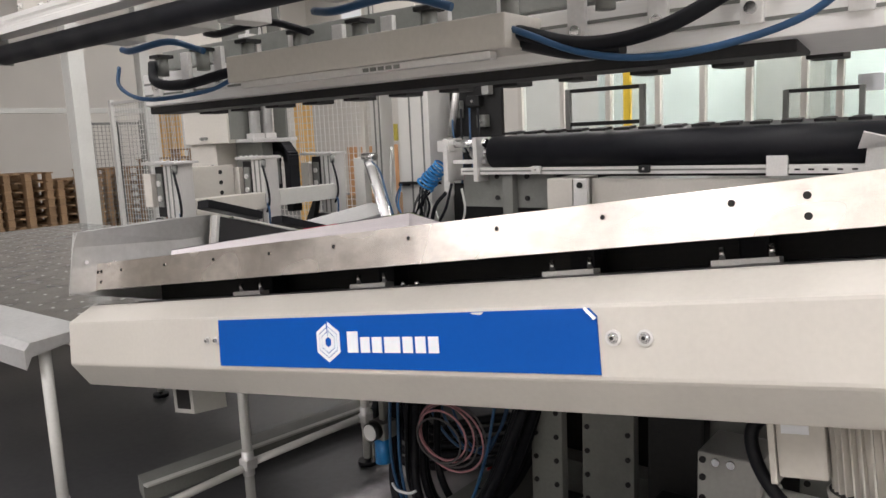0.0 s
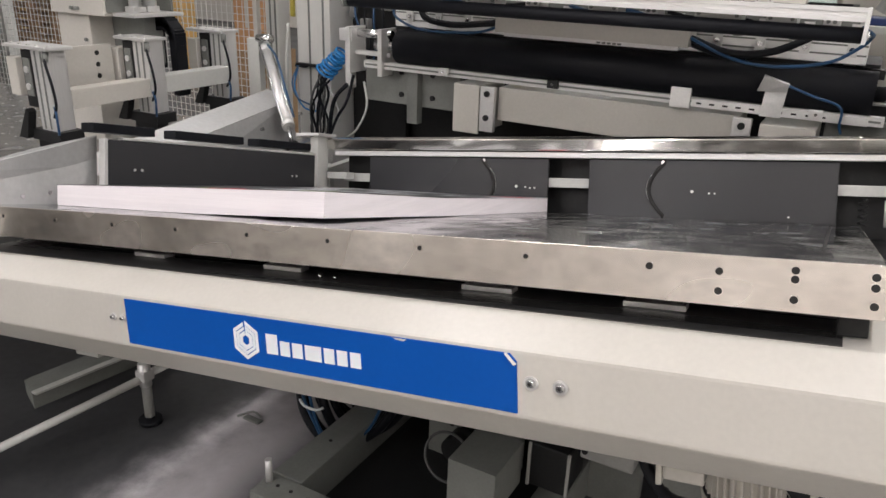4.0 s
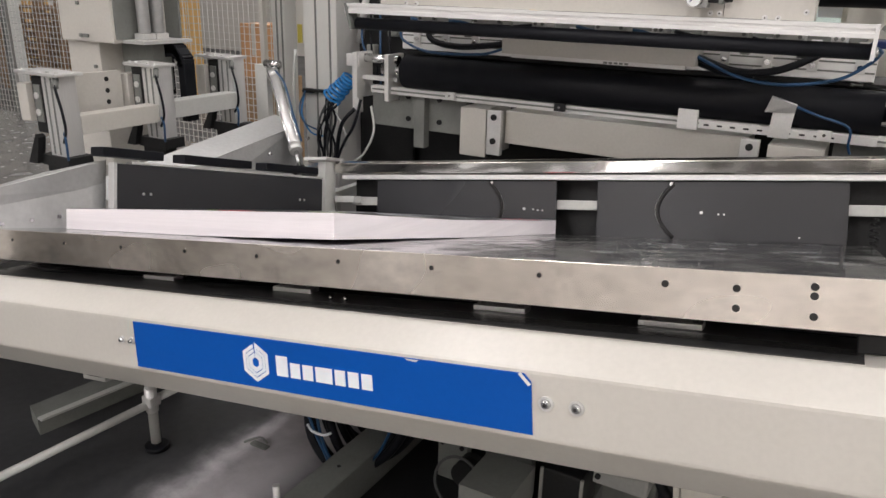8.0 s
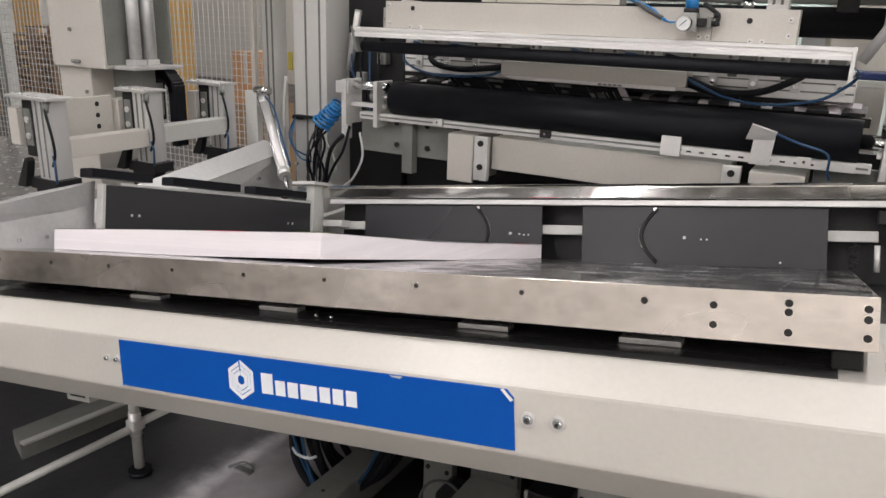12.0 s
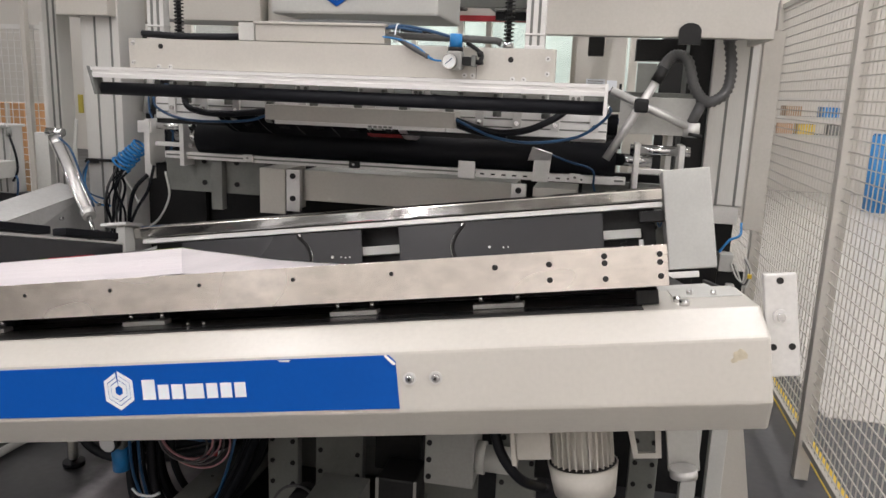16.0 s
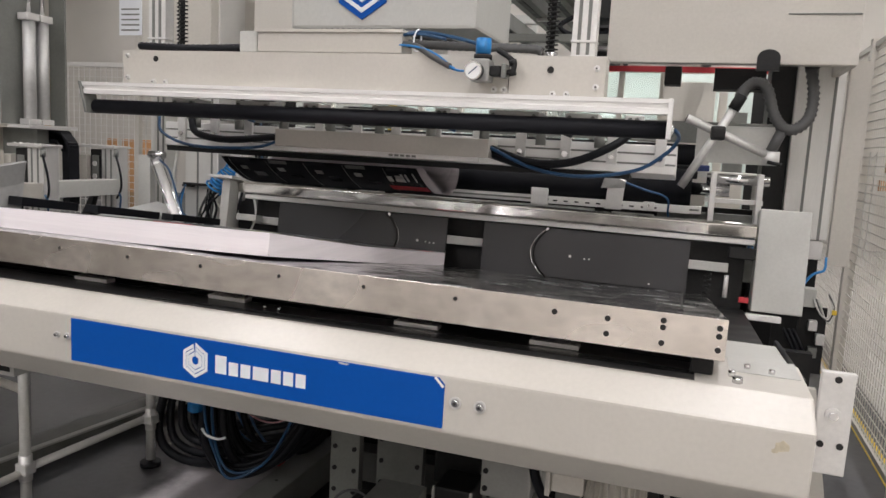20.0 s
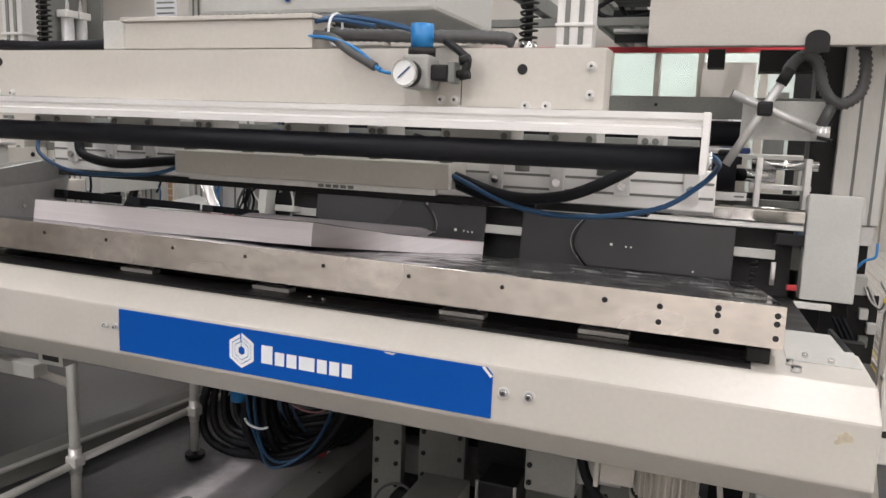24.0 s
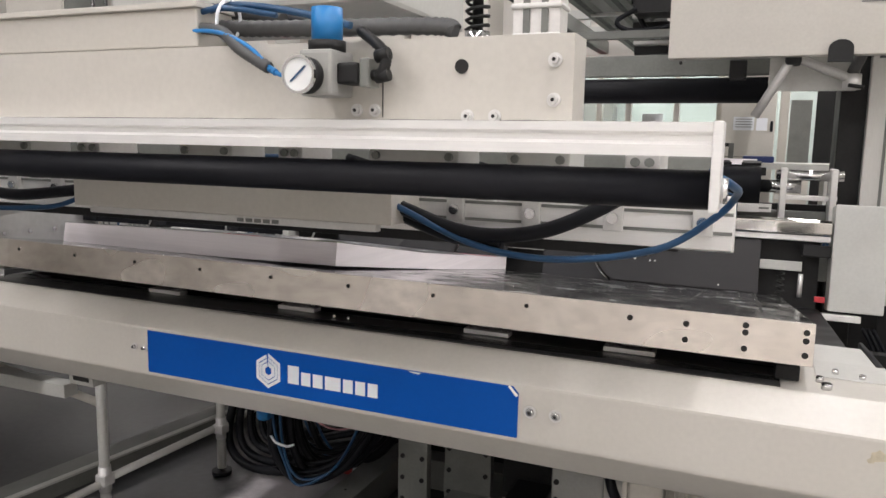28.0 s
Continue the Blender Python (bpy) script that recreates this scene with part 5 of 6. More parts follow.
part("side_rail", box(N(), -1.78, -1.74, 2.40, 4.0, 0.60, 0.64, 0.003), GREY, ft, "grey side rail")
base_rail = thing("floor_rail", -2.2, 3.0, FLOOR, "dark steel channel lying on the floor under the feed table", "floor rail")
part("channel", plate(N(), [(-2.35, 2.35, FLOOR + 0.07), (-2.22, 2.30, FLOOR + 0.07), (-2.02, 3.75, FLOOR + 0.07), (-2.16, 3.78, FLOOR + 0.07)], -0.07), DULL, base_rail)
part("channel_lip", plate(N(), [(-2.22, 2.30, FLOOR + 0.075), (-2.19, 2.30, FLOOR + 0.075), (-1.99, 3.75, FLOOR + 0.075), (-2.02, 3.75, FLOOR + 0.075)], 0.01), GREY, base_rail)

# ---- guide units on the left ----
def guide_unit(y, dx=0.0, cap0=-2.245, cap1=-2.005):
    g = thing("guide_unit", -2.1, y, 0.93, "upright aluminium guide unit with cap plate and cables", "guide unit", "guide units beside the feed table")
    x0, x1 = -2.112, -2.028
    part("profile", rounded(box(N(), x0, x1, y - 0.038, y + 0.038, 0.985, 1.270), 0.022, 4), BRUSHED, g, "smooth round-edged aluminium cylinder body")
    cap = part("cap_plate", box(N(), cap0, cap1, y - 0.055, y + 0.055, 1.270, 1.282, 0.003), BRUSHED, g, "flat cap plate with screws")
    for k in range(5):
        part("cap_screw", cyl(N(), (cap0 + 0.02 + (cap1 - cap0 - 0.04) * k / 4, y - 0.035, 1.282), (cap0 + 0.02 + (cap1 - cap0 - 0.04) * k / 4, y - 0.035, 1.287), 0.007, 10), BRUSHED, cap)
    part("mount", box(N(), -2.185, -2.114, y - 0.03, y + 0.045, 1.06, 1.262, 0.003), BLACKM, g, "black mounting block")
    part("mount_plate", box(N(), -2.245, -2.19, y - 0.05, y + 0.03, 1.10, 1.235, 0.003), CREAM, g)
    slot = part("slot_plate", box(N(), -2.172, -2.135, y - 0.036, y - 0.029, 1.10, 1.235, 0.002), DULL, g)
    for z in (1.135, 1.195):
        part("slot_screw", cyl(N(), (-2.153, y - 0.036, z), (-2.153, y - 0.042, z), 0.012, 10), ALU, slot)
    part("base_bracket", box(N(), -2.16, -2.0, y - 0.05, y + 0.05, 0.945, 0.985, 0.003), BLACKM, g, "black base bracket")
    part("base_strut", plate(N(), [(-2.21, y - 0.04, 0.95), (-2.16, y - 0.04, 0.95), (-2.13, y - 0.04, 1.05), (-2.145, y - 0.04, 1.06)], 0.03), BLACKM, g)
    part("support_leg", box(N(), -2.16, -2.03, y - 0.03, y + 0.03, FZ, 0.945, 0.003), BLACKM, g, "dark support under the guide")
    part("cable", tube(N(), [(-2.03, y - 0.035, 1.255), (-2.012, y - 0.055, 1.235), (-1.985, y - 0.06, 1.16), (-1.985, y - 0.055, 1.09), (-2.02, y - 0.045, 1.04)], 0.005), BLACK, g, "black cable")
    part("cable_plug", cyl(N(), (-2.03, y - 0.036, 1.265), (-2.018, y - 0.05, 1.235), 0.011, 10), DULL, g)
    part("air_line", tube(N(), [(-2.02, y - 0.04, 1.075), (-1.985, y - 0.06, 1.055), (-1.985, y - 0.06, 1.02), (-2.0, y - 0.05, 0.98)], 0.0045), LINE, g, "blue air line")
    for gx in (x0 + 0.018, (x0 + x1) / 2 + 0.008):
        part("groove", box(N(), gx, gx + 0.009, y - 0.0395, y - 0.036, 0.99, 1.265), DULL, g, "narrow groove in the profile")
    g.location.x += dx
    return g


guides = [guide_unit(2.50), guide_unit(2.93, 0.0, -2.205, -2.02), guide_unit(3.37, -0.03, -2.245, -2.024)]
gbar = thing("guide_bridge", -2.1, 2.95, 1.0, "cream bars and drilled plate joining the guide units", "bridge bar")
part("bar", box(N(), -2.10, -2.03, 2.54, 2.89, 1.055, 1.125, 0.003), CREAM, gbar)
part("bar", box(N(), -2.10, -2.03, 2.97, 3.33, 1.060, 1.130, 0.003), GREY, gbar)
dp = part("drilled_plate", box(N(), -2.23, -2.215, 2.56, 2.87, 1.10, 1.25, 0.002), CREAM, gbar)
for k in range(3):
    part("hole", cyl(N(), (-2.2145, 2.80, 1.13 + 0.045 * k), (-2.213, 2.80, 1.13 + 0.045 * k), 0.010, 10), HOLE, dp)

hs = thing("tall_housing", -2.5, 3.1, FZ, "tall cream machine housing with a stepped lower edge", "machine housing")
part("upper_body", box(N(), -2.64, -2.30, 2.92, 3.16, 1.345, 2.9, 0.006), CREAM, hs)
part("lower_body", box(N(), -2.65, -2.44, 2.95, 3.16, FZ, 1.345, 0.006), CREAM, hs)
# the housing's shaded side and recess are painted in dull grey
part("side_sheet", box(N(), -2.2985, -2.292, 2.93, 3.16, 1.361, 2.9, 0.001), DULL, hs, "side sheet coloured dark grey for the shaded side")
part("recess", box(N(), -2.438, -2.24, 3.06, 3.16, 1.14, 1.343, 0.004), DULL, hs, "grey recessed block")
part("shelf", box(N(), -2.298, -2.17, 2.96, 3.22, 1.345, 1.36, 0.003), ALU, hs, "thin aluminium shelf")
for x, z in ((-2.50, 1.50), (-2.50, 1.37), (-2.475, 1.37), (-2.46, 1.37), (-2.47, 1.24)):
    part("bolt", cyl(N(), (x, 2.949 if z < 1.345 else 2.919, z), (x, 2.94 if z < 1.345 else 2.91, z), 0.008, 10), DULL, hs)
for y in (3.035, 3.105):
    x = -2.247
    cy_ = part("slide_cylinder", cyl(N(), (x, y, 1.361), (x, y, 1.80), 0.026, 20), ZINC, hs, "upright pneumatic cylinder")
    part("cylinder_cap", box(N(), x - 0.028, x + 0.028, y - 0.032, y + 0.032, 1.80, 1.83, 0.004), ALU, cy_)
    part("cylinder_base", box(N(), x - 0.028, x + 0.028, y - 0.032, y + 0.032, 1.361, 1.385, 0.004), ALU, cy_)
    part("cylinder_rod", cyl(N(), (x, y, 1.83), (x, y, 2.9), 0.009, 12), CHROME, cy_)
# shade at the back of the recess, put into its colour
part("recess_back", box(N(), -2.298, -2.21, 3.19, 3.20, 1.361, 2.9), DULL, hs, "back of the recess, coloured dark for its shade")
chain = thing("cable_chain", -2.37, 3.28, 1.05, "arched black plastic cable chain", "cable chain")
for k in range(22):
    a = math.pi * min(max((k - 3) / 12, 0), 1)
    cx, cz = -2.30 - 0.065 * math.cos(math.pi - a), 1.245 + 0.075 * math.sin(a)
    if k < 3:
        cx, cz = -2.365, 1.245 - 0.035 * (3 - k)
    if k > 15:
        cx, cz = -2.235, 1.245 - 0.035 * (k - 15)
    ln = part("link", box(N(), -0.02, 0.02, -0.03, 0.03, -0.021, 0.021, 0.004), BLACK, chain, m=pose(cx, 3.285, cz, 0, -90 + math.degrees(a) if 3 <= k <= 15 else 0, 0))

# sloping sheet, gas strut
chute = thing("sloping_sheet", -2.0, 3.4, 0.5, "sloping bare aluminium sheet beside the guide units", "metal sheet")
part("sheet", plate(N(), [(-1.80, 2.45, 0.86), (-2.045, 3.75, 0.917), (-2.02, 3.75, 0.70), (-1.74, 2.45, 0.68)], 0.006), ZINC, chute)
part("fold", plate(N(), [(-1.80, 2.45, 0.865), (-1.95, 2.45, 0.895), (-2.20, 3.75, 0.960), (-2.045, 3.75, 0.922)], 0.005), ZINC, chute, "folded upper edge")
for k in range(4):
    part("rivet", cyl(N(), (-1.79 - 0.06 * k, 2.7 + 0.34 * k, 0.83 + 0.012 * k), (-1.775 - 0.06 * k, 2.7 + 0.34 * k, 0.835 + 0.012 * k), 0.008, 8), CHROME, chute)
strut = thing("gas_strut", -2.1, 3.75, 0.75, "aluminium gas strut between bracket and sheet", "gas strut")
ST, SB = Vector((-2.246, 3.80, 1.160)), Vector((-1.885, 3.54, 0.850))
part("cylinder", cyl(N(), ST, SB, 0.027, 20), BRUSHED, strut, "smooth aluminium cylinder")
for off in ((0.024, 0.010, 0.010), (-0.010, -0.024, 0.010)):
    part("tie_rod", cyl(N(), ST + Vector(off), SB + Vector(off), 0.006, 10), CHROME, strut)
axis = (SB - ST).normalized()
for c_ in (ST, SB - 0.03 * axis):
    part("end_cap", rounded(cyl(N(), c_, c_ + 0.04 * axis, 0.031, 18), 0.004), BRUSHED, strut)
part("rod", cyl(N(), SB, (-1.845, 3.51, 0.775), 0.011, 10), CHROME, strut)
part("clevis", rounded(cyl(N(), (-2.29, 3.80, 1.205), (-2.20, 3.80, 1.205), 0.022, 14), 0.004), CHROME, strut)
part("strut_bracket", box(N(), -2.36, -2.28, 3.79, 3.83, 0.60, 1.20, 0.003), GREY, strut)
part("rod_eye", cyl(N(), (-1.845, 3.48, 0.765), (-1.845, 3.54, 0.765), 0.020, 12), BLACKM, strut)
part("air_line", tube(N(), [(-2.20, 3.77, 1.18), (-2.10, 3.72, 1.13), (-2.0, 3.66, 1.0), (-1.90, 3.60, 0.88)], 0.005), LINE, strut, "thin blue air line")

coil = thing("air_coil", -1.95, 3.95, 1.0, "bright blue coiled air hose hanging by the column", "air hose")
cp_ = []
for k in range(90):
    a, u = k * 0.57, k / 90
    r = 0.048 - 0.014 * u + 0.004 * math.sin(k * 0.31)
    # the axis leans: from low beside the column up to the bracket
    cp_.append((-1.965 + 0.13 * u + r * 0.75 * math.cos(a), 3.92 + r * math.sin(a), 1.045 + 0.12 * u - r * 0.66 * math.cos(a)))
part("coil", tube(N(), cp_, 0.0066, 6, 1), BLUE, coil)
part("tail", tube(N(), [cp_[-1], (-1.80, 3.93, 1.19), (-1.77, 3.95, 1.235)], 0.005), BLUE, coil)
part("tail", tube(N(), [cp_[0], (-2.02, 3.94, 0.93), (-1.98, 3.96, 0.80), (-2.0, 3.97, 0.66)], 0.006), BLACK, coil)
coil2 = thing("air_coil", 0.6, 3.9, 0.95, "dark blue coiled air hose sagging between fittings", "air hose")
part("coil", tube(N(), [(0.42 + 0.0033 * k, 3.93 + 0.035 * math.sin(k * 0.6), 1.0 - 0.06 * math.sin(math.pi * k / 120) + 0.035 * math.cos(k * 0.6)) for k in range(120)], 0.005, 6, 1), LINE, coil2)
part("fitting", box(N(), 0.80, 0.87, 3.90, 3.98, 0.90, 1.03, 0.006), ALU, coil2, "square air fitting")

# the left-hand units, set back along the lines from the first standpoint
STAND = Vector((0.47, 0.83, 1.60))
for ob, k in [(g_, 1.13) for g_ in guides] + [(gbar, 1.13), (hs, 1.13), (chain, 1.13), (coil, 1.03)]:
    ob.location = STAND + k * (Vector(ob.location) - STAND)
    ob.scale = (k, k, k)

chain.location += Vector((0.10, -0.15, 0))

# ---- safety fences ----
fence_panel(1.42, 3.86, 0, 1, 1.52, 0.0, 2.05, "cream wire mesh safety fence beside the machine", post=0.06)
fence_panel(1.42, 5.38, 0, 1, 1.60, 0.0, 2.05, "cream wire mesh safety fence beside the machine")
fence_panel(1.42, 6.98, 0, 1, 1.60, 0.0, 2.05, "cream wire mesh safety fence beside the machine")
fence_panel(1.42, 2.30, 0, 1, 1.56, 0.0, 2.05, "cream wire mesh safety fence beside the machine", post=0.05)
fence_panel(-5.0, 4.9, 1, 0, 1.84, 0.0, 1.80, "pale wire mesh safety fence behind the guide units", wire=0.0021, mat=LIGHT)
fence_panel(-6.9, 4.9, 1, 0, 1.84, 0.0, 1.80, "pale wire mesh safety fence behind the guide units", wire=0.0021, mat=LIGHT)
fence_panel(-8.6, 5.52, 0, 1, 0.34, 0.0, 1.66, "dark wire mesh gate in the safety fence", mat=DULL)
fence_panel(-8.6, 5.87, 0, 1, 0.34, 0.0, 1.66, "dark wire mesh gate in the safety fence", mat=DULL)
for x, y in ((-8.7, 5.43), (-8.7, 6.37), (-6.0, 4.1)):
    c = thing("steel_post", x, y, FLOOR, "grey steel post of the hall frame", "steel post")
    part("shaft", box(N(), x - 0.07, x + 0.07, y - 0.07, y + 0.07, FLOOR, 3.6 if x < -8 else 2.4, 0.006), GREY, c)
    part("base", box(N(), x - 0.13, x + 0.13, y - 0.13, y + 0.13, FLOOR, FLOOR + 0.02), DULL, c)
hb = thing("top_rail", -8.7, 5.6, 1.78, "grey rail over the fence gates", "rail")
part("rail", box(N(), -8.73, -8.67, 3.0, 7.5, 1.78, 1.84, 0.004), GREY, hb)

# ---- pallets, boxes and warm-lit openings far on the left ----
def pallet_stack(x, y, n, turn):
    for k in range(n):
        z = FLOOR + 0.145 * k
        p = thing("pallet", x, y, z, "rough wooden pallet in a stack by the wall", "pallet", "stacked pallets")
        for j in range(5):
            part("deck_board", box(N(), x - 0.6, x + 0.6, y - 0.4 + 0.175 * j, y - 0.3 + 0.175 * j, z + 0.122, z + 0.144), WOOD, p)
        for j in (-0.33, 0, 0.33):
            for i in (-0.52, 0, 0.52):
                part("block", box(N(), x - 0.07 + i, x + 0.07 + i, y + j - 0.05, y + j + 0.05, z + 0.022, z + 0.122), WOOD, p)
            part("bottom_board", box(N(), x - 0.6, x + 0.6, y + j - 0.05, y + j + 0.05, z, z + 0.022), WOOD, p)


for x, y, n in ((-12.9, 8.0, 8), (-12.9, 7.15, 7), (-12.9, 6.3, 8), (-12.9, 5.45, 8), (-12.9, 4.6, 7), (-11.5, 8.5, 9), (-10.1, 8.3, 10)):
    pallet_stack(x, y, n, 0)
for x, y, z in ((-4.56, 6.3, 0.76),):
    c = thing("carton", x, y, z - 0.2, "brown cardboard carton on a stand", "carton", "cartons")
    part("carton_body", box(N(), x - 0.16, x + 0.16, y - 0.2, y + 0.2, z, z + 0.48, 0.004), CARD, c)
    part("tape", box(N(), x - 0.025, x + 0.025, y - 0.2015, y + 0.2015, z + 0.2, z + 0.4815), CREAM, c)
    part("stand", box(N(), x - 0.2, x + 0.2, y - 0.22, y + 0.22, FLOOR, z, 0.004), WOOD, c)
# warm light of the far bays is put into this amber colour
WARM = material("warm_light_amber", (0.85, 0.55, 0.20), 0.6, vary=0.15, scale=2)
for x, y, w, z0, z1 in ((-12.7, 9.0, 0.75, FLOOR, 2.3), (-8.8, 9.0, 0.45, FLOOR, 2.3)):
    d = thing("warm_opening", x, y, z0, "amber strips standing for a warm-lit opening", "strip curtain", "strip curtains")
    for k in range(int(w / 0.15)):
        part("strip", box(N(), x + 0.15 * k, x + 0.15 * k + 0.14, y + 0.01 * (k % 2), y + 0.01 * (k % 2) + 0.006, z0 + 0.02, z1), WARM, d)
    part("rail", box(N(), x - 0.05, x + w + 0.05, y - 0.03, y + 0.05, z1, z1 + 0.08, 0.004), GREY, d)

# ---- office front behind the machine ----
of = thing("office_partition", -1.5, 9.0, FLOOR, "white framed office front with tall glass panes", "office partition")
part("sill_wall", box(N(), -4.6, 0.10, 9.0, 9.08, FLOOR, 0.85, 0.004), WALLM, of)
part("header", box(N(), -4.6, 1.6, 8.99, 9.09, 2.25, 3.2, 0.004), WALLM, of)
part("red_band", box(N(), -4.6, 1.6, 8.97, 8.988, 2.25, 2.31), RED, of, "red painted band")
for x in (-4.5, -3.9, -3.3, -2.7, -2.2, -1.72, -1.19, -0.87, -0.36, 0.08):
    part("mullion", box(N(), x - 0.03, x + 0.03, 8.98, 9.09, 0.85, 2.25, 0.004), CREAM, of, "white window mullion")
for x0, x1 in ((-4.47, -3.93), (-3.87, -3.33), (-3.27, -2.73), (-2.67, -2.23), (-2.17, -1.75), (-1.69, -1.22), (-1.16, -0.90), (-0.84, -0.39), (-0.33, 0.05)):
    pn = part("pane", box(N(), x0, x1, 9.03, 9.036, 0.85, 2.25), GLASS, of, "glass pane")
    pn.visible_shadow = False
part("back_wall", box(N(), -4.6, 1.6, 11.4, 11.5, FLOOR, 3.2), GREENM, of, "pale green office wall")
part("yellow_post", box(N(), -3.07, -2.99, 8.9, 8.96, FLOOR, 2.4, 0.004), YELLOW, of, "yellow guard post")
for x, z in ((-0.72, 1.55), (-0.16, 1.42)):
    part("notice", box(N(), x, x + 0.22, 9.022, 9.0265, z, z + 0.16), WHITE, of, "paper notice on the glass")
part("desk", box(N(), -2.6, -0.4, 9.8, 10.5, 0.70, 0.74, 0.004), GREY, of, "office desk")
part("shelf", box(N(), -2.2, -1.4, 11.0, 11.38, 0.7, 2.1, 0.004), DULL, of, "dark office shelf")
cab = thing("control_cabinet", 0.40, 8.6, FLOOR, "cream control cabinet with paper notices and a black handle", "control cabinet")
part("cabinet_body", box(N(), 0.12, 0.62, 8.45, 8.85, FLOOR, 2.10, 0.006), CREAM, cab)
for x0, x1, z0, z1 in ((0.24, 0.43, 1.53, 1.66), (0.45, 0.55, 1.53, 1.65)):
    part("notice", box(N(), x0, x1, 8.445, 8.4495, z0, z1), WHITE, cab, "paper notice")
for z in (1.56, 1.585, 1.61, 1.635):
    part("notice_print", box(N(), 0.26, 0.41, 8.4435, 8.4452, z, z + 0.007), DULL, cab, "grey bar of print")
part("door_seam", box(N(), 0.15, 0.59, 8.4455, 8.45, 1.27, 1.276), DULL, cab)
part("handle", box(N(), 0.575, 0.60, 8.43, 8.449, 1.52, 1.62, 0.004), BLACK, cab, "black handle")
dr = thing("open_door", 0.80, 8.9, FLOOR, "cream door frame with a narrow glass pane, dark beyond", "door")
part("door_leaf", box(N(), 0.66, 0.74, 8.7, 8.9, FLOOR, 2.15, 0.004), CREAM, dr)
part("door_frame", box(N(), 0.74, 0.98, 8.95, 9.0, FLOOR, 1.2, 0.004), CREAM, dr)
# dimness beyond pane and doorway is painted in plain grey and black
part("door_glass", box(N(), 0.76, 0.96, 8.96, 8.97, 1.2, 1.85), DULL, dr, "glass pane coloured grey for the dim room behind")
part("dark_opening", box(N(), 1.0, 1.35, 9.0, 9.05, FLOOR, 2.2), BLACKM, dr, "black slab standing for a dark doorway")
NAVY = material("navy_plastic", (0.012, 0.026, 0.11), 0.4, vary=0.1)
bb = thing("blue_bin", 0.45, 7.8, FLOOR, "dark blue plastic bin on a grey bench", "bin")
part("bin_body", box(N(), 0.36, 0.62, 7.7, 8.0, 1.235, 1.29, 0.01), NAVY, bb)
part("bench", box(N(), -0.9, 1.1, 7.6, 8.2, 1.18, 1.234, 0.004), GREY, bb)
for x in (-0.85, 1.05):
    part("bench_leg", box(N(), x - 0.025, x + 0.025, 7.65, 8.15, FLOOR, 1.18, 0.003), GREY, bb)

ol = thing("office_light", -1.5, 10.3, 2.94, "long white light panel under the office ceiling", "ceiling light")
part("panel_frame", box(N(), -3.85, 0.85, 10.02, 10.58, 2.96, 3.0, 0.004), GREY, ol)
part("panel_diffuser", box(N(), -3.8, 0.8, 10.05, 10.55, 2.945, 2.96), LAMPM, ol)
for x in (-3.0, 0.0):
    part("hanger", cyl(N(), (x, 10.3, 3.0), (x, 10.3, 6.0), 0.008, 8), GREY, ol)

# ---- overhead gantry ----
gn = thing("overhead_gantry", -0.5, 6.5, 2.3, "long grey overhead gantry rails running to the back", "gantry")
for x in (-0.75, -0.52):
    part("rail", box(N(), x, x + 0.14, 4.7, 9.0 - 0.1, 2.30, 2.48, 0.004), DULL, gn)
    part("rail_groove", box(N(), x + 0.05, x + 0.09, 4.7, 8.9, 2.296, 2.302), BLACKM, gn)
for y in (5.6, 6.4, 7.4, 8.4):
    part("cross_bar", box(N(), -1.3, 0.6, y, y + 0.08, 2.49, 2.57, 0.004), GREY, gn)
for x, z in ((-1.2, 2.35), (0.15, 2.42), (0.45, 2.30)):
    part("side_rail", box(N(), x, x + 0.10, 4.75, 8.9, z, z + 0.13, 0.004), DULL, gn, "dark aluminium side rail")
    part("rail_groove", box(N(), x + 0.02, x + 0.08, 4.75, 8.9, z - 0.003, z + 0.002), BLACKM, gn)
for y in (5.2, 6.0, 6.8):
    part("brace", box(N(), -0.7, 0.5, y, y + 0.05, 2.28, 2.30, 0.003), ALU, gn)
part("belt", box(N(), -0.34, -0.30, 4.7, 8.9, 2.30, 2.42), BLACK, gn, "black toothed belt")
mo = part("drive_motor", rounded(box(N(), -0.22, 0.06, 4.86, 5.10, 2.10, 2.27), 0.02), BLACKM, gn, "black drive motor under the rails")
part("motor_cable", tube(N(), [(-0.2, 4.85, 2.12), (-0.30, 4.82, 2.05), (-0.22, 4.82, 2.0), (-0.02, 4.84, 2.02), (0.06, 4.86, 2.12)], 0.014, 8, 6), BLACK, mo)
for k, (z, mat_) in enumerate(((2.20, BLACKM), (2.13, ALU), (2.06, BLACKM), (1.985, ALU), (1.93, BLACKM))):
    part("cross_rail", box(N(), -0.28, 0.52, 5.16 + 0.05 * k, 5.22 + 0.05 * k, z, z + (0.022 if k % 2 else 0.05), 0.003), mat_, gn, "level rail behind the head")
part("cable_loop", tube(N(), [(-0.25, 5.10, 2.22), (-0.18, 5.08, 2.05), (-0.05, 5.06, 2.00), (0.04, 5.08, 2.06), (0.08, 5.1, 2.22)], 0.016, 8, 6), BLACK, gn, "black cable loop")
part("dark_beam", box(N(), -1.2, 0.56, 4.9, 4.98, 2.272, 2.298, 0.003), BLACKM, gn)
for x in (-1.28, 0.56):
    part("hanger", box(N(), x, x + 0.06, 8.42, 8.48, 2.57, 6.0, 0.003), GREY, gn)
    part("hanger", box(N(), x, x + 0.06, 5.62, 5.68, 2.57, 6.0, 0.003), GREY, gn)

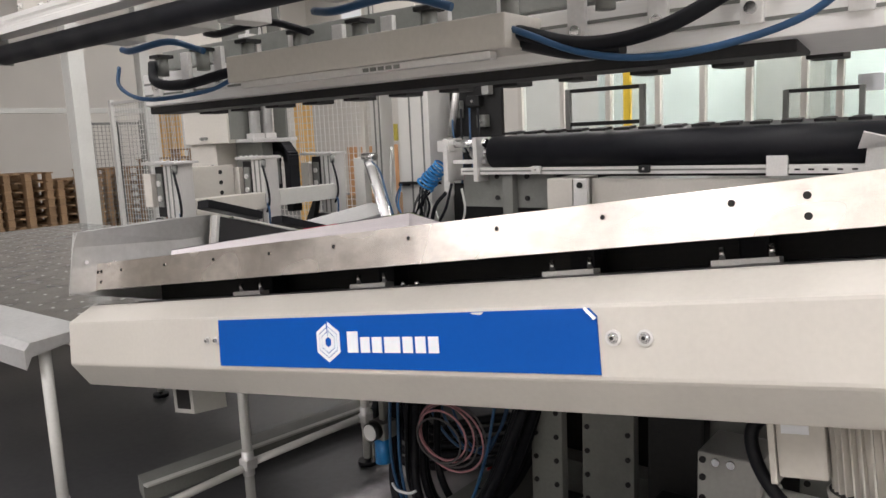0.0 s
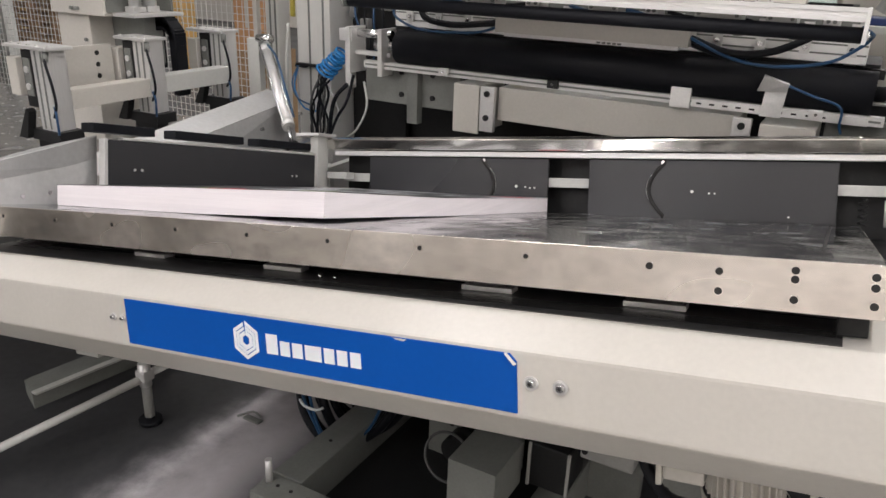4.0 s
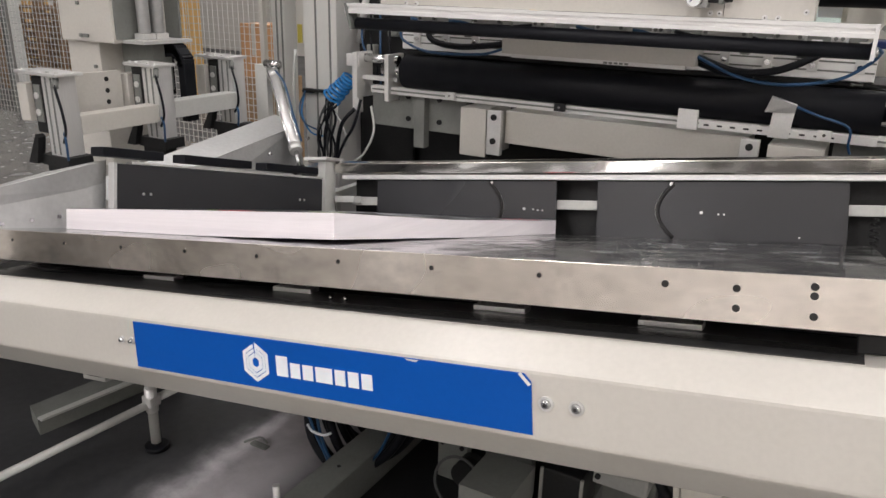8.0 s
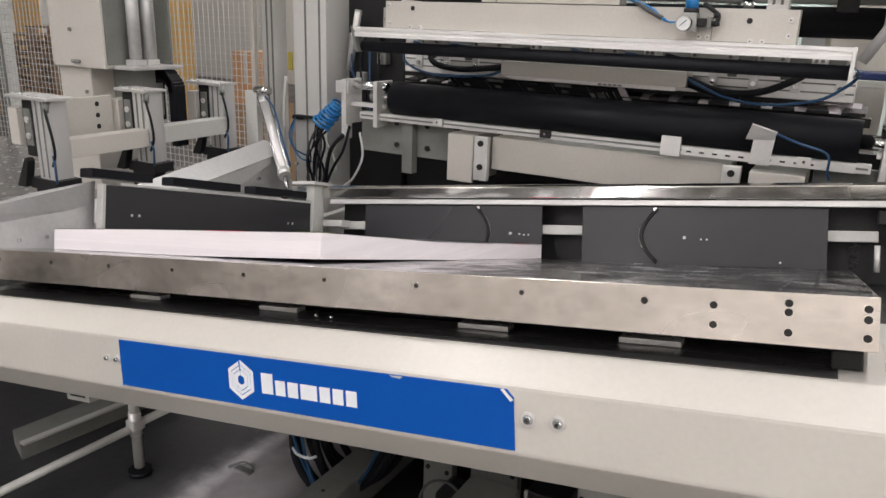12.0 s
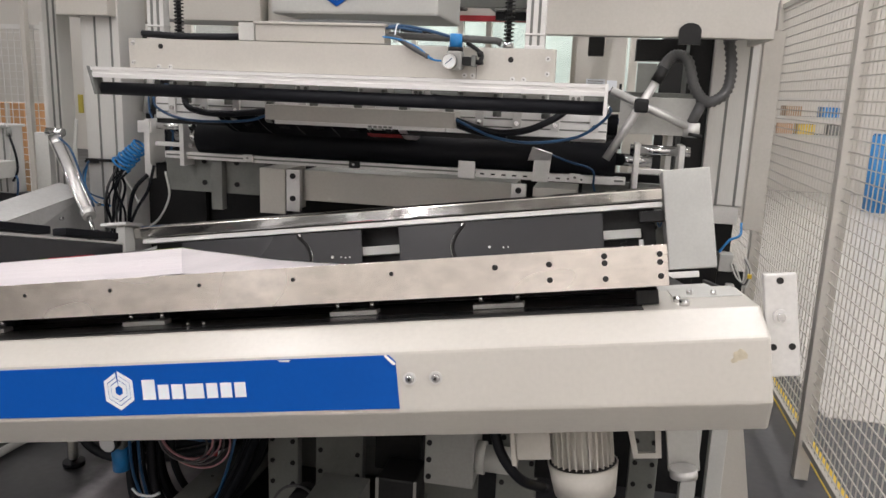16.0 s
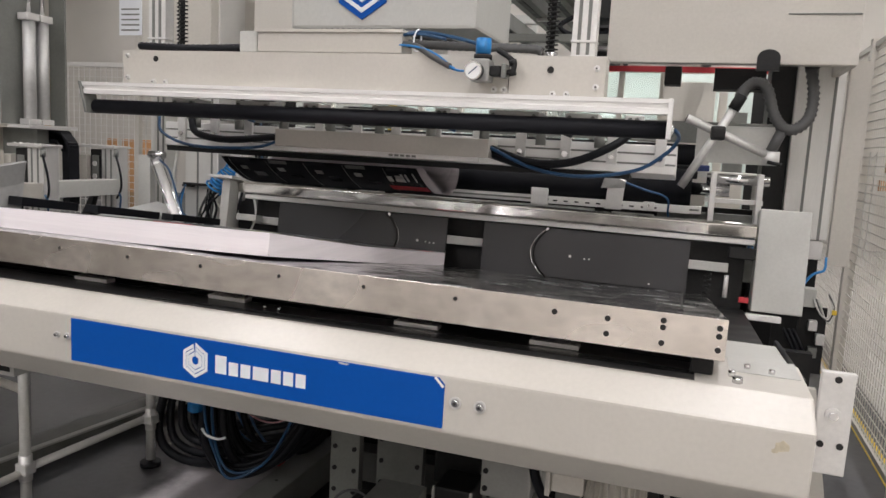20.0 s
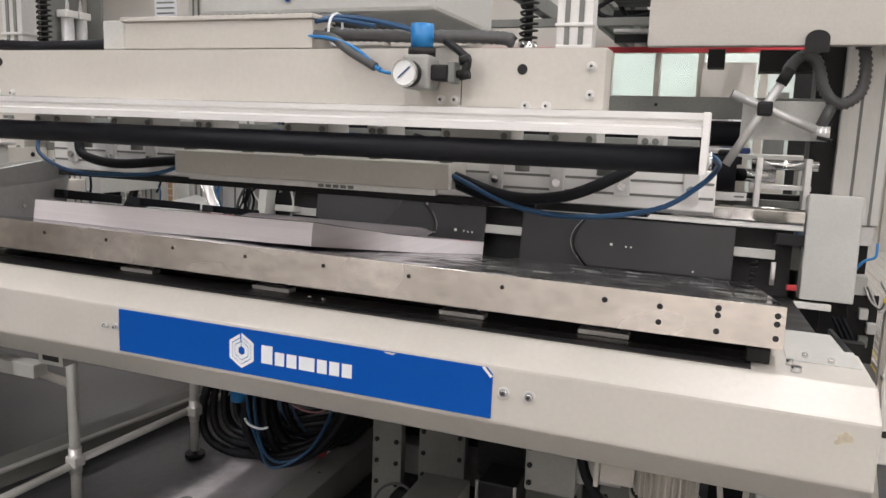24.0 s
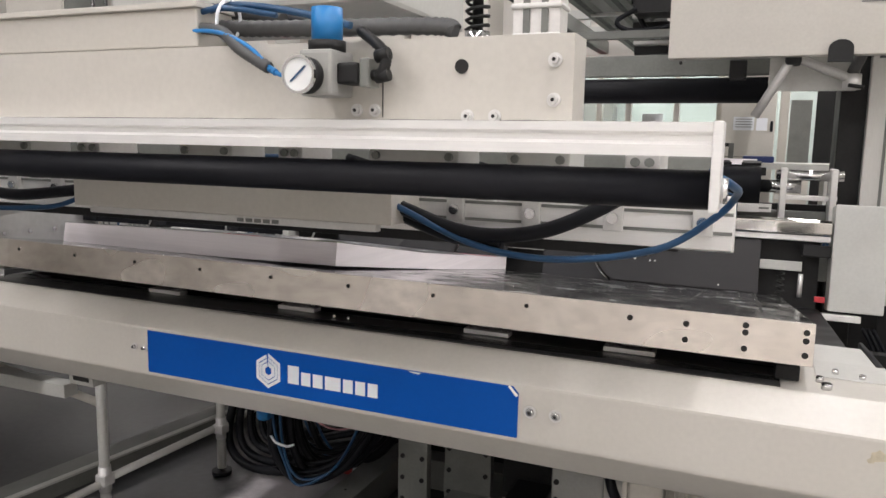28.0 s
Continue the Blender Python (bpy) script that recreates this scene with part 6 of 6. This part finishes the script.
# ---- machinery under the table ----
mb = thing("machine_base", -0.2, 3.0, FLOOR, "grey steel machine base with bolted plates under the table", "machine base")
# channels coloured darker than their paint, for the shade under the table
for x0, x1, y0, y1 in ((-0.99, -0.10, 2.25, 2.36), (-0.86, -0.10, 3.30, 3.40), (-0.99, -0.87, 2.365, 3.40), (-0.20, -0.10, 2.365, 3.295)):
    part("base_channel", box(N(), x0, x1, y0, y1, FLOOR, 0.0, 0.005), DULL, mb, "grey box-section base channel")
# black pan added for the dark inside the base
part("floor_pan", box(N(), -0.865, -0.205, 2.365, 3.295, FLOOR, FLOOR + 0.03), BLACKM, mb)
part("jack_screw", cyl(N(), (-0.965, 2.32, 0.0), (-0.965, 2.32, 0.085), 0.012, 10), ALU, mb)
for x, y in ((-0.925, 2.315), (-0.87, 2.315), (-0.80, 2.315), (-0.93, 2.6), (-0.93, 2.9)):
    part("tapped_hole", cyl(N(), (x, y, 0.0), (x, y, 0.0012), 0.007, 10), HOLE, mb)
part("channel_mouth", box(N(), -0.93, -0.84, 2.246, 2.251, -0.13, -0.025), HOLE, mb, "open end of the box section")
# these plates carry the same shade in their grey
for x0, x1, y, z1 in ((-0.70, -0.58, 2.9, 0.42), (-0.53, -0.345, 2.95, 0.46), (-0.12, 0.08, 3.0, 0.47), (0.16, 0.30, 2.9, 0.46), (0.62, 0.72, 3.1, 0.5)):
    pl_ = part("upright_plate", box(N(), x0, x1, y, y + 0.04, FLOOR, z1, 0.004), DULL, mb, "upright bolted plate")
    for k in range(5):
        for x in (x0 + 0.02, x1 - 0.02):
            part("bolt", cyl(N(), (x, y, z1 - 0.06 - 0.085 * k), (x, y - 0.006, z1 - 0.06 - 0.085 * k), 0.009, 8), BLACKM, pl_)
# black sheet and box added where shade fills the gaps between plates
part("back_sheet", box(N(), -1.0, 1.0, 3.55, 3.6, FLOOR, 0.62), BLACKM, mb, "black sheet added for the dark behind the base")
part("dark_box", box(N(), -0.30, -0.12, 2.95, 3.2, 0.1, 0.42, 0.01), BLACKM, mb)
# gearbox and motor darkened by colour, as they lie in deep shade
part("gearbox", rounded(box(N(), -0.40, -0.24, 2.5, 2.7, 0.045, 0.20), 0.02), DULL, mb, "cast gearbox")
part("small_motor", cyl(N(), (-0.33, 2.42, -0.05), (-0.33, 2.60, 0.0), 0.075, 24), DULL, mb, "small motor coloured dark for the shade under the table")
part("valve_body", cyl(N(), (0.30, 2.8, 0.30), (0.50, 2.8, 0.30), 0.06, 20), BLACKM, mb)
# drive behind the base: fan guards, cast boxes and a valve
for cx, cz, r in ((-0.50, 0.05, 0.085), (-0.41, 0.03, 0.042)):
    fg = part("guard_ring", tube(N(), [(cx + r * math.cos(k * 0.3142), 2.68 + 0.02 * math.sin(k * 0.3142), cz + r * math.sin(k * 0.3142)) for k in range(21)], 0.005, 6, 2), HOSE, mb, "round wire guard")
    part("guard_hub", cyl(N(), (cx, 2.72, cz), (cx, 2.80, cz), r * 0.55, 18), BLACKM, fg)
part("valve_box", box(N(), -0.215, -0.085, 2.70, 2.86, 0.05, 0.21, 0.008), BLACKM, mb, "dark oily valve box")
for x in (-0.215, -0.085):
    part("box_edge", box(N(), x - 0.005, x + 0.005, 2.694, 2.704, 0.05, 0.21, 0.002), MIDGREY, mb, "worn bare edge")
part("drive_cover", box(N(), -0.062, 0.105, 2.72, 2.9, 0.20, 0.42, 0.01), MIDGREY, mb, "grey sheet cover of the drive")
part("drive_flange", cyl(N(), (0.106, 2.78, 0.29), (0.135, 2.78, 0.29), 0.055, 20), GREY, mb)
part("drive_motor", cyl(N(), (0.135, 2.78, 0.29), (0.24, 2.78, 0.29), 0.045, 20), GREY, mb, "small grey drive motor")
for z in (0.23, 0.29, 0.35, 0.40):
    part("cover_bolt", cyl(N(), (-0.045, 2.72, z), (-0.045, 2.713, z), 0.009, 10), BLACKM, mb)
for x, z in ((-0.01, 0.40), (0.03, 0.402)):
    part("cover_nut", cyl(N(), (x, 2.72, z), (x, 2.712, z), 0.011, 10), CHROME, mb)
for x in (0.80, 0.88):
    part("upright", box(N(), x - 0.025, x + 0.025, 2.9, 2.95, FLOOR, 0.55, 0.003), GREY, mb, "grey upright bar")
part("red_button", cyl(N(), (0.96, 3.2, 0.36), (0.96, 3.17, 0.36), 0.018, 14), RED, mb, "red button")
part("light_post", slab(N(), [(0.90, FLOOR), (1.10, FLOOR), (0.97, 0.58), (0.92, 0.58)], 3.2, 3.23), CREAM, mb, "cream tapered plate")

# hoses, cables and a gauge that hang in the table and move with it
UNDER = turned(TABLE_ROWS)[0][1].inverted() @ pose(0.6047, 0.7944, 1.2967) @ Matrix.Scale(1.04, 4) @ pose(-0.6047, -0.7944, -1.2967)
rh = random.Random(7)
bundle = part("main_hose", tube(N(), [(-1.07, 2.62, 0.50), (-1.09, 2.62, 0.25), (-1.06, 2.59, 0.06), (-0.95, 2.60, -0.05), (-0.80, 2.64, 0.02), (-0.70, 2.67, 0.18), (-0.60, 2.70, 0.44)], 0.017, 8, 8), BLACK, table, "black hoses and blue air lines hanging under the table", m=UNDER)
for k in range(8):
    o = rh.uniform(-0.05, 0.05)
    y = 2.63 + 0.03 * k
    part("black_hose", tube(N(), [(-1.04 + o, y, 0.50), (-1.07 + o, y, 0.25), (-1.04 + o, y - 0.03, 0.06), (-0.95 + o, y - 0.02, -0.04 - 0.01 * (k % 3)), (-0.80 + o, y + 0.02, 0.02), (-0.70 + o, y + 0.05, 0.18), (-0.60 + o, y + 0.08, 0.46)], 0.010 + 0.004 * (k % 3), 8, 8), BLACK, bundle, m=UNDER)
for k in range(2):
    o = rh.uniform(-0.03, 0.03)
    part("blue_line", tube(N(), [(-1.03 + 0.014 * k, 2.58 + o, 0.50), (-1.03 + 0.014 * k, 2.57 + o, 0.22), (-0.99 + 0.014 * k, 2.57, 0.03), (-0.91 + 0.01 * k, 2.58 + o, -0.03 + 0.015 * k), (-0.80, 2.62, 0.05), (-0.72, 2.64, 0.25), (-0.68, 2.66, 0.46)], 0.0055, 6, 8), LINE, bundle, m=UNDER)
part("cable_tie", tube(N(), [(-1.05, 2.56, 0.13), (-1.02, 2.548, 0.120), (-0.97, 2.548, 0.120), (-0.945, 2.56, 0.13)], 0.005, 6, 3), WHITE, bundle, "pale cable tie", m=UNDER)
for k in range(7):
    cx, cz = -0.86 + rh.uniform(-0.012, 0.012), 0.32 + rh.uniform(-0.012, 0.012)
    part("pink_cable", tube(N(), [(cx + (0.09 + 0.008 * k) * math.cos(a), 2.60 + 0.008 * k, cz + (0.075 + 0.008 * k) * math.sin(a)) for a in (0.35 * j for j in range(19))], 0.0035, 6, 2), PINK if k % 2 else HOSE, bundle, m=UNDER)
ug = part("air_filter", cyl(N(), (-1.085, 2.56, 0.20), (-1.085, 2.56, 0.29), 0.028, 16), BLUE, table, "small pressure gauge on a blue air filter", m=UNDER)
part("filter_head", box(N(), -1.12, -1.05, 2.53, 2.60, 0.29, 0.35, 0.006), DULL, ug, m=UNDER)
part("gauge_case", cyl(N(), (-1.085, 2.53, 0.325), (-1.085, 2.50, 0.325), 0.032, 22), BLACKM, ug, m=UNDER)
part("gauge_face", cyl(N(), (-1.085, 2.5005, 0.325), (-1.085, 2.498, 0.325), 0.028, 22), GAUGE, ug, m=UNDER)
part("hanger", box(N(), -1.095, -1.075, 2.56, 2.60, 0.35, 0.55), DULL, ug, m=UNDER)
# thick hoses looping down to the floor
hoses = thing("hose_loop", -1.3, 3.2, FLOOR, "thick ribbed black hoses looping over the floor under the machine", "hoses")
for k in range(9):
    u = 0.035 * (k % 5)
    y = 3.14 + 0.035 * k
    part("floor_hose", tube(N(), [(-1.62 + u, y + 0.2, 0.42), (-1.70 + u, y + 0.06, 0.14 + u), (-1.68 + u, y, -0.04 + u * 0.5), (-1.56 + u, y, -0.125 + u * 0.8), (-1.31, y, -0.10 + u), (-1.05, y + 0.02, -0.02 + u), (-0.90 - u, y + 0.05, 0.07), (-0.80 - u, y + 0.1, 0.28)], 0.020 - 0.002 * (k % 4), 8, 12, 0.0015), BLACK, hoses)
for k in range(3):
    part("blue_line", tube(N(), [(-1.35 + 0.05 * k, 3.12, 0.42), (-1.30 + 0.06 * k, 3.10, 0.15), (-1.14 + 0.04 * k, 3.10, 0.03), (-1.0, 3.14, 0.12), (-0.95, 3.2, 0.35)], 0.006, 6, 8), LINE, hoses)
clip_ = thing("floor_clip", -1.45, 2.75, FLOOR, "small bent metal clip lying on the floor", "metal clip")
part("strip", tube(N(), [(-1.49, 2.70, FLOOR + 0.004), (-1.44, 2.74, FLOOR + 0.02), (-1.40, 2.74, FLOOR + 0.006)], 0.005, 6, 3), DULL, clip_)
part("strip", box(N(), -1.46, -1.38, 2.70, 2.73, FLOOR, FLOOR + 0.008, 0.002), DULL, clip_)
tapeb = thing("red_white_block", -1.13, 3.35, FLOOR, "torn piece of red and white barrier tape on the floor", "barrier tape")
part("red_piece", plate(N(), [(-1.19, 3.32, FLOOR + 0.002), (-1.14, 3.32, FLOOR + 0.002), (-1.14, 3.34, FLOOR + 0.06), (-1.18, 3.34, FLOOR + 0.05)], 0.006), RED, tapeb)
part("white_piece", plate(N(), [(-1.138, 3.32, FLOOR + 0.002), (-1.10, 3.33, FLOOR + 0.002), (-1.11, 3.35, FLOOR + 0.05), (-1.138, 3.34, FLOOR + 0.06)], 0.006), WHITE, tapeb)

# yellow floor marking, things beyond the fence
ym = thing("floor_marking", 1.55, 5.0, FLOOR, "worn yellow line painted on the floor", "floor marking", kind="structure")
part("line", box(N(), 1.505, 1.585, 2.2, 9.5, FLOOR, FLOOR + 0.003), YELLOW, ym)
solo("floor_pale", box(N(), 1.72, 13.9, 4.6, 15.9, FLOOR, FLOOR + 0.004), PALEFLOOR, "pale beige floor coating of the aisle beyond the fence", "floor", kind="structure")
rk = thing("yellow_rack", 3.9, 14.6, FLOOR, "yellow steel rack with boxes beyond the fence", "rack")
for x in (3.3, 4.6):
    for y in (14.4, 14.9):
        part("rack_post", box(N(), x - 0.03, x + 0.03, y - 0.03, y + 0.03, FLOOR, 1.62, 0.004), GREY, rk)
for z in (0.95, 1.25, 1.55):
    part("rack_shelf", box(N(), 3.33, 4.57, 14.4, 14.9, z, z + 0.04, 0.004), GREY, rk)
for x, z, mat_ in ((3.4, 0.99, CARD), (3.75, 0.99, YELLOW), (4.1, 1.29, BLUE), (3.5, 1.29, WOOD), (4.25, 0.99, DULL)):
    part("rack_box", box(N(), x, x + 0.26, 14.45, 14.8, z, z + 0.17, 0.006), mat_, rk, "small box on the shelf")
br_ = thing("blue_barrel", 4.7, 13.6, FLOOR, "blue plastic barrel beyond the fence", "barrel")
part("barrel_body", rounded(cyl(N(), (4.85, 13.6, FLOOR), (4.85, 13.6, 1.05), 0.2, 24), 0.03), BLUE, br_)
part("barrel_lid", cyl(N(), (4.85, 13.6, 1.05), (4.85, 13.6, 1.08), 0.17, 24), BLUE, br_)
nt_ = thing("notice_sheet", -3.3, 4.75, 1.98, "white printed notice sheet in a holder", "notice")
part("sheet", box(N(), -3.39, -3.2, 4.80, 4.806, 1.98, 2.22), WHITE, nt_)
for k in range(5):
    part("print_bar", box(N(), -3.37, -3.22, 4.7975, 4.8005, 2.01 + 0.035 * k, 2.02 + 0.035 * k), DULL, nt_)
part("holder_post", box(N(), -3.27, -3.235, 4.81, 4.85, FLOOR, 2.9, 0.004), CREAM, nt_, "cream post behind the notice")

# ---- small cables and fittings by the columns ----
rt = thing("cable_tangle", 1.1, 4.0, 0.5, "loose pale cables and small valves behind the end cover", "cables")
part("valve_block", box(N(), 1.00, 1.06, 4.02, 4.10, 0.72, 0.80, 0.004), GREY, rt, "pale valve block")
part("valve_foot", box(N(), 1.03, 1.05, 4.05, 4.08, FLOOR, 0.72, 0.002), DULL, rt)
for k in range(3):
    part("pale_cable", tube(N(), [(1.05 + 0.01 * k, 4.02, 0.76), (1.08 + 0.012 * k, 4.0, 0.70 - 0.012 * k), (1.11 + 0.008 * k, 4.0, 0.685 - 0.01 * k), (1.13 + 0.005 * k, 4.02, 0.73), (1.115, 4.05, 0.77 + 0.01 * k)], 0.004, 6, 6), HOSE if k == 1 else GREY, rt)
for x, z in ((1.04, 0.62), (1.075, 0.56), (1.05, 0.50)):
    part("valve", box(N(), x, x + 0.035, 4.0, 4.04, z, z + 0.045, 0.003), ALU if z > 0.55 else DULL, rt, "small valve")
part("cable_tray", box(N(), 1.00, 1.115, 4.045, 4.06, 0.42, 0.72, 0.002), BLACKM, rt, "dark mounting sheet")
for k in range(3):
    part("dark_cable", tube(N(), [(0.94 + 0.02 * k, 4.0, 0.62), (0.99 + 0.02 * k, 3.98, 0.52), (1.02 + 0.02 * k, 4.0, 0.40), (1.0, 4.05, 0.2), (1.03, 4.08, FLOOR + 0.01)], 0.008, 6, 6), BLACK, rt)
part("blue_line", tube(N(), [(1.10, 4.15, 0.93), (1.09, 4.10, 0.88), (1.04, 4.06, 0.86), (1.0, 4.06, 0.80)], 0.006, 6, 6), BLUE, rt)
part("yellow_plug", box(N(), 1.125, 1.145, 4.0, 4.02, 0.70, 0.72, 0.003), YELLOW, rt)
lt = thing("column_cables", -2.15, 4.1, 0.7, "bundle of black and blue cables strapped to the column", "cables")
part("strap", box(N(), -2.36, -2.06, 4.165, 4.195, 1.025, 1.04, 0.002), BLACKM, lt, "black cable strap")
rc_ = random.Random(11)
for k in range(11):
    u, v, w = rc_.uniform(-0.05, 0.06), rc_.uniform(-0.04, 0.05), rc_.uniform(-0.05, 0.05)
    part("black_cable", tube(N(), [(-2.06 + u, 4.06, 1.02), (-2.10 + v, 4.04 + w * 0.5, 0.92), (-2.12 + w, 4.05, 0.82 + 0.3 * u), (-2.16 + v, 4.08, 0.68), (-2.15 + u, 4.1, 0.50)], 0.004 + 0.0015 * (k % 3), 6, 6), BLACK if k % 4 else HOSE, lt)
part("blue_line", tube(N(), [(-2.32, 4.14, 1.03), (-2.35, 4.12, 0.94), (-2.30, 4.10, 0.86), (-2.18, 4.08, 0.83)], 0.005, 6, 6), LINE, lt)
part("grey_cable", tube(N(), [(-2.02, 4.03, 0.95), (-1.95, 4.0, 0.88), (-1.93, 4.0, 0.80), (-2.0, 4.02, 0.76)], 0.005, 6, 6), GREY, lt)
part("base_shelf", box(N(), -2.23, -1.97, 4.02, 4.14, 0.48, 0.50, 0.003), ALU, lt, "small bracket shelf")
part("shelf_post", box(N(), -2.13, -2.07, 4.08, 4.12, FLOOR, 0.48, 0.003), GREY, lt)
# dark bracket plate with fittings between the column and the long roller
dp_ = thing("bracket_plate", -1.95, 4.40, FLOOR, "dark steel bracket plate with air fittings beside the column", "bracket plate")
part("plate", box(N(), -2.125, -1.76, 4.39, 4.42, FLOOR, 1.72, 0.004), BLACKM, dp_)
for x, z, w, h, mat_ in ((-2.09, 1.40, 0.07, 0.10, DULL), (-1.97, 1.46, 0.09, 0.06, BLACKM), (-2.04, 1.20, 0.05, 0.09, MIDGREY), (-1.90, 1.34, 0.06, 0.07, DULL), (-2.08, 1.02, 0.08, 0.05, MIDGREY), (-1.86, 1.52, 0.05, 0.12, MIDGREY)):
    f_ = part("fitting", box(N(), x, x + w, 4.34, 4.389, z, z + h, 0.006), mat_, dp_, "small machined fitting")
    part("fitting_screw", cyl(N(), (x + w / 2, 4.34, z + h / 2), (x + w / 2, 4.333, z + h / 2), 0.009, 10), CHROME, f_)
part("slanted_cylinder", cyl(N(), (-2.08, 4.33, 1.30), (-2.00, 4.31, 1.62), 0.020, 16), BRUSHED, dp_, "slanted pneumatic cylinder")
for k in range(4):
    part("dark_hose", tube(N(), [(-2.06 + 0.06 * k, 4.33, 1.45), (-2.03 + 0.06 * k, 4.29, 1.30 - 0.03 * k), (-1.98 + 0.04 * k, 4.30, 1.18), (-2.02 + 0.03 * k, 4.34, 1.02)], 0.006, 6, 6), BLACK if k % 2 else LINE, dp_)
# small fittings along the support of the long roller
for k, x in enumerate((-1.30, -0.75, 0.30)):
    v = part("sensor_block", box(N(), x, x + 0.05, 3.935, 3.954, 1.10, 1.135, 0.003), BLACKM if k % 2 else ALU, strip)
    part("sensor_screw", cyl(N(), (x + 0.025, 3.935, 1.118), (x + 0.025, 3.929, 1.118), 0.006, 8), CHROME, v)

# ---- dark equipment standing behind the machine ----
def stand_machine(x, y, w, z0, z1, label):
    m = thing("test_stand", x, y, FLOOR, label, "machine", "equipment behind the roller")
    for sx in (-1, 1):
        part("stand_leg", box(N(), x + sx * w / 2 - 0.02, x + sx * w / 2 + 0.02, y - 0.02, y + 0.02, FLOOR, z1, 0.003), DULL, m)
    for k in range(3):
        z = z0 + (z1 - z0) * k / 2
        part("stand_bar", box(N(), x - w / 2 + 0.021, x + w / 2 - 0.021, y - 0.015, y + 0.015, z - 0.03, z, 0.003), BLACKM, m)
    for k in range(4):
        a = x - w / 2 + 0.06 + (w - 0.16) * k / 3
        part("device", box(N(), a, a + 0.05 + 0.02 * (k % 2), y - 0.06, y - 0.016, z0 + 0.02 + 0.05 * (k % 3), z0 + 0.14 + 0.06 * (k % 2), 0.004), BLACKM if k % 2 else DULL, m)
    return m


stand_machine(-2.0, 6.2, 0.62, 1.10, 1.62, "dark steel stand with small black devices behind the roller")
stand_machine(-0.7, 7.4, 0.55, 1.05, 1.55, "dark steel stand with small black devices behind the roller")
stand_machine(0.1, 7.2, 0.35, 1.05, 1.40, "low dark steel stand with small devices behind the roller")

ot = thing("delivery_table", -0.85, 5.7, FLOOR, "low steel delivery table behind the long roller", "table")
part("tabletop", box(N(), -1.45, -0.25, 5.40, 6.05, 1.02, 1.06, 0.004), DULL, ot)
for x in (-1.42, -0.28):
    for y in (5.43, 6.02):
        part("leg", box(N(), x - 0.02, x + 0.02, y - 0.02, y + 0.02, FLOOR, 1.02, 0.003), DULL, ot)

white_sheet = thing("paper_sheet", 0, 0, 0, "white sheet of paper lying under the black fingers", "paper sheet")
part("sheet", plate(N(), [(-1.50, 4.062, 1.2925), (0.48, 4.062, 1.2925), (0.48, 4.38, 1.312), (-1.50, 4.38, 1.312)], 0.0015), PAPER, white_sheet)


def motions():
    for ob in (table, stack):
        walk(ob, turned(TABLE_ROWS))
    walk(grip, [(t, pose(0, y, z)) for t, y, z in GRIP_ROWS])
    hung = [(0, 0, 2.0, -0.1), (9.0, 0, 2.0, -0.1), (10.9, 0, 0.75, 0.0)]
    hung += [(t, 0, y, 0.03 if t < 12 else 0.09) for t, y, z in GRIP_ROWS if 10.9 < t < 17.6]
    hung += [(t, 0, y, max(-0.02, 0.09 - 0.045 * (t - 17.5))) for t, y, z in GRIP_ROWS if 17.6 < t < 22.6]
    hung = [(t, pose(x, y, z)) for t, x, y, z in hung]
    # let go, it settles flat on the stack
    for t, y, z, tilt in ((23.3, 3.10, 1.17, -4), (24.0, 2.66, 1.01, -8.5), (24.4, 2.60, 0.962, -8.5), (28, 2.60, 0.962, -8.5)):
        hung.append((t, pose(-0.17, y, z, tilt) @ pose(0, -3.43, -1.268)))
    walk(sheaf, hung)
    walk(white_sheet, [(t, pose(0, y, z)) for t, y, z in ((0, 1.36, -0.2), (9.7, 1.36, -0.2), (10.4, 0.6, 0.02), (11.2, 0.1, 0.004), (12.0, 0, 0), (28, 0, 0))])
    drop = MT.to_3x3() @ Vector((0, 0, -0.16))
    walk(lg, [(t, Matrix.Translation(drop * s)) for t, s in ((0, 0), (17.1, 0), (17.5, 0.35), (18.0, 1), (28, 1))])
    hinge = Vector((0.968, 1.612, 0))
    for_flap = lambda a: MT @ Matrix.Translation(hinge) @ pose(0, 0, 0, 0, 0, a) @ Matrix.Translation(-hinge) @ MT.inverted()
    walk(flap, [(t, for_flap(a)) for t, a in ((0, 0), (17.1, 0), (17.6, 2), (18.2, 5), (28, 5))])
    up = 0.28
    walk(clamp_unit, [(t, pose(0, 0, z)) for t, z in ((0, up), (12.6, up), (13.0, 0.22), (13.7, 0.03), (14.2, 0), (23.4, 0), (24.1, 0.05), (24.5, 0.14), (24.9, 0.25), (25.2, up), (28, up))])


motions()
